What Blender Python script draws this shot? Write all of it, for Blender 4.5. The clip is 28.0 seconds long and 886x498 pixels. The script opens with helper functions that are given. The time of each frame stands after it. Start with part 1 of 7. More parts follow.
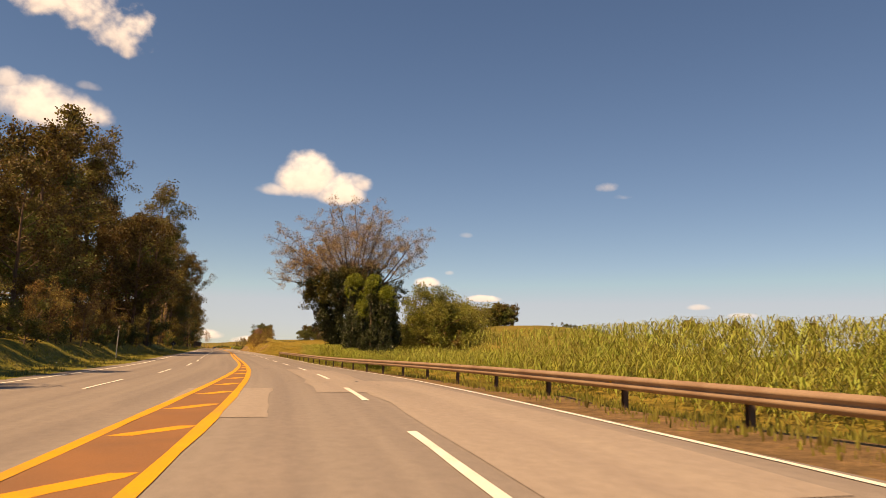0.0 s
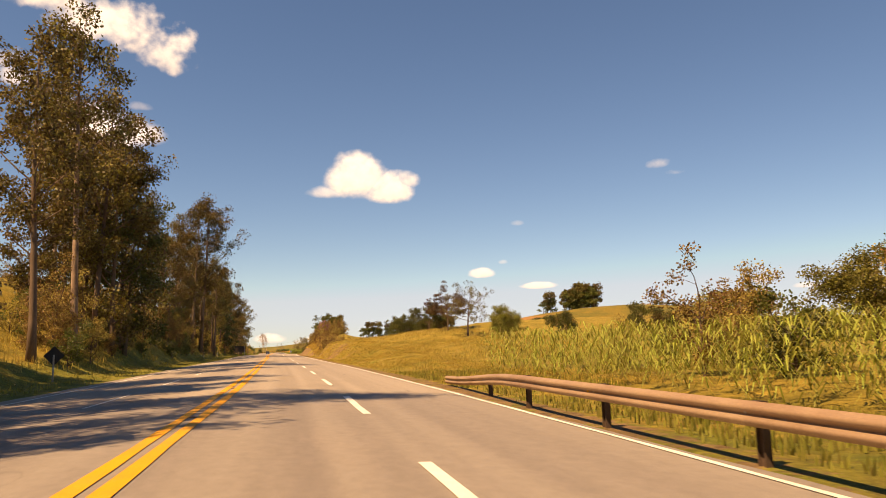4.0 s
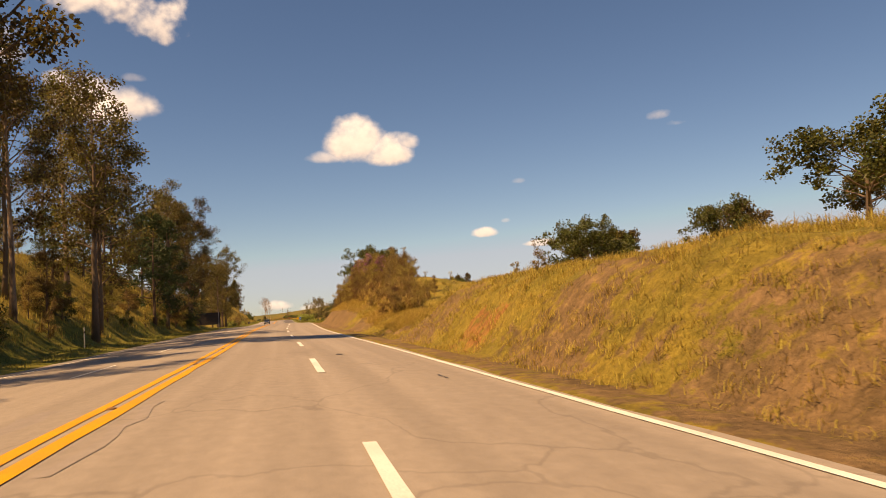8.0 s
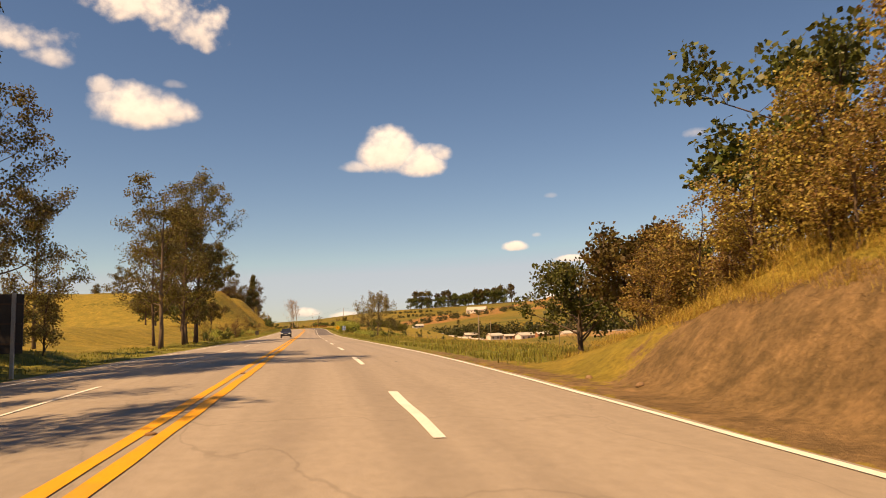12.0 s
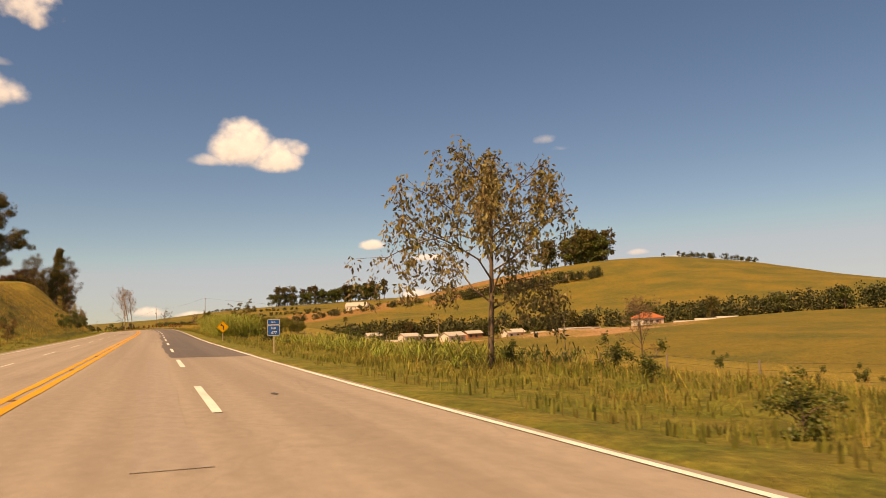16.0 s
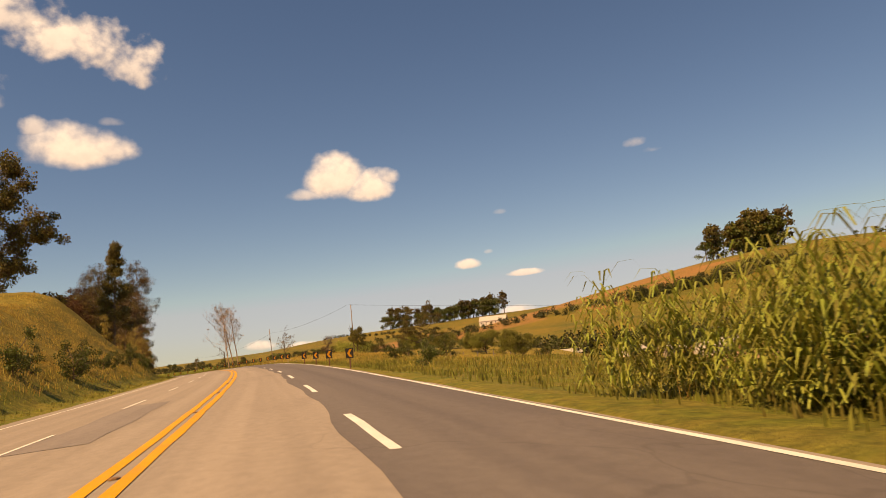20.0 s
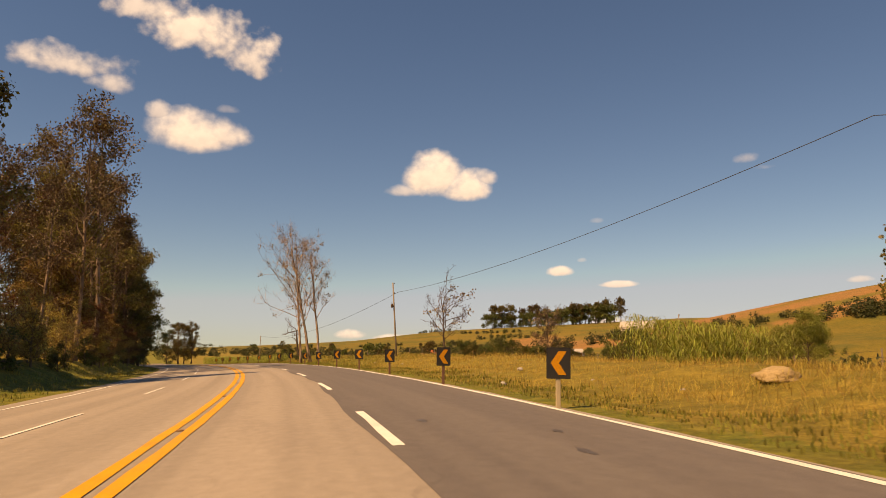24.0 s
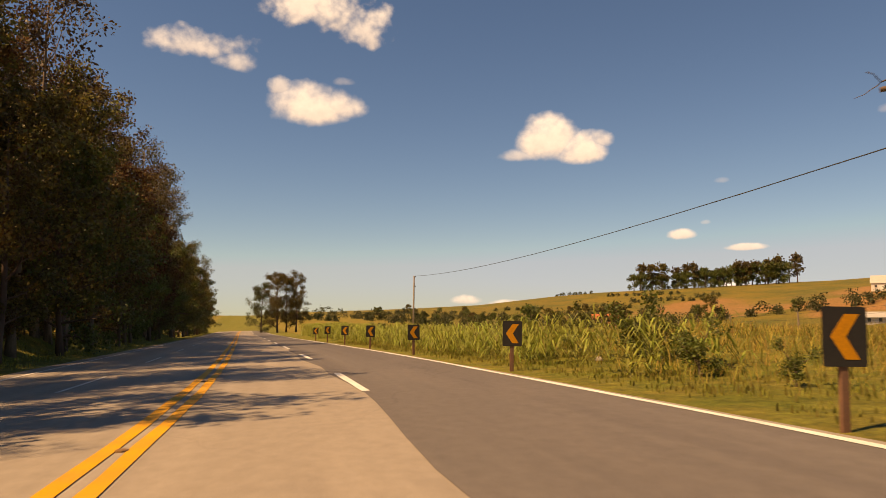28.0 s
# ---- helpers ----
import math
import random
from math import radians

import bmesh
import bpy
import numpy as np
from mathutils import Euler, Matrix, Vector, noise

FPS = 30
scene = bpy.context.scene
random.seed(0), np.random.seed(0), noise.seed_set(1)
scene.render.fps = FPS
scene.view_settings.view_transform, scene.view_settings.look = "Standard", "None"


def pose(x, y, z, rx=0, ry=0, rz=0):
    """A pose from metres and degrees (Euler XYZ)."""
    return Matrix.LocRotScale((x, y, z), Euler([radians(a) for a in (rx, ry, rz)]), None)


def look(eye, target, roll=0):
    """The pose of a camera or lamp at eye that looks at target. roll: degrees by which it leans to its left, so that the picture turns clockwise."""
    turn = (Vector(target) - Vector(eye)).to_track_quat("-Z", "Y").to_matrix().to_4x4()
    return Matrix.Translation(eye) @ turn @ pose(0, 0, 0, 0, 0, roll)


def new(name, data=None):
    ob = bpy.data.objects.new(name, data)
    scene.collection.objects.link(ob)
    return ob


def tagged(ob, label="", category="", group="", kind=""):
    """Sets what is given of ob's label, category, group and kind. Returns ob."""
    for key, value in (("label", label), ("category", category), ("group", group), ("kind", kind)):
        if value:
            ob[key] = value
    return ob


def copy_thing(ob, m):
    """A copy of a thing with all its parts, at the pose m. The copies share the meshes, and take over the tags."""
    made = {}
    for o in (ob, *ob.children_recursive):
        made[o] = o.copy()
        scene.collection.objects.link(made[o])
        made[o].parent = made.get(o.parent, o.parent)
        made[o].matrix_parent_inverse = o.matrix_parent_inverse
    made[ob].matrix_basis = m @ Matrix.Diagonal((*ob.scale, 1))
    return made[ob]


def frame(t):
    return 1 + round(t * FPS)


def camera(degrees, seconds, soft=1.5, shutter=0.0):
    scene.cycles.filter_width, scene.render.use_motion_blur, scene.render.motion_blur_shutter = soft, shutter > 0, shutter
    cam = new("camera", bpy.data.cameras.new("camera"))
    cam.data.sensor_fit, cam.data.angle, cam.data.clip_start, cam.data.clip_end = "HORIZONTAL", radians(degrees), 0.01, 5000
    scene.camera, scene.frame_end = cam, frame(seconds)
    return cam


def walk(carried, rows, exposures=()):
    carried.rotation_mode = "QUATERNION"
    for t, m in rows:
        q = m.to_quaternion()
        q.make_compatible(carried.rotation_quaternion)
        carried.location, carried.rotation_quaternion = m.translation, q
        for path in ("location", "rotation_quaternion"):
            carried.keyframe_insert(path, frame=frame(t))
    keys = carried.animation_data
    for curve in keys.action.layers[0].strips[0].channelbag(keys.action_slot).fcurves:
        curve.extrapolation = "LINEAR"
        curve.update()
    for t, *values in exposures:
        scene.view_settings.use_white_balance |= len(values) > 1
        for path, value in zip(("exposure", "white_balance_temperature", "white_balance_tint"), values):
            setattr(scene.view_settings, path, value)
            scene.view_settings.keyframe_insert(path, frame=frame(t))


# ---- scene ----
# ------------------------------------------------------------------ camera
cam = camera(64.24, 28.0, 0.3, 0.06)
PATH = [
    (0.0, pose(0.00, 0.00, 0.00, 98.82, -2.24, -0.35)),
    (0.5, pose(-2.36, 12.80, 0.16, 98.75, -2.59, 3.07)),
    (1.0, pose(-4.99, 25.58, 0.27, 98.99, -0.29, 4.96)),
    (1.5, pose(-8.10, 38.34, 0.35, 98.62, 0.18, 6.01)),
    (2.0, pose(-11.68, 51.07, 0.40, 99.35, 1.34, 5.56)),
    (2.5, pose(-15.50, 63.69, 0.46, 97.85, 2.96, 4.98)),
    (3.0, pose(-19.39, 76.26, 0.55, 97.21, 3.79, 5.83)),
    (3.5, pose(-23.28, 88.79, 0.64, 97.85, 1.14, 4.00)),
    (4.0, pose(-27.13, 101.32, 0.73, 98.08, 1.30, 4.45)),
    (4.5, pose(-30.95, 113.84, 0.81, 98.15, 1.65, 5.02)),
    (5.0, pose(-34.75, 126.35, 0.88, 98.22, 2.03, 5.60)),
    (5.5, pose(-38.54, 138.86, 0.96, 98.47, 2.32, 6.07)),
    (6.0, pose(-42.33, 151.36, 1.03, 97.15, 2.19, 5.88)),
    (6.5, pose(-46.17, 163.86, 1.10, 96.91, 2.26, 4.27)),
    (7.0, pose(-49.99, 176.30, 1.16, 95.10, 2.52, 3.91)),
    (7.5, pose(-53.66, 188.64, 1.19, 94.33, 3.53, 4.70)),
    (8.0, pose(-57.34, 200.82, 1.20, 94.92, 3.54, 4.94)),
    (8.5, pose(-61.21, 212.89, 1.20, 96.15, 2.91, 5.82)),
    (9.0, pose(-65.15, 224.94, 1.25, 95.11, 3.88, 7.06)),
    (9.5, pose(-69.26, 237.11, 1.32, 95.36, 2.98, 6.31)),
    (10.0, pose(-73.39, 249.39, 1.39, 96.07, 2.97, 6.75)),
    (10.5, pose(-77.45, 261.75, 1.47, 94.84, 2.75, 5.59)),
    (11.0, pose(-81.51, 274.15, 1.56, 98.40, 1.66, 6.07)),
    (11.5, pose(-85.51, 286.61, 1.66, 96.77, 1.30, 6.88)),
    (12.0, pose(-89.37, 299.13, 1.75, 96.00, 1.54, 7.19)),
    (12.5, pose(-93.13, 311.69, 1.83, 95.90, 2.11, 7.18)),
    (13.0, pose(-96.85, 324.28, 1.87, 96.29, 2.77, 7.02)),
    (13.5, pose(-100.61, 336.86, 1.88, 97.00, 3.27, 6.89)),
    (14.0, pose(-104.57, 349.39, 1.83, 95.89, 3.02, 6.83)),
    (14.5, pose(-108.66, 361.90, 1.74, 95.99, 3.89, 0.12)),
    (15.0, pose(-112.77, 374.42, 1.66, 96.40, 2.94, -1.98)),
    (15.5, pose(-116.87, 386.96, 1.57, 96.58, 2.39, -4.52)),
    (16.0, pose(-121.02, 399.51, 1.52, 95.55, 1.96, -4.41)),
    (16.5, pose(-125.21, 412.07, 1.48, 96.46, 2.72, -2.59)),
    (17.0, pose(-129.37, 424.68, 1.46, 98.02, 4.20, -1.61)),
    (17.5, pose(-133.50, 437.33, 1.48, 95.81, 3.25, -0.15)),
    (18.0, pose(-137.61, 450.06, 1.51, 95.28, 3.98, 0.96)),
    (18.5, pose(-141.73, 462.85, 1.57, 96.59, 5.68, 2.57)),
    (19.0, pose(-145.85, 475.72, 1.65, 97.37, 4.06, 3.58)),
    (19.5, pose(-149.99, 488.63, 1.75, 97.56, 5.38, 2.89)),
    (20.0, pose(-154.15, 501.55, 1.86, 97.50, 5.72, 3.81)),
    (20.5, pose(-158.33, 514.45, 1.96, 97.73, 5.41, 4.23)),
    (21.0, pose(-162.50, 527.31, 2.05, 97.91, 4.85, 4.47)),
    (21.5, pose(-166.72, 540.12, 2.13, 98.13, 4.29, 4.70)),
    (22.0, pose(-171.03, 552.87, 2.20, 98.41, 3.62, 4.87)),
    (22.5, pose(-175.48, 565.55, 2.25, 98.81, 2.73, 4.92)),
    (23.0, pose(-180.10, 578.16, 2.30, 96.80, 1.25, 6.43)),
    (23.5, pose(-184.87, 590.69, 2.33, 97.97, 1.31, 10.82)),
    (24.0, pose(-189.80, 603.13, 2.34, 97.99, 0.35, 10.66)),
    (24.5, pose(-194.97, 615.46, 2.31, 97.29, -0.49, 10.89)),
    (25.0, pose(-200.35, 627.68, 2.24, 97.74, -0.10, 11.05)),
    (25.5, pose(-205.98, 639.77, 2.16, 96.96, -0.78, 12.74)),
    (26.0, pose(-211.88, 651.71, 2.09, 95.54, -1.22, 14.51)),
    (26.5, pose(-218.17, 663.43, 1.99, 94.55, -0.47, 17.73)),
    (27.0, pose(-224.58, 675.06, 1.86, 95.04, -0.68, 18.70)),
    (27.5, pose(-231.20, 686.57, 1.69, 94.61, -0.36, 19.44)),
    (28.0, pose(-238.09, 697.91, 1.47, 95.26, 0.24, 19.98)),
]
walk(cam, PATH, [(0.0, 0.68, 9200, 18), (1.0, 0.78, 9200, 18), (2.0, 1.06, 9300, 18.5), (3.0, 1.12, 9300, 18.5), (4.5, 0.84, 9200, 18), (6.0, 0.66, 9200, 18), (7.0, 0.54, 8900, 18), (8.0, 0.6, 9000, 18.5),
           (11.0, 0.72, 8900, 17), (14.0, 0.53, 9300, 17), (17.0, 0.53, 9600, 18.5), (20.0, 0.5, 9700, 18.5), (26.0, 0.45, 9700, 18.5), (27.0, 0.33, 9600, 18.5), (28.0, 0.53, 9600, 18)])

# ------------------------------------------------------------------ sun and sky
SUN = Vector((-0.66, -0.75, 1.36)).normalized()
world = bpy.data.worlds.new("sky")
scene.world = world
world.use_nodes = True


def build_sky(w):
    nt = w.node_tree
    nt.nodes.clear()
    N, L = nt.nodes.new, nt.links.new
    out, bg = N("ShaderNodeOutputWorld"), N("ShaderNodeBackground")
    sky = N("ShaderNodeTexSky")
    sky.sky_type, sky.sun_disc = "NISHITA", False
    sky.sun_elevation = math.asin(SUN.z)
    sky.sun_rotation = math.atan2(SUN.x, SUN.y)
    sky.air_density, sky.dust_density, sky.ozone_density = 1.0, 0.0, 3.0
    sky.altitude = 900
    tc = N("ShaderNodeTexCoord")

    def math_(op, a, b=None, clamp=False):
        n = N("ShaderNodeMath")
        n.operation, n.use_clamp = op, clamp
        for k, v in enumerate((a, b)):
            if v is None:
                continue
            if isinstance(v, (int, float)):
                n.inputs[k].default_value = v
            else:
                L(v, n.inputs[k])
        return n.outputs[0]

    def dot(vec):
        n = N("ShaderNodeVectorMath")
        n.operation = "DOT_PRODUCT"
        L(tc.outputs["Generated"], n.inputs[0])
        n.inputs[1].default_value = vec
        return n.outputs["Value"]

    def fbm(scale, detail, rough, off=0.0):
        m = N("ShaderNodeMapping")
        m.inputs["Location"].default_value = (off, off * 0.7, off * 0.3)
        m.inputs["Scale"].default_value = (scale, scale, scale * 1.15)
        L(tc.outputs["Generated"], m.inputs["Vector"])
        n = N("ShaderNodeTexNoise")
        n.inputs["Scale"].default_value, n.inputs["Detail"].default_value = 1.0, detail
        n.inputs["Roughness"].default_value = rough
        L(m.outputs[0], n.inputs["Vector"])
        return n.outputs["Fac"]

    big = math_("SUBTRACT", fbm(30, 2, 0.45), 0.5)
    fine = math_("SUBTRACT", fbm(80, 4, 0.55, 3.0), 0.5)
    cover, white = None, None
    # azimuth (left of +y), elevation, half width, half height in degrees, edge softness, density, puff
    clouds = (
        (11.2, 13.9, 2.9, 2.5, 0.9, 1.0, 0.5), (8.5, 13.1, 2.3, 1.75, 0.9, 1.0, 0.55), (13.3, 13.0, 2.3, 0.75, 1.4, 0.7, 0.6), (7.0, 13.9, 1.2, 1.0, 1.2, 0.8, 0.7),
        (30.6, 16.6, 3.9, 2.3, 1.0, 1.0, 0.5), (28.2, 16.8, 2.2, 1.7, 1.0, 0.95, 0.5), (33.0, 18.0, 1.2, 1.0, 1.2, 0.7, 0.9), (27.9, 18.7, 1.1, 0.45, 2.0, 0.4, 1.0),
        (30.5, 23.9, 4.8, 2.3, 1.3, 0.95, 1.2), (25.8, 22.8, 2.2, 2.4, 1.4, 0.85, 1.4), (34.5, 25.4, 3.6, 2.2, 1.3, 0.85, 1.2),
        (39.5, 20.6, 4.6, 1.5, 1.5, 0.8, 1.2), (36.3, 19.7, 2.0, 1.1, 1.5, 0.7, 1.1),
        (1.0, 6.3, 1.25, 0.62, 0.8, 0.9, 0.5), (-3.6, 5.2, 1.6, 0.4, 0.8, 0.8, 0.5), (-0.8, 7.2, 0.5, 0.3, 1.2, 0.35, 0.8),
        (-13.4, 14.2, 1.2, 0.5, 1.8, 0.36, 1.2), (-14.6, 13.5, 0.9, 0.35, 1.8, 0.28, 1.2), (-2.0, 10.3, 0.6, 0.3, 1.8, 0.25, 0.8),
        (-2.7, 2.2, 1.6, 0.6, 0.9, 0.8, 0.6), (18.0, 1.4, 1.5, 0.6, 0.9, 0.85, 0.7), (14.5, 1.1, 1.8, 0.45, 0.9, 0.7, 0.6),
        (-20.2, 4.9, 1.1, 0.35, 1.0, 0.5, 0.7), (-23.6, 4.3, 1.3, 0.3, 1.0, 0.45, 0.7), (5.0, 1.3, 1.9, 0.4, 0.9, 0.7, 0.7),
        (70, 22, 7, 3, 1.2, 0.9, 1.2), (-60, 25, 6, 2.5, 1.2, 0.9, 1.2), (150, 20, 8, 3, 1.2, 0.9, 1.2), (-140, 30, 7, 3, 1.2, 0.9, 1.2),
    )
    for az, el, hw, hh, edge, dens, puff in clouds:
        a, e = radians(az + 0.2), radians(el - 0.35)
        mid = Vector((-math.sin(a) * math.cos(e), math.cos(a) * math.cos(e), math.sin(e)))
        right = Vector((math.cos(a), math.sin(a), 0))
        up = right.cross(mid)
        x = math_("DIVIDE", dot(right), math.sin(radians(hw)))
        y0 = dot(up)
        above = math_("DIVIDE", math_("MAXIMUM", y0, 0.0), math.sin(radians(hh)))
        below = math_("DIVIDE", math_("MINIMUM", y0, 0.0), math.sin(radians(hh * 0.6)))
        y = math_("ADD", above, below)
        r2 = math_("ADD", math_("MULTIPLY", x, x), math_("MULTIPLY", y, y))
        body = math_("SUBTRACT", 1.0, r2)
        body = math_("ADD", body, math_("MULTIPLY", big, 2.4 * puff))
        body = math_("ADD", body, math_("MULTIPLY", fine, 0.9 * puff))
        front = math_("GREATER_THAN", dot(mid), 0.5)
        ease = N("ShaderNodeMapRange")
        ease.interpolation_type = "SMOOTHSTEP"
        ease.inputs["From Max"].default_value = edge
        L(body, ease.inputs["Value"])
        alpha = math_("MULTIPLY", math_("MULTIPLY", ease.outputs[0], front), dens)
        lit = math_("ADD", math_("MULTIPLY", y, 0.13), 0.84)
        cover = alpha if cover is None else math_("MAXIMUM", cover, alpha)
        lit = math_("MULTIPLY", lit, alpha)
        white = lit if white is None else math_("MAXIMUM", white, lit)
    shade = math_("DIVIDE", white, math_("MAXIMUM", cover, 0.02))
    shade = math_("ADD", shade, math_("MULTIPLY", fine, 0.2))
    tone = N("ShaderNodeMix")
    tone.data_type = "RGBA"
    tone.inputs["A"].default_value, tone.inputs["B"].default_value = (6.4, 5.7, 5.5, 1), (12.2, 11.0, 10.0, 1)
    L(math_("MULTIPLY", math_("SUBTRACT", shade, 0.6), 2.4, clamp=True), tone.inputs["Factor"])
    mix = N("ShaderNodeMix")
    mix.data_type = "RGBA"
    L(cover, mix.inputs["Factor"])
    rich = N("ShaderNodeHueSaturation")
    rich.inputs["Saturation"].default_value = 1.15
    rich.inputs["Hue"].default_value = 0.503
    L(sky.outputs[0], rich.inputs["Color"])
    # the air close to the horizon stays a pale blue
    pale = N("ShaderNodeMix")
    pale.data_type, pale.blend_type = "RGBA", "DARKEN"
    pale.inputs["Factor"].default_value = 0.8
    pale.inputs["B"].default_value = (4.1, 5.3, 7.2, 1)
    L(rich.outputs[0], pale.inputs["A"])
    L(pale.outputs["Result"], mix.inputs["A"])
    L(tone.outputs["Result"], mix.inputs["B"])
    L(mix.outputs["Result"], bg.inputs["Color"])
    bg.inputs["Strength"].default_value = 0.070
    L(bg.outputs[0], out.inputs["Surface"])


build_sky(world)
sun_data = bpy.data.lights.new("sun", "SUN")
sun_data.energy, sun_data.angle, sun_data.color = 4.9, radians(0.53), (1.0, 0.77, 0.51)
sun = new("sun", sun_data)
sun.matrix_world = look(SUN * 300, (0, 0, 0))

# ------------------------------------------------------------------ materials


def rgb(c):
    return (c[0], c[1], c[2], 1.0)


def surface(name, base, other, scale=1.0, fine=40.0, rough=0.8, bump=0.3, bump_dist=0.02, metal=0.0, third=None, third_scale=0.15,
            third_amt=0.5, per_object=0.0, per_island=0.0, translucent=0.0, detail=6.0, spec=0.3, stretch=None, contrast=1.0):
    """A surface with two colours mixed by noise at one scale, grain and relief at a finer one, and stains of a third colour at a larger one."""
    m = bpy.data.materials.new(name)
    m.use_nodes = True
    nt = m.node_tree
    N, L = nt.nodes.new, nt.links.new
    bsdf = nt.nodes["Principled BSDF"]
    tc = N("ShaderNodeTexCoord")
    src = tc.outputs["Object"]
    if stretch:
        mp = N("ShaderNodeMapping")
        mp.inputs["Scale"].default_value = stretch
        L(src, mp.inputs["Vector"])
        src = mp.outputs[0]

    def noise_(sc, det, ro=0.55):
        n = N("ShaderNodeTexNoise")
        n.inputs["Scale"].default_value, n.inputs["Detail"].default_value, n.inputs["Roughness"].default_value = sc, det, ro
        L(src, n.inputs["Vector"])
        return n.outputs["Fac"]

    def ramp(fac, lo, hi):
        r = N("ShaderNodeMapRange")
        r.inputs["From Min"].default_value, r.inputs["From Max"].default_value = lo, hi
        L(fac, r.inputs["Value"])
        return r.outputs[0]

    def mix(fac, a, b, mode="MIX"):
        x = N("ShaderNodeMix")
        x.data_type, x.blend_type = "RGBA", mode
        for sock, v in (("Factor", fac), ("A", a), ("B", b)):
            if isinstance(v, (tuple, list)):
                x.inputs[sock].default_value = rgb(v)
            elif isinstance(v, float):
                x.inputs[sock].default_value = v
            else:
                L(v, x.inputs[sock])
        return x.outputs["Result"]

    half = 0.22 / contrast
    col = mix(ramp(noise_(scale, detail), 0.5 - half, 0.5 + half), base, other)
    if third:
        col = mix(ramp(noise_(third_scale, 4.0), 0.5, 0.5 + 0.2 / max(third_amt, 0.05)), col, third)
    grain = noise_(fine, 4.0, 0.65)
    g = ramp(grain, 0.25, 0.75)
    dark = mix(g, (0.72, 0.72, 0.72), (1.18, 1.18, 1.18))
    col = mix(0.8, col, dark, "MULTIPLY")
    for amount, node, sock in ((per_object, "ShaderNodeObjectInfo", "Random"), (per_island, "ShaderNodeNewGeometry", "Random Per Island")):
        if amount:
            o = N(node)
            v = N("ShaderNodeMapRange")
            v.inputs["To Min"].default_value, v.inputs["To Max"].default_value = 1 - amount, 1 + amount
            L(o.outputs[sock], v.inputs["Value"])
            h = N("ShaderNodeHueSaturation")
            L(v.outputs[0], h.inputs["Value"])
            v2 = N("ShaderNodeMapRange")
            v2.inputs["To Min"].default_value, v2.inputs["To Max"].default_value = 0.5 - amount * 0.09, 0.5 + amount * 0.05
            L(o.outputs[sock], v2.inputs["Value"])
            L(v2.outputs[0], h.inputs["Hue"])
            L(col, h.inputs["Color"])
            col = h.outputs[0]
    L(col, bsdf.inputs["Base Color"])
    bsdf.inputs["Roughness"].default_value = rough
    bsdf.inputs["Metallic"].default_value = metal
    bsdf.inputs["Specular IOR Level"].default_value = spec
    if bump:
        b = N("ShaderNodeBump")
        b.inputs["Strength"].default_value, b.inputs["Distance"].default_value = bump, bump_dist
        L(grain, b.inputs["Height"])
        L(b.outputs[0], bsdf.inputs["Normal"])
    if translucent:
        t = N("ShaderNodeBsdfTranslucent")
        L(col, t.inputs["Color"])
        ms = N("ShaderNodeMixShader")
        ms.inputs[0].default_value = translucent
        L(bsdf.outputs[0], ms.inputs[1])
        L(t.outputs[0], ms.inputs[2])
        L(ms.outputs[0], nt.nodes["Material Output"].inputs["Surface"])
    return m


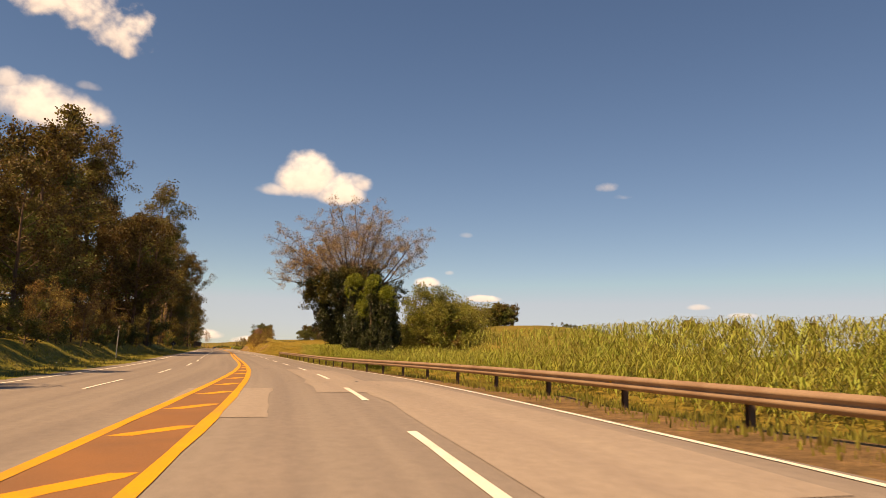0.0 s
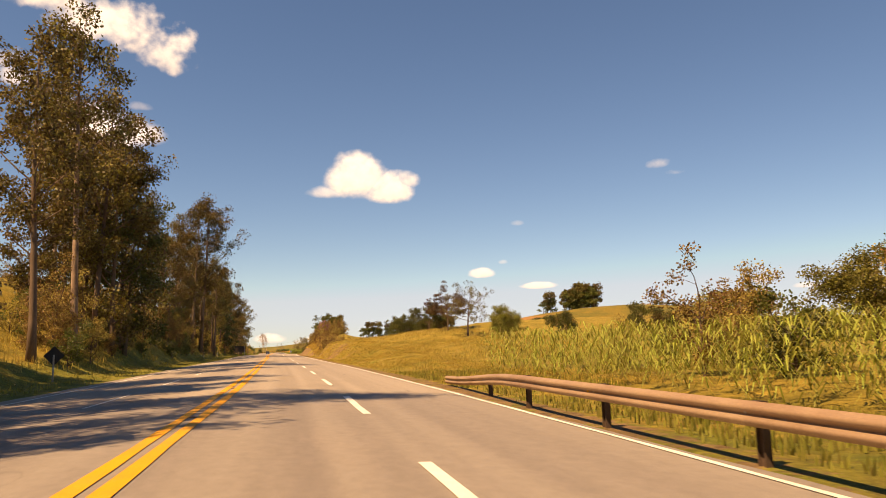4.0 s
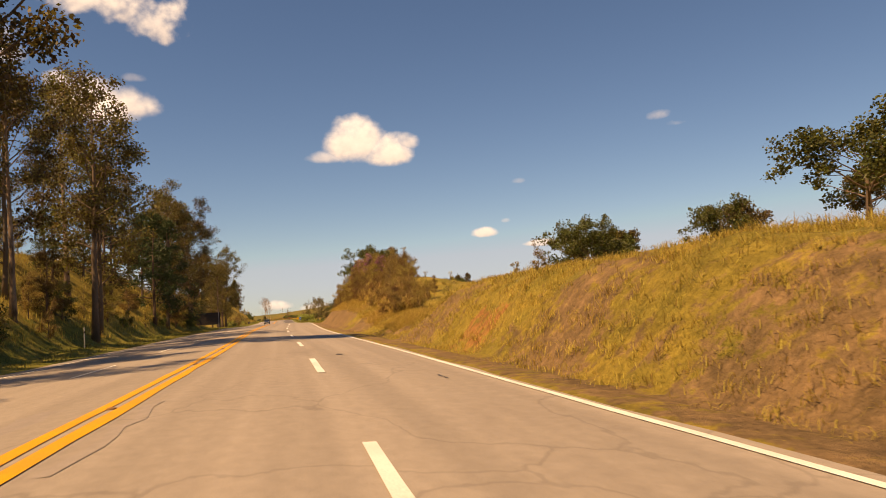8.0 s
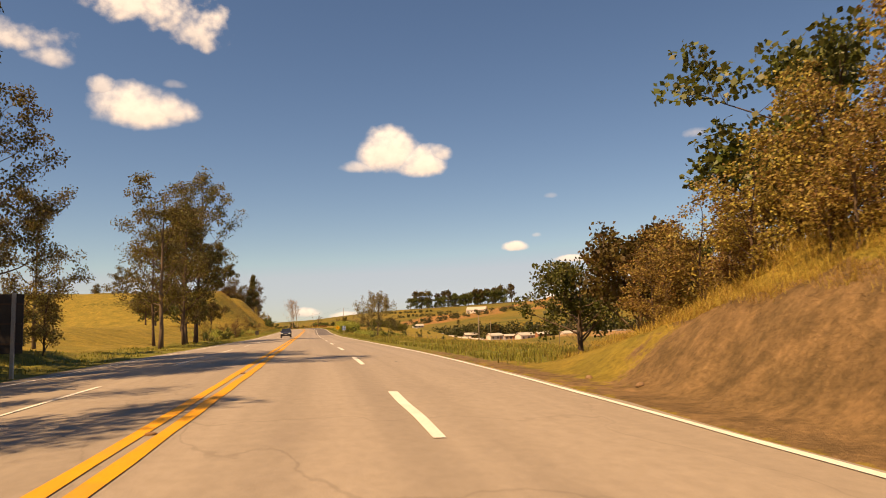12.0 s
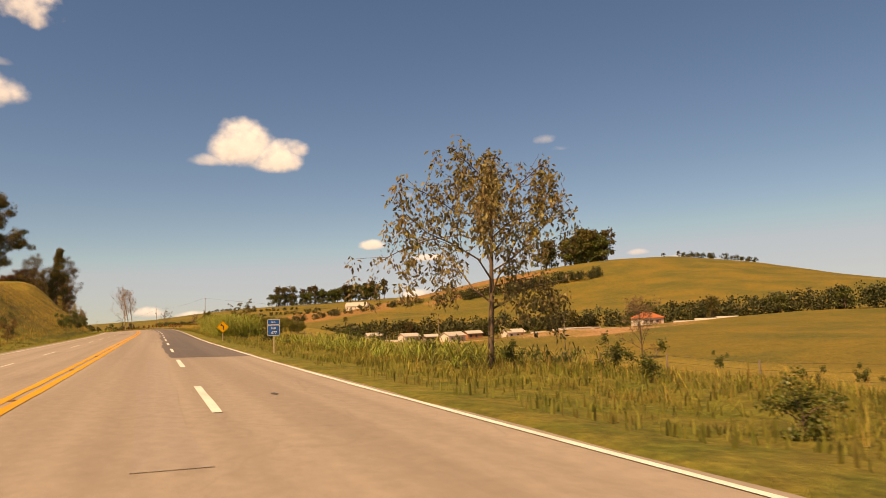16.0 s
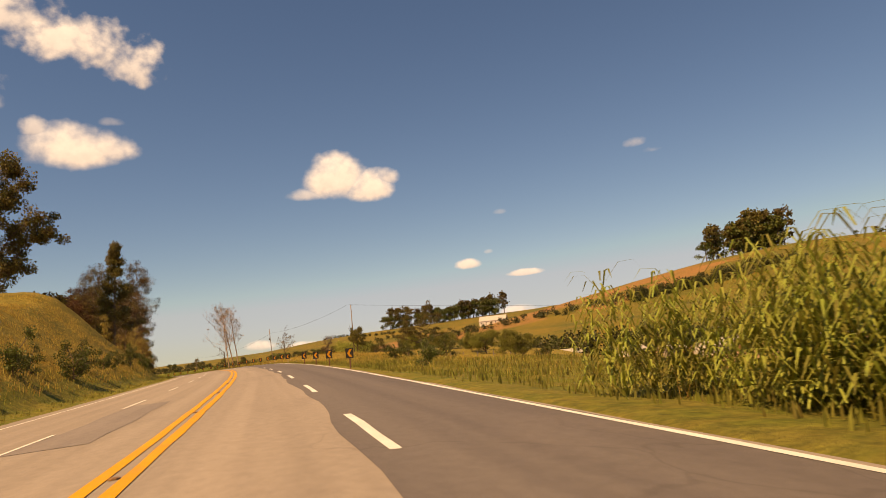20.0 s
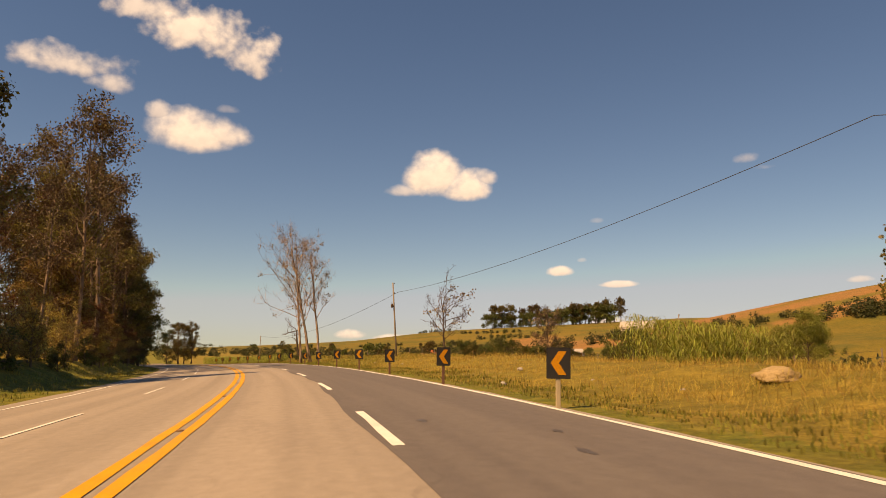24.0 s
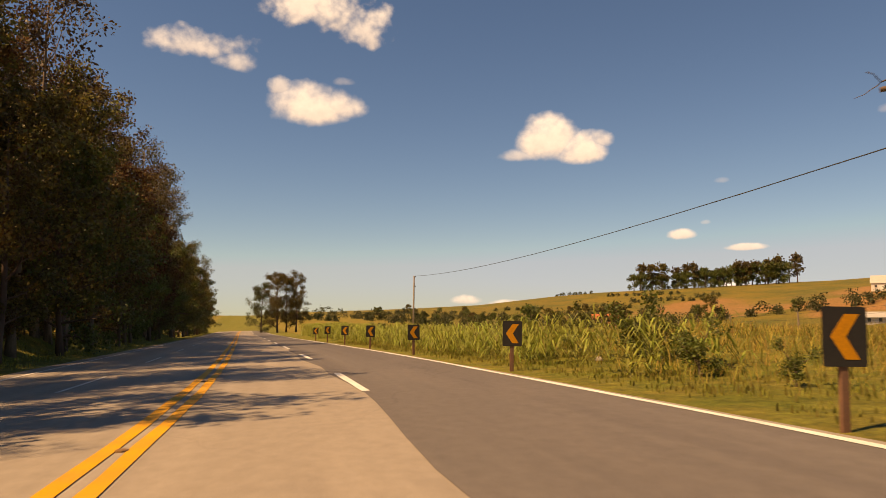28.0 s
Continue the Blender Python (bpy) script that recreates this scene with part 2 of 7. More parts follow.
def asphalt(name, base, other, stain, crack):
    """Worn asphalt: u runs across the road and v along it, in metres."""
    m = bpy.data.materials.new(name)
    m.use_nodes = True
    nt = m.node_tree
    N, L = nt.nodes.new, nt.links.new
    bsdf = nt.nodes["Principled BSDF"]
    uv = N("ShaderNodeUVMap")
    uv.uv_map = "along"

    def noise_(sx, sy, det, ro=0.55, off=0.0):
        mp = N("ShaderNodeMapping")
        mp.inputs["Scale"].default_value = (sx, sy, 1)
        mp.inputs["Location"].default_value = (off, off, off)
        L(uv.outputs[0], mp.inputs["Vector"])
        n = N("ShaderNodeTexNoise")
        n.inputs["Scale"].default_value, n.inputs["Detail"].default_value, n.inputs["Roughness"].default_value = 1.0, det, ro
        L(mp.outputs[0], n.inputs["Vector"])
        return n.outputs["Fac"]

    def ramp(fac, lo, hi, a=0.0, b=1.0):
        r = N("ShaderNodeMapRange")
        for k, v in zip(("From Min", "From Max", "To Min", "To Max"), (lo, hi, a, b)):
            r.inputs[k].default_value = v
        L(fac, r.inputs["Value"])
        return r.outputs[0]

    def mix(fac, a, b, mode="MIX"):
        x = N("ShaderNodeMix")
        x.data_type, x.blend_type = "RGBA", mode
        for sock, v in (("Factor", fac), ("A", a), ("B", b)):
            if isinstance(v, tuple):
                x.inputs[sock].default_value = rgb(v)
            elif isinstance(v, float):
                x.inputs[sock].default_value = v
            else:
                L(v, x.inputs[sock])
        return x.outputs["Result"]

    tracks = noise_(1.1, 0.012, 2.0)
    blot = noise_(0.45, 0.10, 5.0, 0.6, 7.0)
    grain = noise_(70, 70, 3.0, 0.7)
    mott = noise_(5, 3.0, 4.0, 0.65, 3.0)
    col = mix(ramp(tracks, 0.36, 0.64), base, other)
    col = mix(ramp(blot, 0.55, 0.75, 0.0, 0.7), col, stain)
    col = mix(0.8, col, mix(ramp(mott, 0.3, 0.7), (0.86, 0.86, 0.86), (1.1, 1.1, 1.1)), "MULTIPLY")
    col = mix(0.8, col, mix(ramp(grain, 0.25, 0.75), (0.72, 0.72, 0.72), (1.2, 1.2, 1.2)), "MULTIPLY")
    mp = N("ShaderNodeMapping")
    mp.inputs["Scale"].default_value = (0.34, 0.16, 1)
    L(uv.outputs[0], mp.inputs["Vector"])
    warp = N("ShaderNodeTexNoise")
    warp.inputs["Scale"].default_value, warp.inputs["Detail"].default_value = 1.3, 5.0
    L(mp.outputs[0], warp.inputs["Vector"])
    wv = N("ShaderNodeVectorMath")
    wv.operation = "MULTIPLY_ADD"
    L(warp.outputs["Color"], wv.inputs[0])
    wv.inputs[1].default_value = (0.9, 0.9, 0.9)
    L(mp.outputs[0], wv.inputs[2])
    vo = N("ShaderNodeTexVoronoi")
    vo.feature = "DISTANCE_TO_EDGE"
    vo.inputs["Scale"].default_value = 0.8
    L(wv.outputs[0], vo.inputs["Vector"])
    line = ramp(vo.outputs["Distance"], 0.003, 0.009, 1.0, 0.0)
    where = ramp(noise_(0.1, 0.03, 2.0, 0.5, 11.0), 0.5, 0.62, 0.0, crack)
    both = N("ShaderNodeMath")
    both.operation = "MULTIPLY"
    L(line, both.inputs[0])
    L(where, both.inputs[1])
    col = mix(both.outputs[0], col, (0.05, 0.042, 0.036))
    L(col, bsdf.inputs["Base Color"])
    bsdf.inputs["Roughness"].default_value = 0.82
    bsdf.inputs["Specular IOR Level"].default_value = 0.35
    b = N("ShaderNodeBump")
    b.inputs["Strength"].default_value, b.inputs["Distance"].default_value = 0.4, 0.008
    L(grain, b.inputs["Height"])
    L(b.outputs[0], bsdf.inputs["Normal"])
    return m


ASPHALT = asphalt("asphalt_worn_tan", (0.325, 0.27, 0.215), (0.265, 0.22, 0.175), (0.225, 0.185, 0.15), 0.22)
ASPHALT_GREY = asphalt("asphalt_grey", (0.245, 0.21, 0.18), (0.195, 0.165, 0.145), (0.27, 0.225, 0.19), 0.35)
ASPHALT_DARK = asphalt("asphalt_new_dark", (0.15, 0.128, 0.112), (0.118, 0.10, 0.09), (0.165, 0.138, 0.12), 0.25)
ASPHALT_PATCH = asphalt("asphalt_patch_pale", (0.31, 0.26, 0.215), (0.27, 0.225, 0.19), (0.235, 0.2, 0.165), 0.2)
STAIN = surface("asphalt_tar_stain", (0.07, 0.06, 0.055), (0.10, 0.085, 0.075), 1.5, 60, 0.6, 0.3, 0.01)
YELLOW = surface("road_paint_yellow", (0.72, 0.34, 0.015), (0.62, 0.28, 0.02), 1.2, 45, 0.7, 0.3, 0.006, third=(0.36, 0.20, 0.06), third_scale=0.7, third_amt=0.35)
WHITE = surface("road_paint_white", (0.78, 0.75, 0.68), (0.66, 0.62, 0.55), 1.5, 45, 0.7, 0.3, 0.006, third=(0.42, 0.37, 0.31), third_scale=0.9, third_amt=0.3)
STUD = surface("stud_worn_amber", (0.30, 0.15, 0.04), (0.18, 0.10, 0.05), 20, 90, 0.4, 0.2)
RED_HATCH = surface("asphalt_red_dust", (0.26, 0.12, 0.05), (0.20, 0.10, 0.05), 0.8, 50, 0.9, 0.4, 0.01)

LAND = (
    # colour, second colour, size of its patches
    ((0.15, 0.158, 0.028), (0.22, 0.18, 0.04), 0.7),      # green verge
    ((0.30, 0.213, 0.046), (0.205, 0.163, 0.035), 0.6),         # dry grass
    ((0.245, 0.156, 0.08), (0.18, 0.116, 0.06), 0.8),          # clay earth
    ((0.37, 0.17, 0.06), (0.28, 0.135, 0.05), 1.0),         # red earth
    ((0.215, 0.15, 0.03), (0.12, 0.112, 0.026), 0.03),      # hill pasture
    ((0.33, 0.165, 0.062), (0.26, 0.15, 0.052), 0.05),        # ploughed field
    ((0.45, 0.27, 0.14), (0.36, 0.20, 0.10), 0.08),          # bare yards
)


def land_material():
    m = bpy.data.materials.new("land")
    m.use_nodes = True
    nt = m.node_tree
    N, L = nt.nodes.new, nt.links.new
    bsdf = nt.nodes["Principled BSDF"]
    tc = N("ShaderNodeTexCoord")

    def noise_(sc, det=5.0, ro=0.6):
        n = N("ShaderNodeTexNoise")
        n.inputs["Scale"].default_value, n.inputs["Detail"].default_value, n.inputs["Roughness"].default_value = sc, det, ro
        L(tc.outputs["Object"], n.inputs["Vector"])
        return n.outputs["Fac"]

    def ramp(fac, lo, hi, a=0.0, b=1.0):
        r = N("ShaderNodeMapRange")
        for k, v in zip(("From Min", "From Max", "To Min", "To Max"), (lo, hi, a, b)):
            r.inputs[k].default_value = v
        L(fac, r.inputs["Value"])
        return r.outputs[0]

    def mix(fac, a, b, mode="MIX"):
        x = N("ShaderNodeMix")
        x.data_type, x.blend_type = "RGBA", mode
        for sock, v in (("Factor", fac), ("A", a), ("B", b)):
            if isinstance(v, tuple):
                x.inputs[sock].default_value = rgb(v)
            elif isinstance(v, float):
                x.inputs[sock].default_value = v
            else:
                L(v, x.inputs[sock])
        return x.outputs["Result"]

    edge = noise_(1.6, 7.0, 0.7)
    col = None
    for k, (c1, c2, sc) in enumerate(LAND):
        tone = mix(ramp(noise_(sc, 6.0), 0.36, 0.64), c1, c2)
        if col is None:
            col = tone
            continue
        at = N("ShaderNodeAttribute")
        at.attribute_name = "cover_%d" % k
        s = N("ShaderNodeMath")
        s.operation = "ADD"
        L(at.outputs["Fac"], s.inputs[0])
        L(ramp(edge, 0.25, 0.75, -0.42, 0.42), s.inputs[1])
        col = mix(ramp(s.outputs[0], 0.42, 0.58), col, tone)
    fine = noise_(9, 6.0, 0.7)
    col = mix(0.85, col, mix(ramp(fine, 0.3, 0.7), (0.62, 0.62, 0.62), (1.28, 1.28, 1.28)), "MULTIPLY")
    tuss = noise_(2.4, 5.0, 0.65)
    col = mix(0.85, col, mix(ramp(tuss, 0.34, 0.66), (0.58, 0.6, 0.58), (1.26, 1.24, 1.2)), "MULTIPLY")
    mid = noise_(0.5, 4.0, 0.6)
    col = mix(0.8, col, mix(ramp(mid, 0.3, 0.7), (0.78, 0.8, 0.78), (1.15, 1.12, 1.1)), "MULTIPLY")
    L(col, bsdf.inputs["Base Color"])
    bsdf.inputs["Roughness"].default_value = 0.95
    bsdf.inputs["Specular IOR Level"].default_value = 0.15
    b = N("ShaderNodeBump")
    b.inputs["Strength"].default_value, b.inputs["Distance"].default_value = 0.9, 0.10
    L(fine, b.inputs["Height"])
    L(b.outputs[0], bsdf.inputs["Normal"])
    return m


GROUND_MAT = land_material()

# ------------------------------------------------------------------ the road's line and the lie of the land
RS = np.arange(-400.0, 4200.0, 1.0)
_hd = np.interp(RS, [-400, -60, 0, 25, 50, 80, 110, 140, 180, 220, 260, 310, 350, 390, 450, 520, 560, 590, 620, 650, 680, 710, 740, 752, 766, 860, 1500],
                [2, 5, 10.66, 12.85, 16.94, 17.18, 16.18, 17.41, 17.89, 17.35, 18.8, 16.32, 17.98, 18.09, 17.68, 17.5, 18.39, 19.91, 21.08, 23.1, 26.54, 29.64, 31.7,
                 34.0, 35.6, 36.0, 33.0])
_hd = np.radians(np.convolve(np.pad(_hd, 15, mode="edge"), np.ones(31) / 31, "valid"))
_z = np.interp(RS, [-400, 0, 30, 110, 210, 270, 340, 390, 440, 520, 590, 640, 690, 740, 800, 850, 900, 1000, 1500],
               [-5.5, -1.48, -1.12, -0.6, -0.11, 0.1, 0.52, 0.32, 0.11, 0.46, 0.81, 0.83, 0.56, -0.02, -1.05, -1.95, -2.9, -4.2, -5.0])
RZ = np.convolve(np.pad(_z, 12, mode="edge"), np.ones(25) / 25, "valid")
_bank = np.interp(RS, [-400, 0, 60, 200, 300, 500, 570, 660, 740, 770, 830, 900], [2.5, 2.7, -1.24, -2.2, -0.9, -1.74, 0.07, 2.46, 2.3, 1.9, 0.2, 0.0])
BANK = np.tan(np.radians(np.convolve(np.pad(_bank, 12, mode="edge"), np.ones(25) / 25, "valid")))
_i0 = int(np.argmin(np.abs(RS)))
RX = np.r_[0, np.cumsum(-np.sin(_hd[:-1]))]
RY = np.r_[0, np.cumsum(np.cos(_hd[:-1]))]
RX, RY = RX - RX[_i0] - 1.59, RY - RY[_i0] - 0.27
NX, NY = np.cos(_hd), np.sin(_hd)
NEAR = 80.0
FAR_N = (math.cos(radians(20)), math.sin(radians(20)))


def plan(s, d):
    """World x and y of a station s along the road's yellow line and a distance d to its right."""
    s, d = np.asarray(s, float), np.asarray(d, float)
    dn = np.clip(d, -NEAR, NEAR)
    df = d - dn
    return (np.interp(s, RS, RX) + dn * np.interp(s, RS, NX) + df * FAR_N[0],
            np.interp(s, RS, RY) + dn * np.interp(s, RS, NY) + df * FAR_N[1])


def station(x, y):
    """The s and d of a place in the world."""
    ex, ey = x - RX, y - RY
    along = ex * -NY + ey * NX
    k = int(np.argmin(np.abs(along) + 1e-3 * np.hypot(ex, ey)))
    d = ex[k] * NX[k] + ey[k] * NY[k]
    if abs(d) <= NEAR:
        return RS[k], d
    sg = math.copysign(NEAR, d)
    fx, fy = ex - sg * NX, ey - sg * NY
    k = int(np.argmin(np.abs(fx * -FAR_N[1] + fy * FAR_N[0])))
    return RS[k], sg + fx[k] * FAR_N[0] + fy[k] * FAR_N[1]


def smooth(a, b, v):
    t = np.clip((np.asarray(v, float) - a) / (b - a), 0, 1)
    return t * t * (3 - 2 * t)


def stretch(s, a, b, ra, rb):
    """1 from a to b, fading over ra before and rb after."""
    return smooth(a - ra, a, s) * (1 - smooth(b, b + rb, s))


def road_z(s, d):
    """Height of the paved surface."""
    s, d = np.asarray(s, float), np.asarray(d, float)
    b = np.interp(s, RS, BANK)
    left = np.maximum(b, math.tan(radians(1.8)))
    dd = np.clip(d, -9, 9)
    return np.interp(s, RS, RZ) + np.where(dd > 0, dd * b, dd * left)


# hills: x, y, height, reach in x and in y
HILLS = ((181, 1231, 64, 178, 221), (697, 1132, 26, 131, 260), (-54, 1665, 38, 301, 144), (-373, 1984, 29, 406, 225), (-401, 1419, 9, 130, 129),
         (950, 900, 30, 250, 500), (-1000, 420, 42, 350, 380), (106, 1068, 8, 131, 116), (-164, 1431, 8, 175, 112), (-100, 1090, 11, 130, 95))


def wave(x, y, k):
    return np.sin(x * k + 1.3 * np.sin(y * k * 0.7)) * np.cos(y * k * 1.1 + 0.8 * np.sin(x * k * 0.6))


def ground_z(s, d):
    s, d = np.asarray(s, float), np.asarray(d, float)
    x, y = plan(s, d)
    r, l = np.maximum(d, 0), np.maximum(-d, 0)
    z = road_z(s, d) - 0.03
    # to the right
    z = z - 0.35 * stretch(s, -300, 95, 40, 40) * smooth(9, 12, r) + 1.1 * stretch(s, -300, 120, 40, 40) * smooth(14, 30, r)
    z = z + stretch(s, 188, 322, 45, 18) * (1.35 * smooth(8.6, 13, r) + 0.9 * smooth(13, 26, r)) + stretch(s, 224, 266, 24, 14) * 2.4 * smooth(21, 46, r)
    z = z + stretch(s, 226, 244, 24, 7) * 1.5 * smooth(8.6, 11.4, r)
    z = z + stretch(s, 289, 322, 26, 16) * (1.55 * smooth(8.3, 10.6, r) + 1.8 * smooth(11, 16, r) * (1 - smooth(17.5, 24, r)))
    z = z - stretch(s, 352, 610, 26, 60) * (0.25 * smooth(8, 11, r) + 3.2 * smooth(12, 42, r) + 1.5 * smooth(40, 130, r))
    z = z - stretch(s, 420, 640, 50, 60) * 3.6 * np.exp(-((r - 85) / 28.0) ** 2)
    z = z - stretch(s, 690, 4000, 90, 1) * (2.8 * smooth(28, 130, r))
    z = z - stretch(s, 655, 790, 45, 60) * 7.0 * smooth(62, 105, r) * (1 - smooth(230, 330, r))
    z = z + stretch(s, 640, 760, 50, 50) * 0.7 * smooth(10, 18, r) - stretch(s, 650, 705, 40, 35) * 0.9 * smooth(16, 30, r)
    # to the left
    z = z + 0.12 * smooth(8, 10, l)
    z = z + stretch(s, -300, 335, 20, 40) * (1.2 * smooth(10.5, 14, l) + 3.8 * smooth(13, 28, l))
    z = z + stretch(s, 205, 330, 60, 30) * (1.6 * smooth(11, 15, l) + 4.0 * smooth(13, 23, l))
    z = z + stretch(s, 395, 530, 30, 40) * 2.4 * smooth(12, 25, l)
    z = z + stretch(s, 532, 644, 40, 26) * 10.2 * np.clip((l - 10.2) / 14.5, 0, 1)
    z = z + stretch(s, 650, 860, 30, 60) * (1.2 * smooth(10.5, 14, l) + 4.0 * smooth(14, 30, l))
    far = np.maximum(smooth(90, 260, np.abs(d)), smooth(960, 1250, s))
    for hx, hy, hh, wx, wy in HILLS:
        z = z + far * hh * np.exp(-0.5 * (((x - hx) / wx) ** 2 + ((y - hy) / wy) ** 2))
    z = z + far * 3.0 * wave(x, y, 0.011)
    off = smooth(8.2, 10.5, np.abs(d))
    z = z + off * (0.12 * wave(x, y, 0.9) + 0.07 * wave(x - 5, y, 2.1) + 0.16 * wave(x + 7, y - 3, 0.31))
    # rain-cut gullies down the bare cutting
    cut = stretch(s, 200, 324, 10, 8) * smooth(8.3, 9.2, r) * (1 - smooth(10.8, 12.5, r))
    z = z - cut * (0.16 * np.abs(np.sin(s * 1.35 + 1.7 * np.sin(s * 0.37))) + 0.12 * np.abs(np.sin(s * 2.6 + 2.0 * np.sin(s * 0.83) + 0.8 * r)))
    z = z + smooth(12, 25, np.abs(d)) * 0.25 * wave(x, y, 0.13)
    z = z - 0.12 * (1 - smooth(7.1, 7.65, np.abs(d)))
    return z


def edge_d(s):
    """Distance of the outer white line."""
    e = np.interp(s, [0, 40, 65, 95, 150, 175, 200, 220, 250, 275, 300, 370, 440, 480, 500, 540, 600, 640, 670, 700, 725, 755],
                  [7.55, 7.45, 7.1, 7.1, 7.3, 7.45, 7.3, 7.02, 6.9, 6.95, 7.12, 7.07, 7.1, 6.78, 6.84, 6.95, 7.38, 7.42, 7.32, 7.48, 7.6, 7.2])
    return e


def place(s, d, up=0.0, turn=0.0, scale=1.0, lean=0.0):
    """The pose of a thing that stands on the ground at s, d; turn is from the road's heading."""
    x, y = plan(s, d)
    h = math.degrees(float(np.interp(s, RS, _hd)))
    return pose(float(x), float(y), float(ground_z(s, d)) + up, 0, lean, h + turn) @ Matrix.Scale(scale, 4)


# ------------------------------------------------------------------ mesh helpers


def mesh_of(name, verts, faces, mats, smooth_faces=False, mat_index=None):
    me = bpy.data.meshes.new(name)
    me.from_pydata(np.asarray(verts, float).tolist(), [], faces if isinstance(faces, list) else faces.tolist())
    for m in (mats if isinstance(mats, (list, tuple)) else [mats]):
        me.materials.append(m)
    if mat_index is not None:
        me.polygons.foreach_set("material_index", np.asarray(mat_index, np.int32))
    if smooth_faces:
        me.polygons.foreach_set("use_smooth", np.ones(len(me.polygons), bool))
    me.update()
    return me


def part(name, me, parent=None, label="", m=None):
    ob = new(name, me)
    if parent is not None:
        ob.parent = parent
    if m is not None:
        ob.matrix_basis = m
    return tagged(ob, label) if label else ob


def thing(name, label, category, m=None, group="", kind=""):
    ob = new(name)
    ob.empty_display_size = 0.3
    if m is not None:
        ob.matrix_basis = m
    return tagged(ob, label, category, group, kind)


class Acc:
    """Gathers vertices and faces of one mesh."""

    def __init__(self):
        self.v, self.f, self.n = [], [], 0

    def add(self, verts, faces):
        verts = np.asarray(verts, float)
        self.v.append(verts)
        self.f.extend([[i + self.n for i in f] for f in faces])
        self.n += len(verts)
        return self

    def box(self, x0, x1, y0, y1, z0, z1, bevel=0.0):
        b = min(bevel, (x1 - x0) / 2.01, (y1 - y0) / 2.01, (z1 - z0) / 2.01)
        if b <= 0:
            v = [(x, y, z) for z in (z0, z1) for y in (y0, y1) for x in (x0, x1)]
            return self.add(v, [(0, 2, 3, 1), (4, 5, 7, 6), (0, 1, 5, 4), (2, 6, 7, 3), (0, 4, 6, 2), (1, 3, 7, 5)])
        ring = lambda e, z: [(x0 + e, y0 + b, z), (x0 + b, y0 + e, z), (x1 - b, y0 + e, z), (x1 - e, y0 + b, z),
                             (x1 - e, y1 - b, z), (x1 - b, y1 - e, z), (x0 + b, y1 - e, z), (x0 + e, y1 - b, z)]
        v = ring(b * 0.6, z0) + ring(0, z0 + b) + ring(0, z1 - b) + ring(b * 0.6, z1)
        f = [tuple(range(7, -1, -1)), tuple(range(24, 32))]
        for k in range(3):
            f += [(8 * k + i, 8 * k + (i + 1) % 8, 8 * k + 8 + (i + 1) % 8, 8 * k + 8 + i) for i in range(8)]
        return self.add(v, f)

    def tube(self, pts, radii, sides=6, cap=True):
        pts = np.asarray(pts, float)
        n = len(pts)
        tan = np.gradient(pts, axis=0)
        tan /= np.linalg.norm(tan, axis=1)[:, None] + 1e-9
        ref = np.array([1.0, 0.13, 0.07]) if abs(tan[0][2]) > 0.7 else np.array([0.05, 0.1, 1.0])
        a = np.cross(tan, ref)
        a /= np.linalg.norm(a, axis=1)[:, None] + 1e-9
        b = np.cross(tan, a)
        ang = np.arange(sides) * 2 * np.pi / sides
        ring = pts[:, None] + np.asarray(radii, float)[:, None, None] * (np.cos(ang)[None, :, None] * a[:, None] + np.sin(ang)[None, :, None] * b[:, None])
        f = [(i * sides + j, i * sides + (j + 1) % sides, (i + 1) * sides + (j + 1) % sides, (i + 1) * sides + j) for i in range(n - 1) for j in range(sides)]
        if cap:
            f += [tuple(range(sides - 1, -1, -1)), tuple(range((n - 1) * sides, n * sides))]
        return self.add(ring.reshape(-1, 3), f)

    def turned(self, profile, sides=12):
        """A solid of revolution about z: profile of (r, z)."""
        pts = [(0, 0, z) for _, z in profile]
        ang = np.arange(sides) * 2 * np.pi / sides
        v = [(r * math.cos(a), r * math.sin(a), z) for r, z in profile for a in ang]
        n = len(profile)
        f = [(i * sides + j, i * sides + (j + 1) % sides, (i + 1) * sides + (j + 1) % sides, (i + 1) * sides + j) for i in range(n - 1) for j in range(sides)]
        f += [tuple(range(sides - 1, -1, -1)), tuple(range((n - 1) * sides, n * sides))]
        return self.add(v, f)

    def prism(self, outline, z0, z1):
        """An outline in x, y drawn up from z0 to z1."""
        n = len(outline)
        v = [(x, y, z0) for x, y in outline] + [(x, y, z1) for x, y in outline]
        return self.add(v, [tuple(range(n - 1, -1, -1)), tuple(range(n, 2 * n))] + [(i, (i + 1) % n, n + (i + 1) % n, n + i) for i in range(n)])

    def moved(self, m):
        self.v = [np.array([(m @ Vector(p)) for p in block]) for block in self.v]
        return self

    def mesh(self, name, mat, smooth_faces=False):
        return mesh_of(name, np.concatenate(self.v), self.f, mat, smooth_faces)


def along_uv(me, across, along):
    uv = me.uv_layers.new(name="along")
    idx = np.empty(len(me.loops), np.int32)
    me.loops.foreach_get("vertex_index", idx)
    uv.data.foreach_set("uv", np.stack([np.asarray(across)[idx], np.asarray(along)[idx]], 1).astype(np.float32).ravel())
    return me


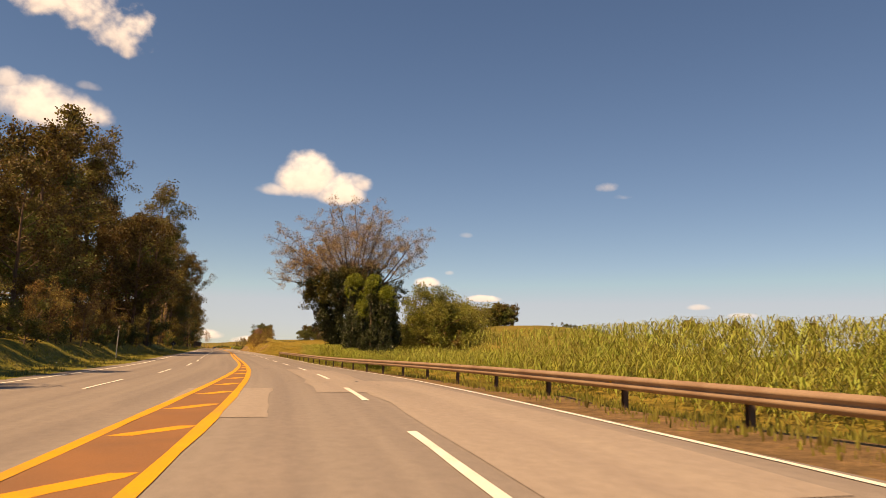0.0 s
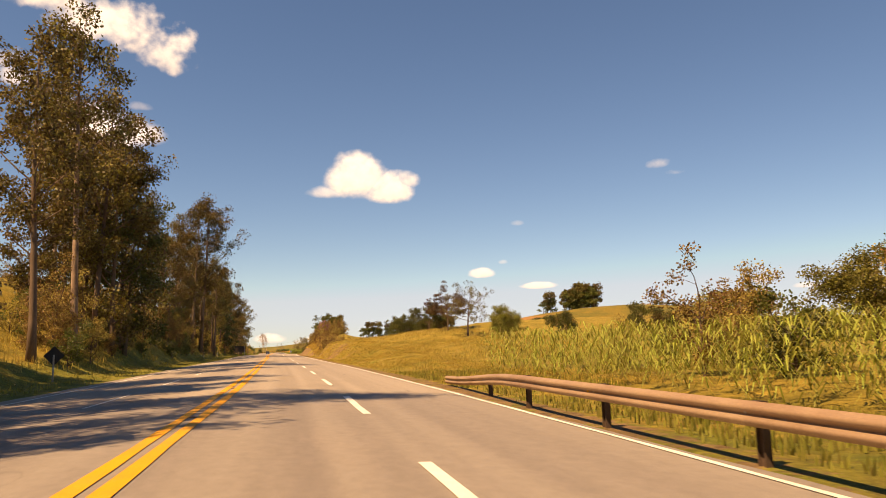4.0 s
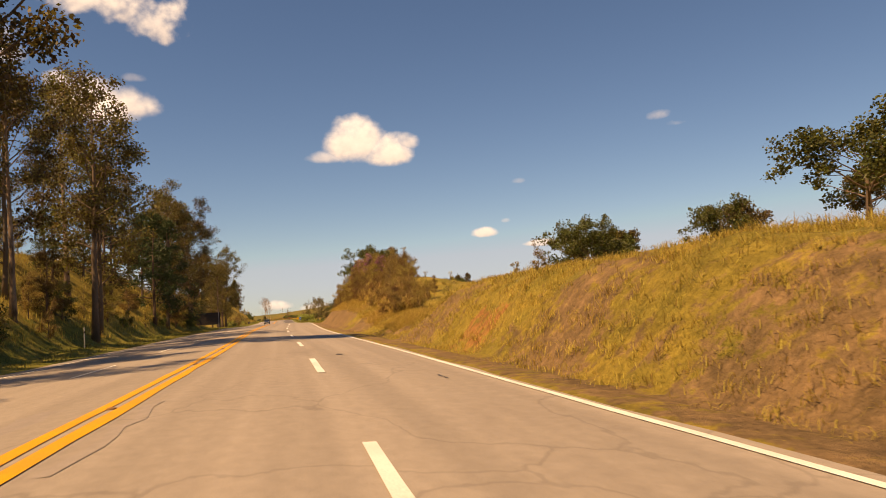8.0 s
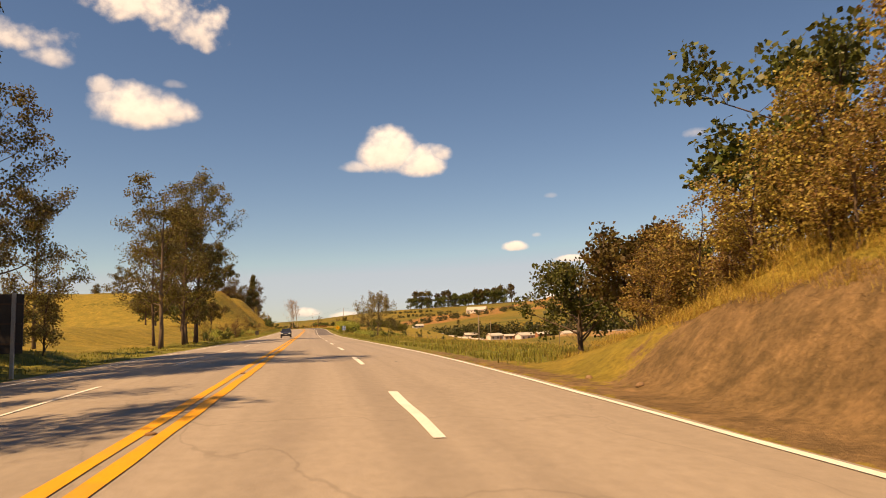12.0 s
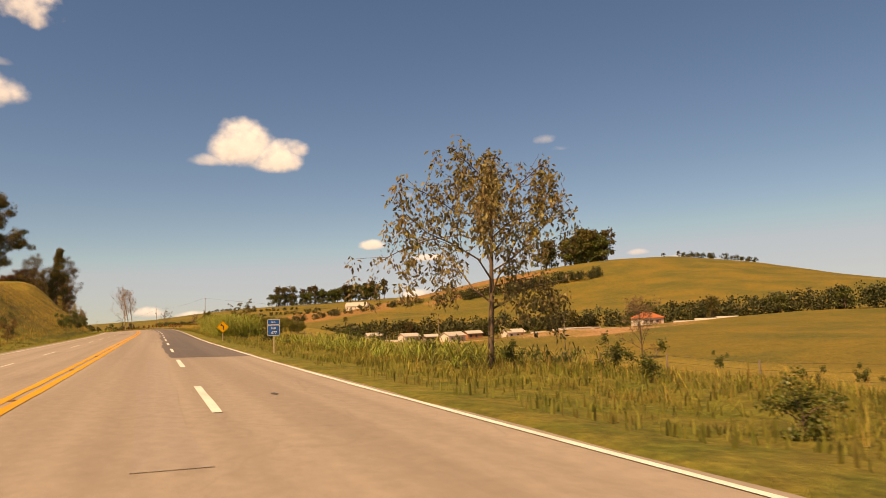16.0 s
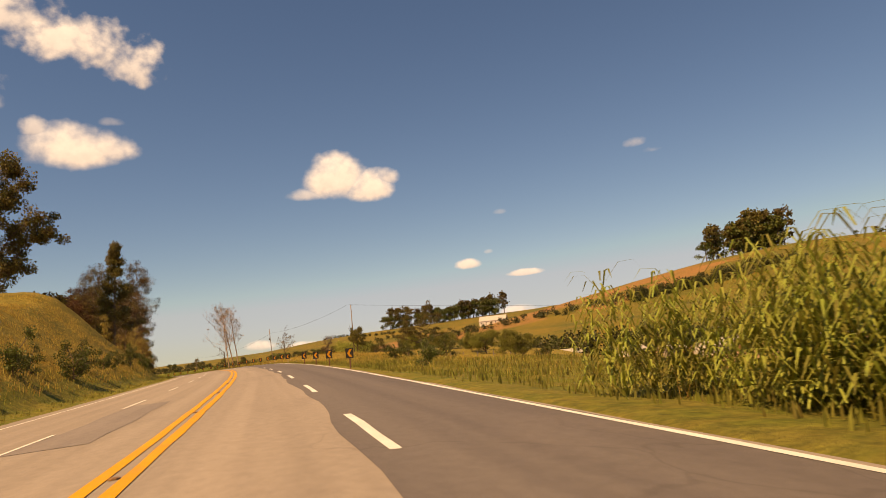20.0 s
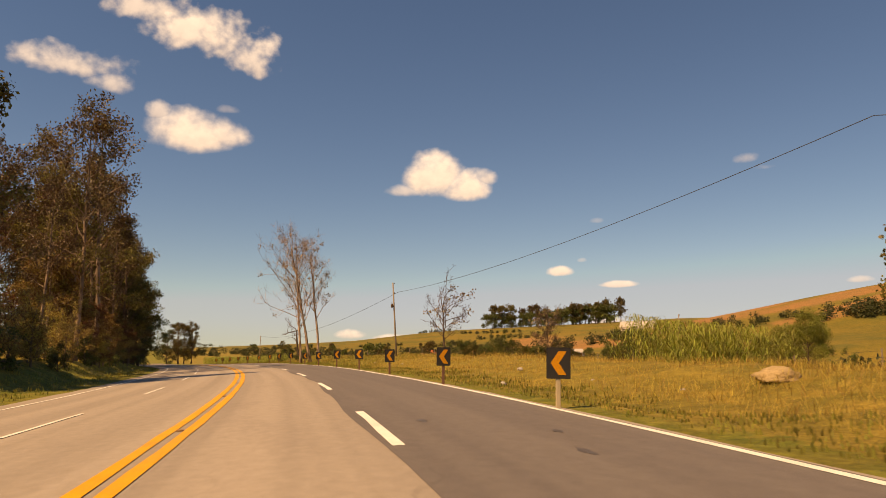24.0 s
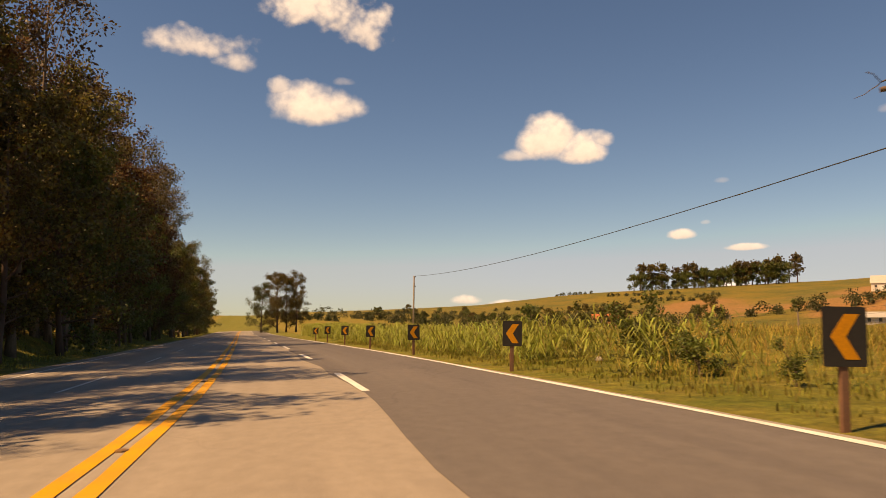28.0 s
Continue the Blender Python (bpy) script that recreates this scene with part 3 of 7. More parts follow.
def strip(name, s_list, d_left, d_right, mat, lift=0.0, rag=0.0, seed=0):
    """A thin painted or paved strip that follows the road between two distances from its line."""
    rng = np.random.default_rng(seed)
    s = np.asarray(s_list, float)
    dl = np.broadcast_to(np.asarray(d_left, float), s.shape) + rng.normal(0, 1, len(s)) * rag
    dr = np.broadcast_to(np.asarray(d_right, float), s.shape) + rng.normal(0, 1, len(s)) * rag
    rows = []
    for d in (dl, dr):
        x, y = plan(s, d)
        rows.append(np.stack([x, y, road_z(s, d) + lift], 1))
    v = np.concatenate(rows)
    n = len(s)
    f = [(i, n + i, n + i + 1, i + 1) for i in range(n - 1)]
    return along_uv(mesh_of(name, v, f, mat), np.r_[dl, dr], np.r_[s, s])


# ------------------------------------------------------------------ ground
def build_ground():
    ss = np.r_[np.arange(-380, -40, 12), np.arange(-40, 196, 3.0), np.arange(196, 330, 0.6), np.arange(330, 860, 3.0), np.arange(860, 1100, 12), np.arange(1100, 3900, 60)]
    near = np.r_[np.arange(6.6, 13, 0.35), np.arange(13, 16, 0.6), np.arange(16, 32, 1.4), np.arange(32, 80, 5), np.arange(80, 300, 16), np.arange(300, 2600, 60)]
    dd = np.r_[-near[::-1], np.array([-3.0, 0, 3.0]), near]
    S, D = np.meshgrid(ss, dd, indexing="ij")
    x, y = plan(S, D)
    z = ground_z(S, D)
    v = np.stack([x, y, z], -1).reshape(-1, 3)
    nr, nc = S.shape
    i, j = np.meshgrid(np.arange(nr - 1), np.arange(nc - 1), indexing="ij")
    a = (i * nc + j).ravel()
    f = np.stack([a, a + 1, a + nc + 1, a + nc], 1)
    n1, n2 = wave(x, y, 0.35), wave(x + 40, y, 0.09)
    box = lambda a0, a1, d0, d1, ra=6.0, rd=1.0: stretch(S, a0, a1, ra, ra) * smooth(d0 - rd, d0, D) * (1 - smooth(d1, d1 + rd, D))
    far = smooth(70, 110, np.abs(D))
    dry = np.maximum(smooth(11, 15, np.abs(D)) * 0.8, 0)
    dry = np.maximum(dry, box(118, 338, 7.8, 60, 12) * (0.62 + 0.33 * smooth(196, 212, S)) + box(118, 200, 7.8, 60, 12) * 0.3 * n1)
    dry = np.maximum(dry, box(604, 690, 9.5, 60, 14, 2) * 0.9)
    dry = np.where((D > 0) & (S > 696) & (S < 900), np.minimum(dry, 0.46 + 0.3 * (1 - smooth(722, 745, S)) + 0.3 * n1), dry)
    dry = np.where((D > 0) & (S > 338) & (S < 604), np.minimum(dry, 0.3 + 0.55 * smooth(18, 48, D) + 0.25 * n2), dry)
    dry = np.maximum(dry, box(530, 640, -60, -13, 15, 2) * 0.85)
    earth = np.maximum(box(286, 324, 7.9, 11.0, 8, 0.7) * 1.0, box(204, 240, 8.6, 12.0, 10, 0.8) * (0.42 + 0.32 * n1))
    earth = np.maximum(earth, box(-60, 60, 7.9, 9.6, 20, 0.5) * 0.75)
    earth = np.maximum(earth, box(118, 345, 7.7, 8.5, 15, 0.4) * 0.62)
    earth = np.maximum(earth, box(246, 286, 8.6, 12.2, 8, 1) * (0.45 + 0.32 * n1))
    red = np.maximum(box(233, 236, 9.2, 10.4, 2, 0.5) * 0.55, box(258, 262, 9.6, 11.2, 3, 0.7) * (0.35 + 0.25 * n1))
    plough = ((x > -330) & (x < 30) & (y > 1030) & (y < 1420)) * (0.62 + 0.5 * n2)
    plough = np.maximum(plough, smooth(-215, -190, x) * (1 - smooth(-125, -105, x)) * smooth(968, 985, y) * (1 - smooth(1040, 1060, y)) * (0.75 + 0.25 * n2))
    plough = np.maximum(plough, smooth(-100, -85, x) * (1 - smooth(-30, -10, x)) * smooth(962, 980, y) * (1 - smooth(1012, 1030, y)) * 0.95)
    yard = smooth(512, 545, x + y) * (1 - smooth(640, 654, x + y)) * smooth(640, 665, y - x) * (1 - smooth(845, 880, y - x)) * (0.62 + 0.45 * wave(x + y, y - x, 0.11))
    far = np.maximum(far, box(515, 645, -60, -12.5, 12, 2) * (0.42 + 0.3 * n1))
    me = mesh_of("ground", v, f, GROUND_MAT, True)
    for k, cover in enumerate((dry, earth, red, far, plough, yard), 1):
        at = me.attributes.new("cover_%d" % k, "FLOAT", "POINT")
        at.data.foreach_set("value", np.ascontiguousarray(np.broadcast_to(cover, S.shape), np.float32).ravel())
    tagged(new("ground", me), "rolling land of green verge, dry grass and cut banks", "ground", kind="structure")


build_ground()


# ------------------------------------------------------------------ road
def build_road():
    ss = np.r_[np.arange(-390, -40, 10), np.arange(-40, 860, 2.0), np.arange(860, 1500, 10)]
    rng = np.random.default_rng(4)
    dd = np.array([-8.3, -7.9, -7.2, -3.6, -0.4, 0.0, 0.4, 1.8, 3.6, 5.4, 7.2, 7.55, 7.85])
    S, D = np.meshgrid(ss, dd, indexing="ij")
    D = D.copy()
    D[:, 1] += rng.normal(0, 0.05, len(ss))
    D[:, -2] += rng.normal(0, 0.05, len(ss))
    D[:, 0] = D[:, 1] - 0.25
    D[:, -1] = D[:, -2] + 0.25
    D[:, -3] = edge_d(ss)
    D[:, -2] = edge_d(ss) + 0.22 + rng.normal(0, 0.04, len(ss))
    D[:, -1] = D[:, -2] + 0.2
    widen = 1.5 * (1 - smooth(0, 62, ss))
    D[:, :4] -= widen[:, None]
    x, y = plan(S, D)
    z = road_z(S, D)
    z[:, 0] -= 0.18
    z[:, -1] -= 0.18
    v = np.stack([x, y, z], -1).reshape(-1, 3)
    nr, nc = S.shape
    i, j = np.meshgrid(np.arange(nr - 1), np.arange(nc - 1), indexing="ij")
    a = (i * nc + j).ravel()
    f = np.stack([a, a + 1, a + nc + 1, a + nc], 1)
    mi = np.where(S[:-1, :-1] < 128, 1, 0).ravel()
    me = mesh_of("road", v, f, [ASPHALT, ASPHALT_GREY], False, mi)
    along_uv(me, D.ravel(), S.ravel())
    road = tagged(new("road", me), "two-way four-lane asphalt road with worn patched surface", "road", kind="structure")
    # newer dark surfacing of the outer lane, with an uneven inner edge
    sl = np.r_[np.arange(453, 850, 2.0), np.arange(850, 1300, 20)]
    edge = 3.12 + 0.10 * np.sin(sl * 0.21) + 0.07 * np.sin(sl * 0.57) + 0.2 * smooth(600, 640, sl)
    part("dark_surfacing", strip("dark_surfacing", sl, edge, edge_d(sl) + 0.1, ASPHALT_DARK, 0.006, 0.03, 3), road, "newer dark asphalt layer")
    for k, (s0, s1, d0, d1, mat) in enumerate(((14.5, 24, -1.4, 1.1, ASPHALT_PATCH), (22, 45, 2.4, 5.0, ASPHALT_PATCH), (6, 30, 4.0, 6.9, ASPHALT_PATCH),
                                               (96.5, 105.5, 2.2, 5.6, ASPHALT_PATCH), (216, 222, -1.4, 0.6, ASPHALT_PATCH), (425, 452, 2.3, 3.0, ASPHALT_PATCH),
                                               (541, 556, -3.4, -1.8, ASPHALT_GREY), (120, 124, -1.7, 1.7, ASPHALT_GREY))):
        sl = np.linspace(s0, s1, 9)
        part("patch", strip("patch", sl, d0, d1, mat, 0.008, 0.06, 20 + k), road, "pale repair patch")
    rs = random.Random(8)
    for k in range(26):
        s0 = rs.uniform(600, 720) if k < 14 else rs.uniform(20, 560)
        d0 = rs.uniform(4.2, 6.4)
        sl = np.linspace(s0, s0 + rs.uniform(0.3, 1.2), 6)
        wv = np.sin(np.linspace(0.15, 3.0, 6)) * rs.uniform(0.03, 0.10)
        part("tar_stain", strip("tar_stain", sl, d0 - wv, d0 + wv, STAIN, 0.0105, 0.02, 60 + k), road)
    # markings
    run = np.r_[np.arange(-60, 860, 2.0), np.arange(860, 1400, 20)]
    gap = 1.15 * (1 - smooth(4, 60, run)) + 0.0
    part("yellow_line", strip("yellow_line", run, -0.01, 0.205, YELLOW, 0.012, 0.012, 1), road, "solid yellow centre line")
    part("yellow_line", strip("yellow_line", run, -0.375 - gap, -0.16 - gap, YELLOW, 0.012, 0.012, 2), road, "solid yellow centre line")
    sl = run[run < 66]
    gp = 1.15 * (1 - smooth(4, 60, sl))
    part("median", strip("median", sl, -0.16 - gp, 0.0, RED_HATCH, 0.010, 0.0, 5), road, "red dusty strip between the yellow lines")
    for k in range(12):
        s0 = -2 + k * 4.6
        w = 1.15 * (1 - float(smooth(4, 60, s0)))
        sl = np.linspace(s0, s0 + 1.3, 5)
        cut = np.linspace(0, max(w - 0.1, 0.12), 5)
        part("hatch_bar", strip("hatch_bar", sl, -0.13 - w + cut * 0.9, np.minimum(-0.13 - w + cut * 0.9 + 0.45, -0.03), YELLOW, 0.0125, 0.02, 90 + k), road)
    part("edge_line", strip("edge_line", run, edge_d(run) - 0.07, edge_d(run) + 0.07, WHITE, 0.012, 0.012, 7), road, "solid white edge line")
    wl = 1.5 * (1 - smooth(0, 62, run))
    part("edge_line", strip("edge_line", run, -7.0 - wl, -6.86 - wl, WHITE, 0.012, 0.012, 8), road, "solid white edge line")
    ends = [11.8 + 12.75 * k for k in range(-4, 12)]
    ends += np.interp(range(-5, 55), [-5, -3, 0, 4, 12, 16, 19, 24, 29, 33, 60], [167.1, 200.8, 248.4, 311.2, 435.8, 495.8, 540.3, 617.6, 695, 758.9, 1177]).tolist()
    for k, e in enumerate(ends):
        sl = np.linspace(e - 5.9, e, 4)
        part("lane_dash", strip("lane_dash", sl, 3.44, 3.62, WHITE, 0.0125, 0.01, 200 + k), road)
        o = 1.5 * (1 - float(smooth(0, 62, e)))
        part("lane_dash", strip("lane_dash", sl + 5.0, -3.56 - o, -3.44 - o, WHITE, 0.0125, 0.01, 300 + k), road)
    stud = Acc().turned([(0.085, 0.0), (0.08, 0.018), (0.05, 0.03)], 8).mesh("stud", STUD)
    for k in range(70):
        s0 = 42 + 11.2 * k
        part("road_stud", stud, road, m=Matrix.Translation((*[float(q) for q in plan(s0, -0.085)], float(road_z(s0, -0.085)) + 0.004)))


build_road()

# ------------------------------------------------------------------ plants
LEAF_EUC = surface("leaf_eucalyptus", (0.098, 0.09, 0.021), (0.17, 0.125, 0.03), 0.5, 6, 0.55, 0.0, per_island=0.4, per_object=0.25, translucent=0.42, spec=0.4)
LEAF_BROAD = surface("leaf_broad", (0.075, 0.10, 0.018), (0.12, 0.12, 0.025), 0.5, 6, 0.5, 0.0, per_island=0.35, per_object=0.2, translucent=0.3, spec=0.4)
# dark evergreen leaf, deepened further to hold the creepers' inner shade
LEAF_VINE_SHADED = surface("leaf_vine_shaded", (0.020, 0.028, 0.008), (0.040, 0.048, 0.011), 0.6, 6, 0.45, 0.0, per_island=0.55, translucent=0.08, spec=0.4)
# lighter copy of the vine leaf: sun on the creeper tops as colour
LEAF_OCHRE_LIT = surface("leaf_olive_creeper_lit", (0.125, 0.105, 0.018), (0.07, 0.068, 0.013), 0.6, 6, 0.5, 0.0, per_island=0.4, translucent=0.3)
# brightest vine leaf, with the sun on the pillar heads painted in
LEAF_LIME_LIT = surface("leaf_vine_painted_sun", (0.21, 0.24, 0.03), (0.15, 0.18, 0.02), 0.6, 6, 0.5, 0.0, per_island=0.3, translucent=0.35)
LEAF_RUST = surface("leaf_rusty", (0.36, 0.25, 0.14), (0.25, 0.19, 0.075), 0.6, 6, 0.6, 0.0, per_island=0.4, translucent=0.3)
LEAF_WILLOW = surface("leaf_olive_pale", (0.30, 0.225, 0.09), (0.19, 0.165, 0.06), 0.6, 6, 0.55, 0.0, per_island=0.4, translucent=0.35)
LEAF_SHRUB = surface("leaf_shrub_ochre", (0.33, 0.245, 0.065), (0.235, 0.18, 0.045), 0.7, 6, 0.6, 0.0, per_island=0.45, per_object=0.3, translucent=0.3)
LEAF_RUSTY = surface("leaf_shrub_rusty", (0.31, 0.205, 0.07), (0.20, 0.15, 0.042), 0.7, 6, 0.6, 0.0, per_island=0.45, per_object=0.35, translucent=0.3)
LEAF_CANE = surface("leaf_cane", (0.225, 0.275, 0.048), (0.315, 0.305, 0.07), 0.4, 6, 0.55, 0.0, per_island=0.4, translucent=0.35)
LEAF_STRAW = surface("leaf_straw_grass", (0.43, 0.30, 0.09), (0.31, 0.215, 0.06), 0.4, 6, 0.6, 0.0, per_island=0.4, translucent=0.45)
LEAF_PINE = surface("leaf_pine", (0.04, 0.065, 0.018), (0.06, 0.075, 0.02), 0.6, 6, 0.6, 0.0, per_island=0.35, translucent=0.15)
BLADE_GREEN = surface("blade_green", (0.215, 0.225, 0.042), (0.31, 0.26, 0.06), 0.3, 4, 0.7, 0.0, per_island=0.28, translucent=0.5)
BLADE_DRY = surface("blade_dry", (0.47, 0.35, 0.085), (0.36, 0.28, 0.062), 0.3, 4, 0.75, 0.0, per_island=0.28, translucent=0.5)
BLADE_GOLD = surface("blade_gold", (0.50, 0.35, 0.09), (0.39, 0.29, 0.068), 0.3, 4, 0.75, 0.0, per_island=0.28, translucent=0.5)
FLOWER = surface("blossom_pink", (0.45, 0.14, 0.32), (0.36, 0.15, 0.36), 0.8, 8, 0.6, 0.0, per_island=0.3, translucent=0.35)
BARK = surface("bark_brown", (0.16, 0.11, 0.075), (0.10, 0.07, 0.05), 2.0, 18, 0.9, 0.8, 0.03, stretch=(1, 1, 0.25), per_object=0.2)
BARK_PALE = surface("bark_pale_peeling", (0.36, 0.25, 0.17), (0.12, 0.08, 0.055), 2.6, 16, 0.9, 1.0, 0.05, stretch=(1, 1, 0.3), third=(0.10, 0.07, 0.05), third_scale=1.1, third_amt=0.9, contrast=1.6)


def fast_mesh(name, verts, quads, mats):
    """A mesh from arrays of vertices and of faces with one number of corners."""
    me = bpy.data.meshes.new(name)
    k = quads.shape[1]
    me.vertices.add(len(verts))
    me.vertices.foreach_set("co", np.asarray(verts, np.float32).ravel())
    me.loops.add(len(quads) * k)
    me.loops.foreach_set("vertex_index", quads.astype(np.int32).ravel())
    me.polygons.add(len(quads))
    me.polygons.foreach_set("loop_start", np.arange(0, len(quads) * k, k, dtype=np.int32))
    me.polygons.foreach_set("loop_total", np.full(len(quads), k, np.int32))
    me.materials.append(mats)
    me.update(calc_edges=True)
    return me


def unit(v):
    return v / (np.linalg.norm(v, axis=-1, keepdims=True) + 1e-9)


def leaf_mesh(name, centres, count, radius, size, mat, rng, flat=0.75, hang=0.0, narrow=0.42, hollow=0.0):
    """Small pointed leaves scattered in clumps round the centres."""
    c = np.repeat(np.asarray(centres, float), count, axis=0)
    n = len(c)
    off = unit(rng.normal(size=(n, 3))) * (rng.random((n, 1)) ** 0.45)
    rad = np.repeat(rng.uniform(0.65, 1.25, len(centres)) * radius, count)[:, None]
    p = c + off * rad * np.array([1, 1, flat])
    axis = unit(rng.normal(size=(n, 3)) + off * 0.8 + np.array([0, 0, -hang]))
    side = unit(np.cross(axis, rng.normal(size=(n, 3))))
    L = (size * rng.uniform(0.6, 1.3, (n, 1)))
    nor = np.cross(axis, side)
    v = np.stack([p, p + axis * L * 0.5 + side * L * narrow + nor * L * 0.08, p + axis * L, p + axis * L * 0.5 - side * L * narrow + nor * L * 0.08], 1).reshape(-1, 3)
    q = np.arange(n * 4).reshape(n, 4)
    return fast_mesh(name, v, q, mat)


def skeleton(seed, H, bare, spread, limbs, rise, twigs, r0, top=0.95, shape="round", lean=0.03, wobble=0.03, thin=1.0):
    """Trunk, limbs and twigs of a tree; gives the wood and the places of its leaf clumps."""
    rng = np.random.default_rng(seed)
    wood, ends = Acc(), []
    n = 9
    t = np.linspace(0, 1, n)
    ax = rng.uniform(0, 6.28)
    bend = np.cumsum(rng.normal(0, wobble * H / n, (n, 2)), axis=0) + np.outer(t, [math.cos(ax), math.sin(ax)]) * lean * H
    trunk = np.column_stack([bend - bend[0], t * H * top])
    rad = r0 * (1 - 0.88 * t) + 0.02
    rad[0] *= 1.35
    base = trunk.copy()
    base[0, 2] -= 0.5
    wood.tube(base, rad, 7)
    for i in range(limbs):
        u = bare + (0.98 - bare) * ((i + rng.uniform(0.2, 0.8)) / limbs)
        k = u * (n - 1)
        a, fr = int(k), k - int(k)
        b = min(a + 1, n - 1)
        p = trunk[a] * (1 - fr) + trunk[b] * fr
        w = (u - bare) / (1 - bare)
        if shape == "round":
            L = spread * (0.45 + 0.75 * math.sin(math.pi * min(1, 0.18 + 0.8 * w)))
        elif shape == "cone":
            L = spread * (1.1 - w)
        elif shape == "vase":
            L = spread * (0.7 + 0.4 * w)
        else:
            L = spread * (0.55 + 0.55 * math.sin(math.pi * w ** 0.7))
        L *= rng.uniform(0.7, 1.2)
        az = i * 2.399 + rng.uniform(-0.5, 0.5)
        el = radians(rise + rng.uniform(-14, 14) + (18 * w if shape != "cone" else -10 * (1 - w)))
        d = np.array([math.cos(az) * math.cos(el), math.sin(az) * math.cos(el), math.sin(el)])
        pts = [p]
        for _ in range(4):
            d = unit(d + rng.normal(0, 0.16, 3) + np.array([0, 0, 0.05]))
            pts.append(pts[-1] + d * L / 4)
        lr = max(rad[a] * 0.42, 0.03) * thin
        wood.tube(pts, np.linspace(lr, 0.015, 5), 5, False)
        ends.append(pts[-1])
        for j in range(twigs):
            f = rng.uniform(0.35, 0.95) * 4
            a2 = int(f)
            q = pts[a2] + (pts[min(a2 + 1, 4)] - pts[a2]) * (f - a2)
            dd = unit(d + rng.normal(0, 0.62, 3))
            tl = L * rng.uniform(0.22, 0.45)
            q1 = q + dd * tl * 0.5
            q2 = q1 + unit(dd + rng.normal(0, 0.3, 3) + np.array([0, 0, 0.15])) * tl * 0.5
            wood.tube([q, q1, q2], [lr * 0.4, lr * 0.25, 0.008], 4, False)
            ends += [q2] if rng.random() < 0.75 else [q1, q2]
    ends.append(trunk[-1])
    return wood, np.array(ends), rng


def make_tree(name, label, seed, H, bare, spread, limbs, rise, twigs, r0, leaf, count, radius, size, bark=None, shape="euc", flat=0.75, hang=0.0, narrow=0.42,
              category="tree", **kw):
    wood, ends, rng = skeleton(seed, H, bare, spread, limbs, rise, twigs, r0, shape=shape, **kw)
    t = thing(name, label, category)
    part("trunk", wood.mesh("trunk", bark or BARK, True), t)
    part("crown", leaf_mesh("crown", ends, count, radius, size, leaf, rng, flat, hang, narrow), t)
    return t


def set_at(t, s, d, turn=0.0, scale=1.0, up=-0.05, lean=0.0):
    t.matrix_basis = place(s, d, up, turn, scale, lean)
    return t


def plant(protos, spots, group, seed):
    """Copies of the given trees at (s, d, scale) spots; the first use of each is the tree itself."""
    rs = random.Random(seed)
    used = {}
    for k, (s, d, sc) in enumerate(spots):
        t = protos[k % len(protos)] if isinstance(protos, list) else protos
        m = place(s, d, -0.1, rs.uniform(0, 360), 1.0)
        if t.name in used or t.get("planted"):
            c = copy_thing(t, m)
        else:
            t.matrix_basis = m
            c = t
        used[t.name] = 1
        c.scale = (sc * rs.uniform(0.92, 1.08), sc * rs.uniform(0.92, 1.08), sc)
        tagged(c, group=group)
    for t in (protos if isinstance(protos, list) else [protos]):
        if t.name in used:
            t["planted"] = 1


def rows_of(rs, s0, s1, step, d0, d1, lo, hi):
    out, s = [], s0
    while s < s1:
        out.append((s + rs.uniform(-0.4, 0.4) * step, rs.uniform(d0, d1), rs.uniform(lo, hi)))
        s += step
    return out


EUC = "tall eucalyptus with slim trunk and clumped olive crown"
euc = [make_tree("eucalyptus_tree", EUC, 11, 22, 0.36, 4.6, 19, 34, 4, 0.26, LEAF_EUC, 72, 1.0, 0.27, hang=0.5, narrow=0.3),
       make_tree("eucalyptus_tree", EUC, 12, 20, 0.22, 4.8, 21, 30, 4, 0.24, LEAF_EUC, 72, 1.05, 0.27, hang=0.5, narrow=0.3),
       make_tree("eucalyptus_tree", EUC, 13, 24, 0.46, 4.2, 17, 38, 4, 0.28, LEAF_EUC, 72, 1.0, 0.27, BARK_PALE, hang=0.5, narrow=0.3),
       make_tree("eucalyptus_tree", EUC, 14, 18, 0.14, 4.6, 22, 26, 4, 0.2, LEAF_EUC, 72, 1.05, 0.27, hang=0.5, narrow=0.3)]
LEAF_BROWN = surface("leaf_eucalyptus_brown", (0.135, 0.08, 0.026), (0.075, 0.06, 0.018), 0.25, 6, 0.55, 0.0, per_island=0.4, per_object=0.3, translucent=0.25, spec=0.4)
LEAF_RUSSET = surface("leaf_russet", (0.19, 0.095, 0.032), (0.11, 0.085, 0.022), 0.25, 6, 0.6, 0.0, per_island=0.45, per_object=0.35, translucent=0.3)
BROWN = "tall slender eucalyptus with pale trunk and brownish crown"
euc_brown = [make_tree("eucalyptus_tree", BROWN, 15, 21, 0.3, 4.2, 18, 36, 4, 0.2, LEAF_BROWN, 42, 0.95, 0.26, BARK_PALE, hang=0.5, narrow=0.3),
             make_tree("eucalyptus_tree", BROWN, 16, 23, 0.42, 4.0, 16, 40, 4, 0.22, LEAF_BROWN, 42, 0.95, 0.26, BARK_PALE, hang=0.5, narrow=0.3),
             make_tree("eucalyptus_tree", BROWN, 17, 19, 0.2, 4.4, 19, 30, 4, 0.2, LEAF_EUC, 60, 1.0, 0.26, BARK_PALE, hang=0.5, narrow=0.3)]
FOREST = "dense leafy roadside tree with dark shaded crown reaching low"
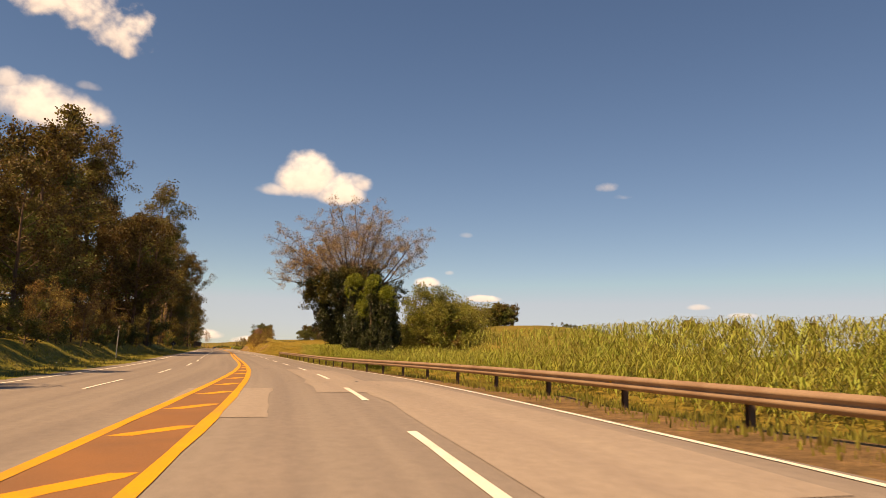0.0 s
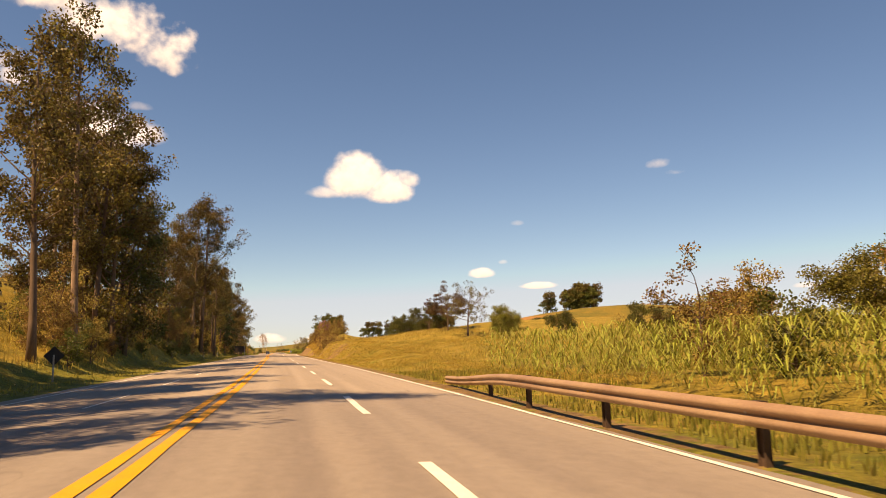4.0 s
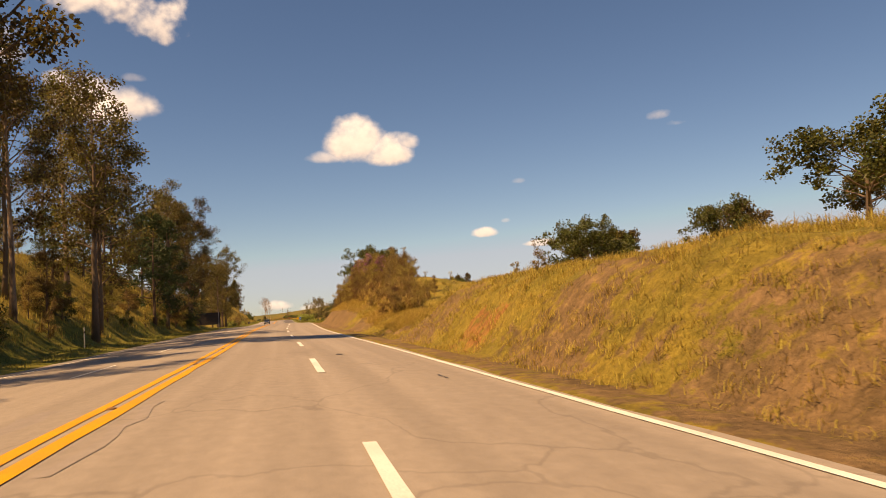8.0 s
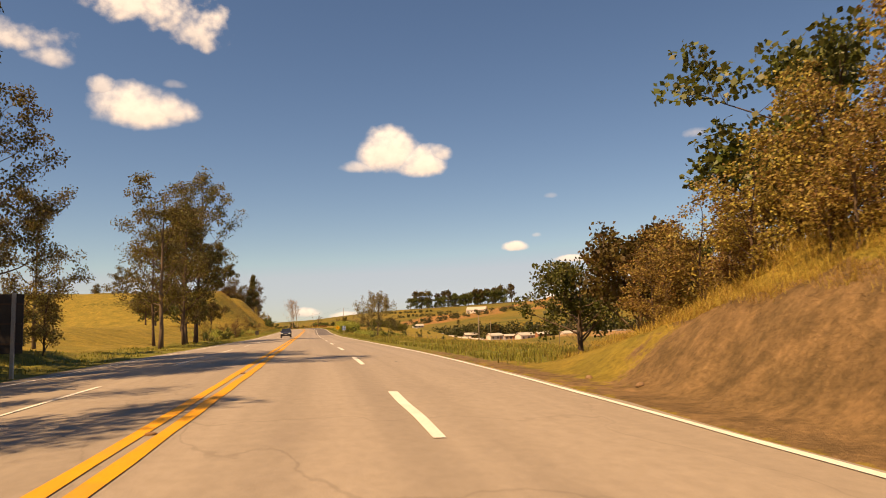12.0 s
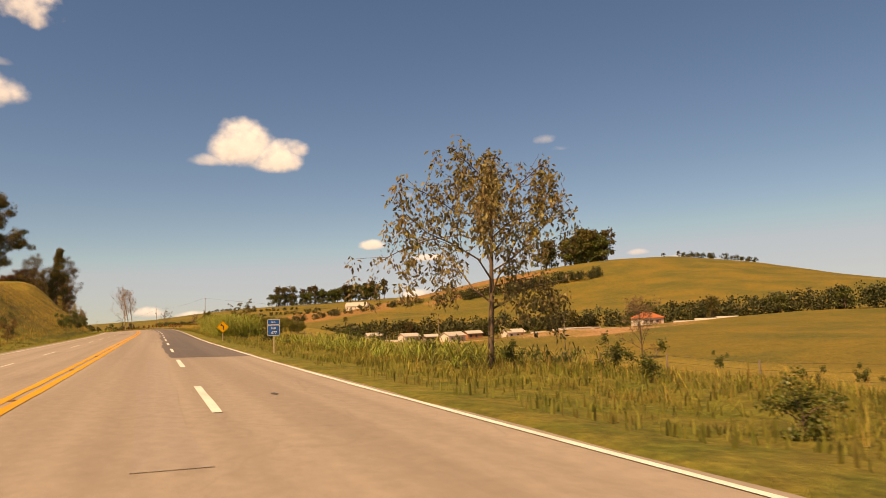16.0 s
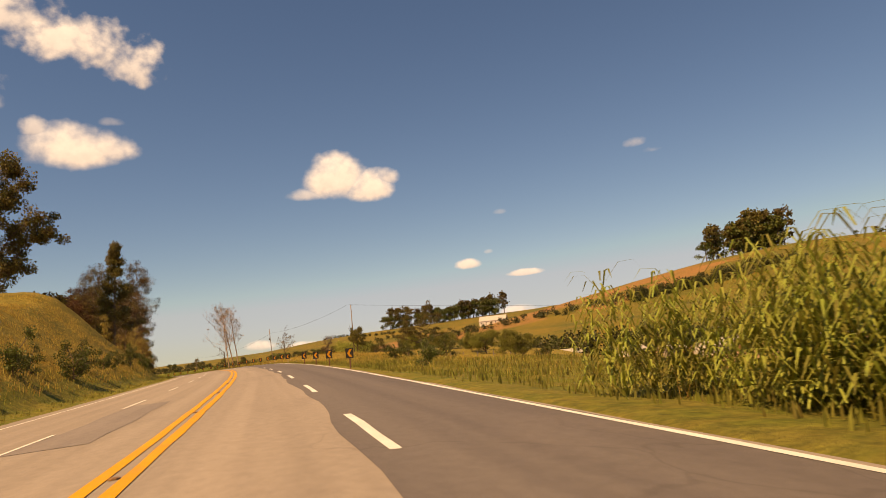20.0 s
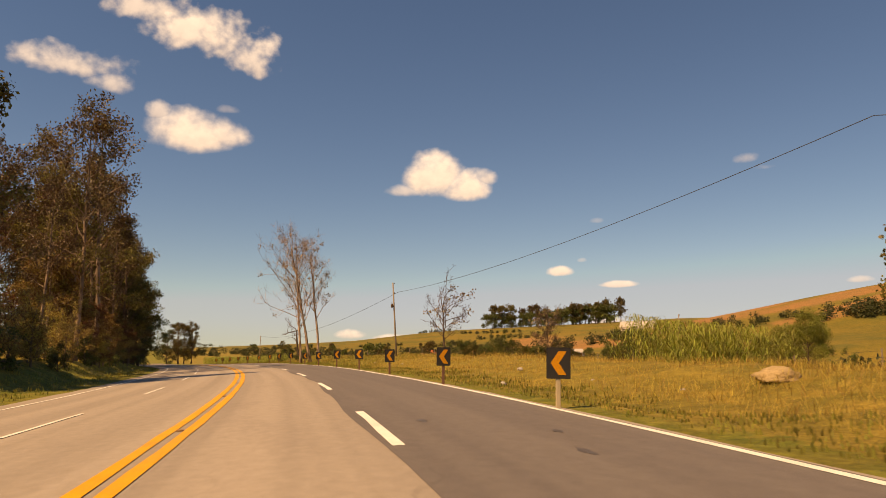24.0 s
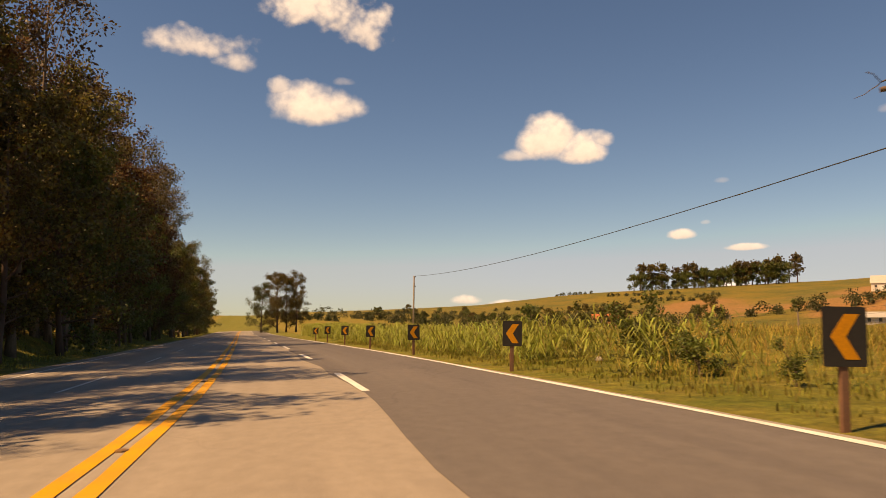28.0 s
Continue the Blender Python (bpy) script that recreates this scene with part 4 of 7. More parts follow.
forest = [make_tree("forest_tree", FOREST, 21, 19, 0.08, 5.6, 24, 24, 4, 0.3, LEAF_EUC, 80, 1.15, 0.28),
          make_tree("forest_tree", FOREST, 22, 16, 0.06, 5.4, 22, 20, 4, 0.26, LEAF_BROAD, 80, 1.15, 0.28),
          make_tree("forest_tree", FOREST, 23, 22, 0.12, 5.2, 26, 28, 4, 0.3, LEAF_EUC, 76, 1.1, 0.28)]
RUSSET = "dense russet-brown tree in the shaded edge of the wood"
forest_brown = [make_tree("forest_tree", RUSSET, 24, 19, 0.1, 5.4, 22, 26, 4, 0.26, LEAF_RUSSET, 66, 1.1, 0.27, BARK_PALE),
                make_tree("forest_tree", RUSSET, 25, 17, 0.08, 5.2, 22, 22, 4, 0.24, LEAF_RUSSET, 66, 1.1, 0.27, BARK_PALE)]
PINE = "dark green pine with layered conical crown"
pine = [make_tree("pine_tree", PINE, 31, 15, 0.2, 3.8, 30, 8, 3, 0.2, LEAF_PINE, 40, 0.7, 0.34, shape="cone", flat=0.5, narrow=0.2)]
SHRUB = "ochre and olive shrub growing on the cut bank"
shrub = [make_tree("shrub", SHRUB, 41, 3.0, 0.05, 1.7, 9, 40, 2, 0.05, LEAF_SHRUB, 105, 0.55, 0.105, shape="vase", category="shrub"),
         make_tree("shrub", SHRUB, 42, 3.6, 0.05, 1.5, 10, 48, 2, 0.05, LEAF_SHRUB, 105, 0.55, 0.105, shape="vase", category="shrub"),
         make_tree("shrub", SHRUB, 43, 2.4, 0.03, 1.8, 9, 34, 2, 0.05, LEAF_SHRUB, 105, 0.55, 0.105, shape="vase", category="shrub")]
LOW = "low dark green bush in the roadside grass"
low_bush = [make_tree("bush", LOW, 51, 1.4, 0.03, 1.3, 9, 30, 3, 0.04, LEAF_BROAD, 40, 0.4, 0.13, shape="vase", category="bush"),
            make_tree("bush", LOW, 52, 1.2, 0.03, 1.3, 9, 30, 3, 0.04, LEAF_BROAD, 40, 0.4, 0.13, shape="vase", category="bush")]
ROUND = "round-crowned dark green pasture tree"
dome = [make_tree("pasture_tree", ROUND, 61, 6.4, 0.22, 4.2, 18, 26, 5, 0.25, LEAF_BROAD, 60, 0.85, 0.26, shape="round"),
        make_tree("pasture_tree", ROUND, 62, 5.6, 0.2, 3.6, 16, 26, 5, 0.2, LEAF_EUC, 56, 0.8, 0.26, shape="round")]
round_dense = [make_tree("pasture_tree", "wide dense round-crowned tree alone on the pasture", 66, 5.6, 0.16, 4.6, 30, 10, 6, 0.28, LEAF_BROAD, 75, 0.8, 0.22, shape="round")]
LEAF_THICKET = surface("leaf_thicket", (0.165, 0.185, 0.034), (0.225, 0.205, 0.046), 0.5, 6, 0.55, 0.0, per_island=0.35, per_object=0.2, translucent=0.35)
thicket = [make_tree("thicket_tree", "broad low sunlit yellow-green thicket behind the cane", 64, 6.2, 0.08, 3.8, 22, 22, 5, 0.16, LEAF_THICKET, 150, 0.95, 0.16, shape="round"),
           make_tree("thicket_tree", "broad low sunlit yellow-green thicket behind the cane", 65, 5.2, 0.06, 4.2, 22, 18, 5, 0.16, LEAF_THICKET, 150, 0.95, 0.16, shape="round")]
FARL = "far-off tree dark against the pale hills"
far_tree = [make_tree("far_tree", FARL, 71, 8.5, 0.1, 3.4, 9, 28, 2, 0.22, LEAF_BROAD, 22, 1.35, 0.75, shape="round"),
            make_tree("far_tree", FARL, 72, 11, 0.2, 3.2, 10, 34, 2, 0.22, LEAF_EUC, 22, 1.3, 0.75, shape="euc"),
            make_tree("far_tree", FARL, 73, 6.5, 0.04, 3.4, 9, 24, 2, 0.2, LEAF_BROAD, 22, 1.35, 0.75, shape="round")]

rs = random.Random(5)
G1 = "roadside forest trees"
# wooded slope beside the bend
spots = (rows_of(rs, 18, 84, 7.5, -20, -17, 0.55, 0.72) + rows_of(rs, 110, 130, 7, -19, -16, 0.75, 0.95) + rows_of(rs, 84, 108, 7, -22, -19, 0.45, 0.6) + rows_of(rs, 20, 84, 9, -32, -25, 0.6, 0.76)
         + rows_of(rs, 84, 140, 9, -28, -22, 1.0, 1.2) + rows_of(rs, 40, 140, 12, -42, -33, 1.05, 1.3))
plant(forest, spots, G1, 1)
plant(euc, [(117, -12.9, 1.1), (72, -27, 0.95), (131, -23, 1.35), (126, -20, 1.15), (80, -31, 1.0)], "eucalyptus row", 2)
plant(forest, [(111, -14.2, 0.95), (120, -14.5, 1.0), (127, -15.5, 0.9)], G1, 30)
plant(forest, [(174, -13.2, 0.9), (178, -12.8, 0.85), (171, -19, 0.8), (180, -20, 0.5), (190, -19, 0.5)], G1, 31)
# row on the cutting's left slope
spots = ([(154, -13.6, 0.95), (206, -24, 1.0), (198, -25, 1.0), (214, -27, 0.95), (172, -14.2, 1.0), (177, -16, 1.0), (180, -13.4, 0.9), (208, -22, 0.75), (216, -20, 0.8), (227, -16.5, 0.85), (233, -20, 0.85),
          (238, -16, 0.85), (246, -14, 1.2), (252, -17, 1.1), (258, -13.5, 0.7), (264, -16, 0.9), (270.5, -11.6, 0.95), (276, -12.6, 0.95), (283, -17, 0.9), (289, -15, 0.8),
          (248.5, -12.6, 1.3), (262, -22, 0.8), (275, -24, 0.75), (240, -25, 0.8), (226, -27, 0.8), (296, -23, 0.6)])
plant(euc, spots, "eucalyptus row", 3)
plant(euc[2], [(163.5, -13.6, 1.12)], "eucalyptus row", 48)
plant(pine, [(304.8, -13, 1.0), (309.5, -12.2, 1.02), (300, -17, 0.85), (313, -16, 0.9)], "pines on the slope", 4)
plant([euc[1], euc[3]], [(317, -13.2, 0.82), (322, -16, 0.8), (324, -22, 0.8), (331, -15.3, 1.05), (335, -12.8, 1.0), (340, -13.2, 1.05), (343, -17, 1.1), (348, -19, 1.0), (352, -14.5, 0.65), (363, -16, 0.6), (384, -12.2, 0.8), (396, -12, 0.85), (390, -14, 0.6)], "eucalyptus row", 5)
plant(euc, [(403.8, -11.9, 0.92), (405.5, -13.5, 0.8), (412, -14.6, 0.75), (401, -12.6, 0.9)], "eucalyptus by the verge", 6)
plant(dome, [(442, -20, 0.85), (447, -27, 0.75), (470, -30, 0.9), (482, -20.5, 0.85), (489, -24, 0.8)], "pasture trees", 7)
# trees beyond the grassy knoll and the dense wood in the left-hand bend
GUM = "towering gum with broad clumped dark crown beyond the knoll"
gum = make_tree("gum_tree", GUM, 18, 35, 0.24, 9.0, 32, 26, 5, 0.5, LEAF_EUC, 170, 1.75, 0.45, shape="euc", hang=0.4, narrow=0.34)
plant(gum, [(672, -37, 1.0)], "eucalyptus beyond the knoll", 8)
spire = make_tree("gum_tree", "tall pointed gum with open lower limbs", 19, 27, 0.3, 3.8, 28, 28, 4, 0.32, LEAF_EUC, 95, 1.1, 0.34, shape="cone", hang=0.5, narrow=0.32)
plant(spire, [(681, -19.2, 1.0)], "eucalyptus beyond the knoll", 42)
plant(euc_brown, [(689, -17, 0.74), (695, -15.2, 0.62), (703, -14.5, 0.8), (718, -12.8, 0.8)], "eucalyptus beyond the knoll", 43)
spots = (rows_of(rs, 703, 737, 7, -16, -13.2, 1.0, 1.18) + rows_of(rs, 722, 880, 8, -30, -21, 0.95, 1.15) + rows_of(rs, 754, 880, 6.5, -14.4, -12, 0.98, 1.2)
         + rows_of(rs, 758, 880, 7, -19, -15.5, 0.95, 1.1))
plant(euc_brown, spots, "wood in the bend", 9)
spots = rows_of(rs, 706, 880, 5.0, -14, -11.8, 0.22, 0.36) + rows_of(rs, 700, 880, 5, -19, -14.5, 0.4, 0.6) + rows_of(rs, 772, 880, 9, -13.5, -11.4, 0.7, 0.95) + rows_of(rs, 720, 880, 11, -30, -24, 0.9, 1.1)
plant(forest_brown, spots, "wood in the bend", 10)
plant(forest, [(952, -3.0 - 9, 0.75), (962, -14, 0.65), (940, -16, 0.6), (925, -15, 0.45), (900, -15, 0.5)], "trees past the bend", 11)
plant(forest, [station(-349, 868) + (0.85,), station(-353, 866) + (0.8,), station(-345, 871) + (0.72,), station(-350, 874) + (0.8,)], "trees past the bend", 35)
plant(euc_brown, [(741, -23, 1.1), (733, -21, 1.2), (753, -21, 1.2)], "wood in the bend", 41)
plant(forest, [(670, -56, 0.95), (675, -62, 0.8), (668, -77, 1.1), (676, -30.5, 0.62), (664, -47, 0.75), (680, -90, 0.8)], "trees beyond the knoll", 37)
plant(forest, [(749, -13.4, 0.85), (758, -12.8, 0.85), (890, -13, 0.8), (898, -17, 0.85), (908, -13, 0.75), (919, -16, 0.8), (931, -13.5, 0.7), (946, -13, 0.7)] + rows_of(rs, 775, 965, 6.5, -11.6, -10.2, 0.55, 0.85), "wood in the bend", 44)
# undergrowth at the wood's edge
plant(shrub + low_bush, rows_of(rs, 26, 130, 2.6, -15, -12.6, 0.7, 1.1) + rows_of(rs, 160, 335, 3.4, -15, -11.8, 0.5, 1.0)
      + rows_of(rs, 640, 850, 2.4, -14, -12.2, 0.6, 1.1) + rows_of(rs, 650, 720, 2.5, -22, -14, 0.7, 1.2) + rows_of(rs, 415, 520, 5, -15, -10.5, 0.5, 0.9), "undergrowth", 12)
plant(shrub, rows_of(rs, 165, 320, 6, -26, -15, 0.5, 0.9), "undergrowth", 13)
plant(low_bush + shrub, rows_of(rs, 150, 226, 1.5, -20, -12.2, 0.7, 1.4), "undergrowth", 45)
plant(forest, rows_of(rs, 218, 300, 15, -20, -15.5, 0.3, 0.46) + rows_of(rs, 216, 262, 15, -16, -13, 0.25, 0.4), "understorey on the slope", 33)
# right: shrubs that crown the high cut
spots = rows_of(rs, 270, 291, 0.8, 12, 18, 0.28, 0.5) + [(284, 14.5, 0.8)] + rows_of(rs, 290, 306, 0.6, 11.6, 17.5, 0.42, 0.75) + rows_of(rs, 299, 334, 1.2, 11.4, 13.4, 0.45, 0.75) + rows_of(rs, 299, 336, 1.1, 13.5, 17, 0.65, 1.0) + rows_of(rs, 297, 338, 1.5, 17, 21, 0.7, 1.0)
plant(shrub, spots, "shrubs on the high cut", 14)
RUSTY = "rusty brown shrub among straw grass on the cut"
rusty_shrub = [make_tree("rusty_bush", RUSTY, 44, 2.8, 0.05, 1.6, 10, 42, 3, 0.05, LEAF_RUSTY, 80, 0.5, 0.11, shape="vase", category="shrub"),
               make_tree("rusty_bush", RUSTY, 45, 2.2, 0.04, 1.7, 10, 36, 3, 0.05, LEAF_RUSTY, 80, 0.5, 0.11, shape="vase", category="shrub")]
plant(rusty_shrub, rows_of(rs, 266, 300, 0.9, 11.4, 14.5, 0.26, 0.52), "shrubs on the high cut", 47)
plant(dome, [(319, 16, 0.8), (324, 19, 0.95), (330, 17, 0.85), (337, 14, 0.7), (342, 13.5, 0.55)], "pasture trees", 15)
plant(shrub, [(236, 13, 0.28), (246, 15.5, 0.28), (268, 12.4, 0.55), (264, 13.5, 0.5)], "shrubs on the high cut", 16)
# right: pasture trees above the bank
plant(round_dense, [(271, 31.8, 0.72)], "pasture trees", 36)
plant(thicket, [(183, 27, 0.45), (185.5, 28.5, 0.38)], "pasture trees", 40)
plant(dome, [(236, 29.5, 0.62), (240, 33.5, 0.45), (252, 33, 0.56), (255, 36.5, 0.6), (180, 33, 0.36), (186, 36, 0.42), (178, 42, 0.5), (170, 40, 0.45)],
      "pasture trees", 17)
# right: green growth behind the rail
plant(thicket, [(88, 25, 1.15), (94, 29, 1.2), (99, 29, 1.05), (104, 34, 1.1), (108, 30, 1.0), (114, 33, 1.0), (120, 30, 0.9), (126, 36, 1.0), (134, 30, 0.7), (150, 34, 0.7)], "trees behind the big vine-covered tree", 19)
plant(low_bush + shrub, rows_of(rs, 82, 150, 2.2, 18, 27, 0.7, 1.2), "undergrowth", 20)
plant(low_bush, rows_of(rs, 556, 640, 8, -13.5, -11.6, 0.6, 1.1), "undergrowth", 34)
plant(thicket, rows_of(rs, 630, 700, 5, 41, 50, 0.35, 0.6), "bushes before the wall", 38)
plant(shrub + low_bush, rows_of(rs, 314, 356, 1.3, -17, -11.9, 0.5, 0.95), "undergrowth", 39)
HEDGE = "dark bush of the overgrown hedge behind the meadow"
hedge_bush = [make_tree("hedge_bush", HEDGE, 53, 2.3, 0.03, 1.9, 12, 30, 3, 0.05, LEAF_BROAD, 60, 0.5, 0.14, shape="round", category="bush"),
              make_tree("hedge_bush", HEDGE, 54, 1.9, 0.03, 1.8, 12, 26, 3, 0.05, LEAF_EUC, 60, 0.5, 0.14, shape="round", category="bush")]
plant(hedge_bush, [(699 - 14 * k / 15 + rs.uniform(-0.7, 0.7), 21.5 + 15 * k / 15 + rs.uniform(-0.7, 0.7), rs.uniform(0.42, 0.75)) for k in range(16)] + [(688, 34, 1.0)], "hedge behind the meadow", 46)
# right: scrub down towards the valley
plant(low_bush, rows_of(rs, 420, 500, 5.5, 11.5, 18, 0.3, 0.6) + rows_of(rs, 560, 620, 6, 12, 30, 0.5, 0.9) + rows_of(rs, 742, 830, 5.0, 10.0, 17, 0.25, 0.75)
      + rows_of(rs, 350, 560, 9, 30, 70, 0.5, 0.9) + rows_of(rs, 620, 800, 12, 30, 80, 0.6, 1.6), "scrub", 21)


# ---- the big tree wrapped in creepers
def big_tree():
    t = thing("vine_covered_tree", "broad tree smothered in dark creepers with rusty sparse top", "tree")
    wood, ends, rng = skeleton(81, 15.5, 0.2, 7.6, 46, 32, 7, 0.55, shape="vase")
    hi = [e for e in ends if e[2] > 8.5]
    # limbs that reach out over the rail and up
    for tip in ((-8.5, 4, 13.2), (-9.5, -1, 13.4), (-9.8, -5.5, 13.8), (-6, 9, 14.6), (-6.5, -8, 14.4), (-10.5, 1, 15.0), (-3, 7, 16), (-3, -8, 17.0), (5, 5, 16), (6, -4, 16.6), (0.5, -3, 18.2), (-5, 0, 17.6), (3.5, 1, 17.8), (10.2, -2, 16.6), (10.6, 2, 15.0), (9.2, -5, 18.4), (7.8, 1, 18.0),
                (-0.5, -2, 23.4), (1.8, -4, 22.6), (-2.4, 2, 22.8), (-4.2, -2, 21.8), (-6.5, 1, 20.4), (3.6, -1, 21.2), (-9.8, 2, 18.0), (-11.4, -1, 16.8), (-12.0, 0.5, 11.2), (-11.0, -3.0, 12.2)):
        tip = np.array(tip)
        root = np.array([tip[0] * 0.12, tip[1] * 0.12, 7.5])
        pts = [root + (tip - root) * u + np.array([0, 0, 1.3 * math.sin(math.pi * u)]) + rng.normal(0, 0.2, 3) for u in np.linspace(0, 1, 6)]
        wood.tube(pts, np.linspace(0.14, 0.02, 6), 5, False)
        for u in rng.uniform(0.42, 1.0, 22):
            p = root + (tip - root) * u + np.array([0, 0, 1.3 * math.sin(math.pi * u)])
            q = p + rng.normal(0, 0.9, 3) + np.array([0, 0, 0.7])
            wood.tube([p, (p + q) / 2 + rng.normal(0, 0.1, 3), q], [0.03, 0.02, 0.008], 4, False)
            for _ in range(4):
                e = q + rng.normal(0, 0.32, 3) + np.array([0, 0, 0.45])
                wood.tube([q, (q + e) / 2 + rng.normal(0, 0.04, 3), e], [0.012, 0.01, 0.006], 3, False)
            hi.append(q)
    part("trunk", wood.mesh("trunk", BARK, True), t)
    part("crown", leaf_mesh("crown", np.array(hi), 52, 0.75, 0.17, LEAF_RUST, rng, 0.7, 0.5, 0.3), t, "sparse rusty-brown upper foliage")
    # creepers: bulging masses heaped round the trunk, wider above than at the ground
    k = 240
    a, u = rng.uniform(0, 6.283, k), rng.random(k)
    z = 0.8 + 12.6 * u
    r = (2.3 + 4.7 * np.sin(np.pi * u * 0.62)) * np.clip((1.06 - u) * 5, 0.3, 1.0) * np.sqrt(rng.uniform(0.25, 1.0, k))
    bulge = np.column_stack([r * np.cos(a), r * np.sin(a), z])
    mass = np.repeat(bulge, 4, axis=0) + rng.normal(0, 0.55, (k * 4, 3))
    # leaf colour carries the deep shade inside the mass
    part("creepers", leaf_mesh("creepers", mass, 105, 0.62, 0.18, LEAF_VINE_SHADED, rng, 1.0, 0.9), t, "curtain of dark green creepers with inner shade painted in")
    # caps towards the sun, their brightness put into the olive leaf colour
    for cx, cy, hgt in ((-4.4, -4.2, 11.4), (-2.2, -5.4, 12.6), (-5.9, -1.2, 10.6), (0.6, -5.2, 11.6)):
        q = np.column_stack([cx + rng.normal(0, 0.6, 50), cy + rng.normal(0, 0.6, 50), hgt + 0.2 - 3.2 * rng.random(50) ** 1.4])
        part("creeper_cap", leaf_mesh("creeper_cap", q, 60, 0.62, 0.19, LEAF_OCHRE_LIT, rng, 0.9, 0.8), t, "creeper top with sunlight painted in as olive")
    set_at(t, 100.5, 15.8, 0)


def vine_column(s, d, h, wide, seed):
    """A dead trunk smothered in creeper: a leafy pillar, its rounded head's sunlight put into the leaf colour."""
    rng = np.random.default_rng(seed)
    t = thing("vine_column", "leafy creeper pillar, rounded head painted yellow-green as if sunlit", "creeper", group="creeper pillars")
    n = 8
    zz = np.linspace(-0.4, h - 0.6, n)
    core = np.column_stack([np.cumsum(rng.normal(0, 0.06, n)), np.cumsum(rng.normal(0, 0.06, n)), zz])
    part("trunk", Acc().tube(core, np.linspace(0.2, 0.06, n), 7).mesh("trunk", BARK, True), t)
    k = 150
    u = rng.random(k)
    a = rng.uniform(0, 6.283, k)
    swell = wide * (0.62 + 0.38 * np.sin(u * 9 + seed)) * np.clip((1.0 - u) * 6, 0.35, 1.0) * np.sqrt(rng.uniform(0.2, 1, k))
    q = np.column_stack([swell * np.cos(a), swell * np.sin(a), 0.3 + (h - 0.5) * u])
    # pillar sides: shade is part of this dark leaf colour
    part("creepers", leaf_mesh("creepers", q, 90, 0.5, 0.17, LEAF_VINE_SHADED, rng, 1.1, 1.1, 0.4), t, "hanging dark green creepers with shade painted in")
    # head leaves lean sunward; lime colour paints the light on them
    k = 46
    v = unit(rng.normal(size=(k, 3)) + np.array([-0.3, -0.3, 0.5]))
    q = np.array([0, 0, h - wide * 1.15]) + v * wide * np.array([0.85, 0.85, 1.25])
    part("head", leaf_mesh("head", q, 75, 0.42, 0.16, LEAF_LIME_LIT, rng, 0.9, 0.9, 0.4), t, "rounded head with sunlight painted in as yellow-green")
    set_at(t, s, d)


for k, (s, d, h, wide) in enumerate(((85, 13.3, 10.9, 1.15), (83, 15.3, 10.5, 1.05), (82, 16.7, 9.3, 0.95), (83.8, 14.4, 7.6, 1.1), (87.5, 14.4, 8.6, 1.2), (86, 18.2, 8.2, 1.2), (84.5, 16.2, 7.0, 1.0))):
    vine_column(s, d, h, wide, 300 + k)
big_tree()


# ---- flat-topped tree with open limbs on the pasture
def umbrella_tree():
    wood, ends, rng = skeleton(130, 6.8, 0.5, 6.4, 22, 14, 5, 0.2, shape="vase", wobble=0.05)
    t = thing("umbrella_tree", "flat-topped pasture tree with bare forked limbs and thin canopy", "tree")
    part("trunk", wood.mesh("trunk", BARK, True), t)
    part("crown", leaf_mesh("crown", ends[ends[:, 2] > 4.2], 100, 0.9, 0.2, LEAF_BROWN, rng, 0.5), t)
    set_at(t, 221, 29.5, 0, 0.64)


umbrella_tree()


# ---- bare trees by the bend
BARK_STREAKED = surface("bark_streaked_peeling", (0.66, 0.47, 0.32), (0.20, 0.11, 0.065), 5.0, 26, 0.9, 1.0, 0.09, stretch=(1, 1, 0.16), third=(0.17, 0.10, 0.06), third_scale=2.6, third_amt=0.9, contrast=2.4)


def bare_tree(name, label, seed, H, bare, spread, limbs, rise, twigs, r0, s, d, few=0, lean=0.0, bark=None, turn=0.0, leaf=None, **kw):
    wood, ends, rng = skeleton(seed, H, bare, spread, limbs, rise, twigs, r0, **kw)
    t = thing(name, label, "tree", group="bare trees by the bend")
    fine = wood
    for e in ends:
        for _ in range(4):
            dd = unit(rng.normal(0, 0.55, 3) + np.array([0, 0, 0.8]))
            q = e + dd * rng.uniform(0.5, 1.2) * H * 0.07
            fine.tube([e, (e + q) / 2 + rng.normal(0, 0.04, 3), q], [0.012, 0.009, 0.005], 3, False)
    part("trunk", fine.mesh("trunk", bark or BARK_STREAKED, True), t)
    if few:
        pick = ends[rng.permutation(len(ends))[:few]]
        part("crown", leaf_mesh("crown", pick, 16, 0.45, 0.17, leaf or LEAF_RUST, rng, 0.8, 0.6), t, "sparse last leaves")
    return set_at(t, s, d, turn, lean=lean)


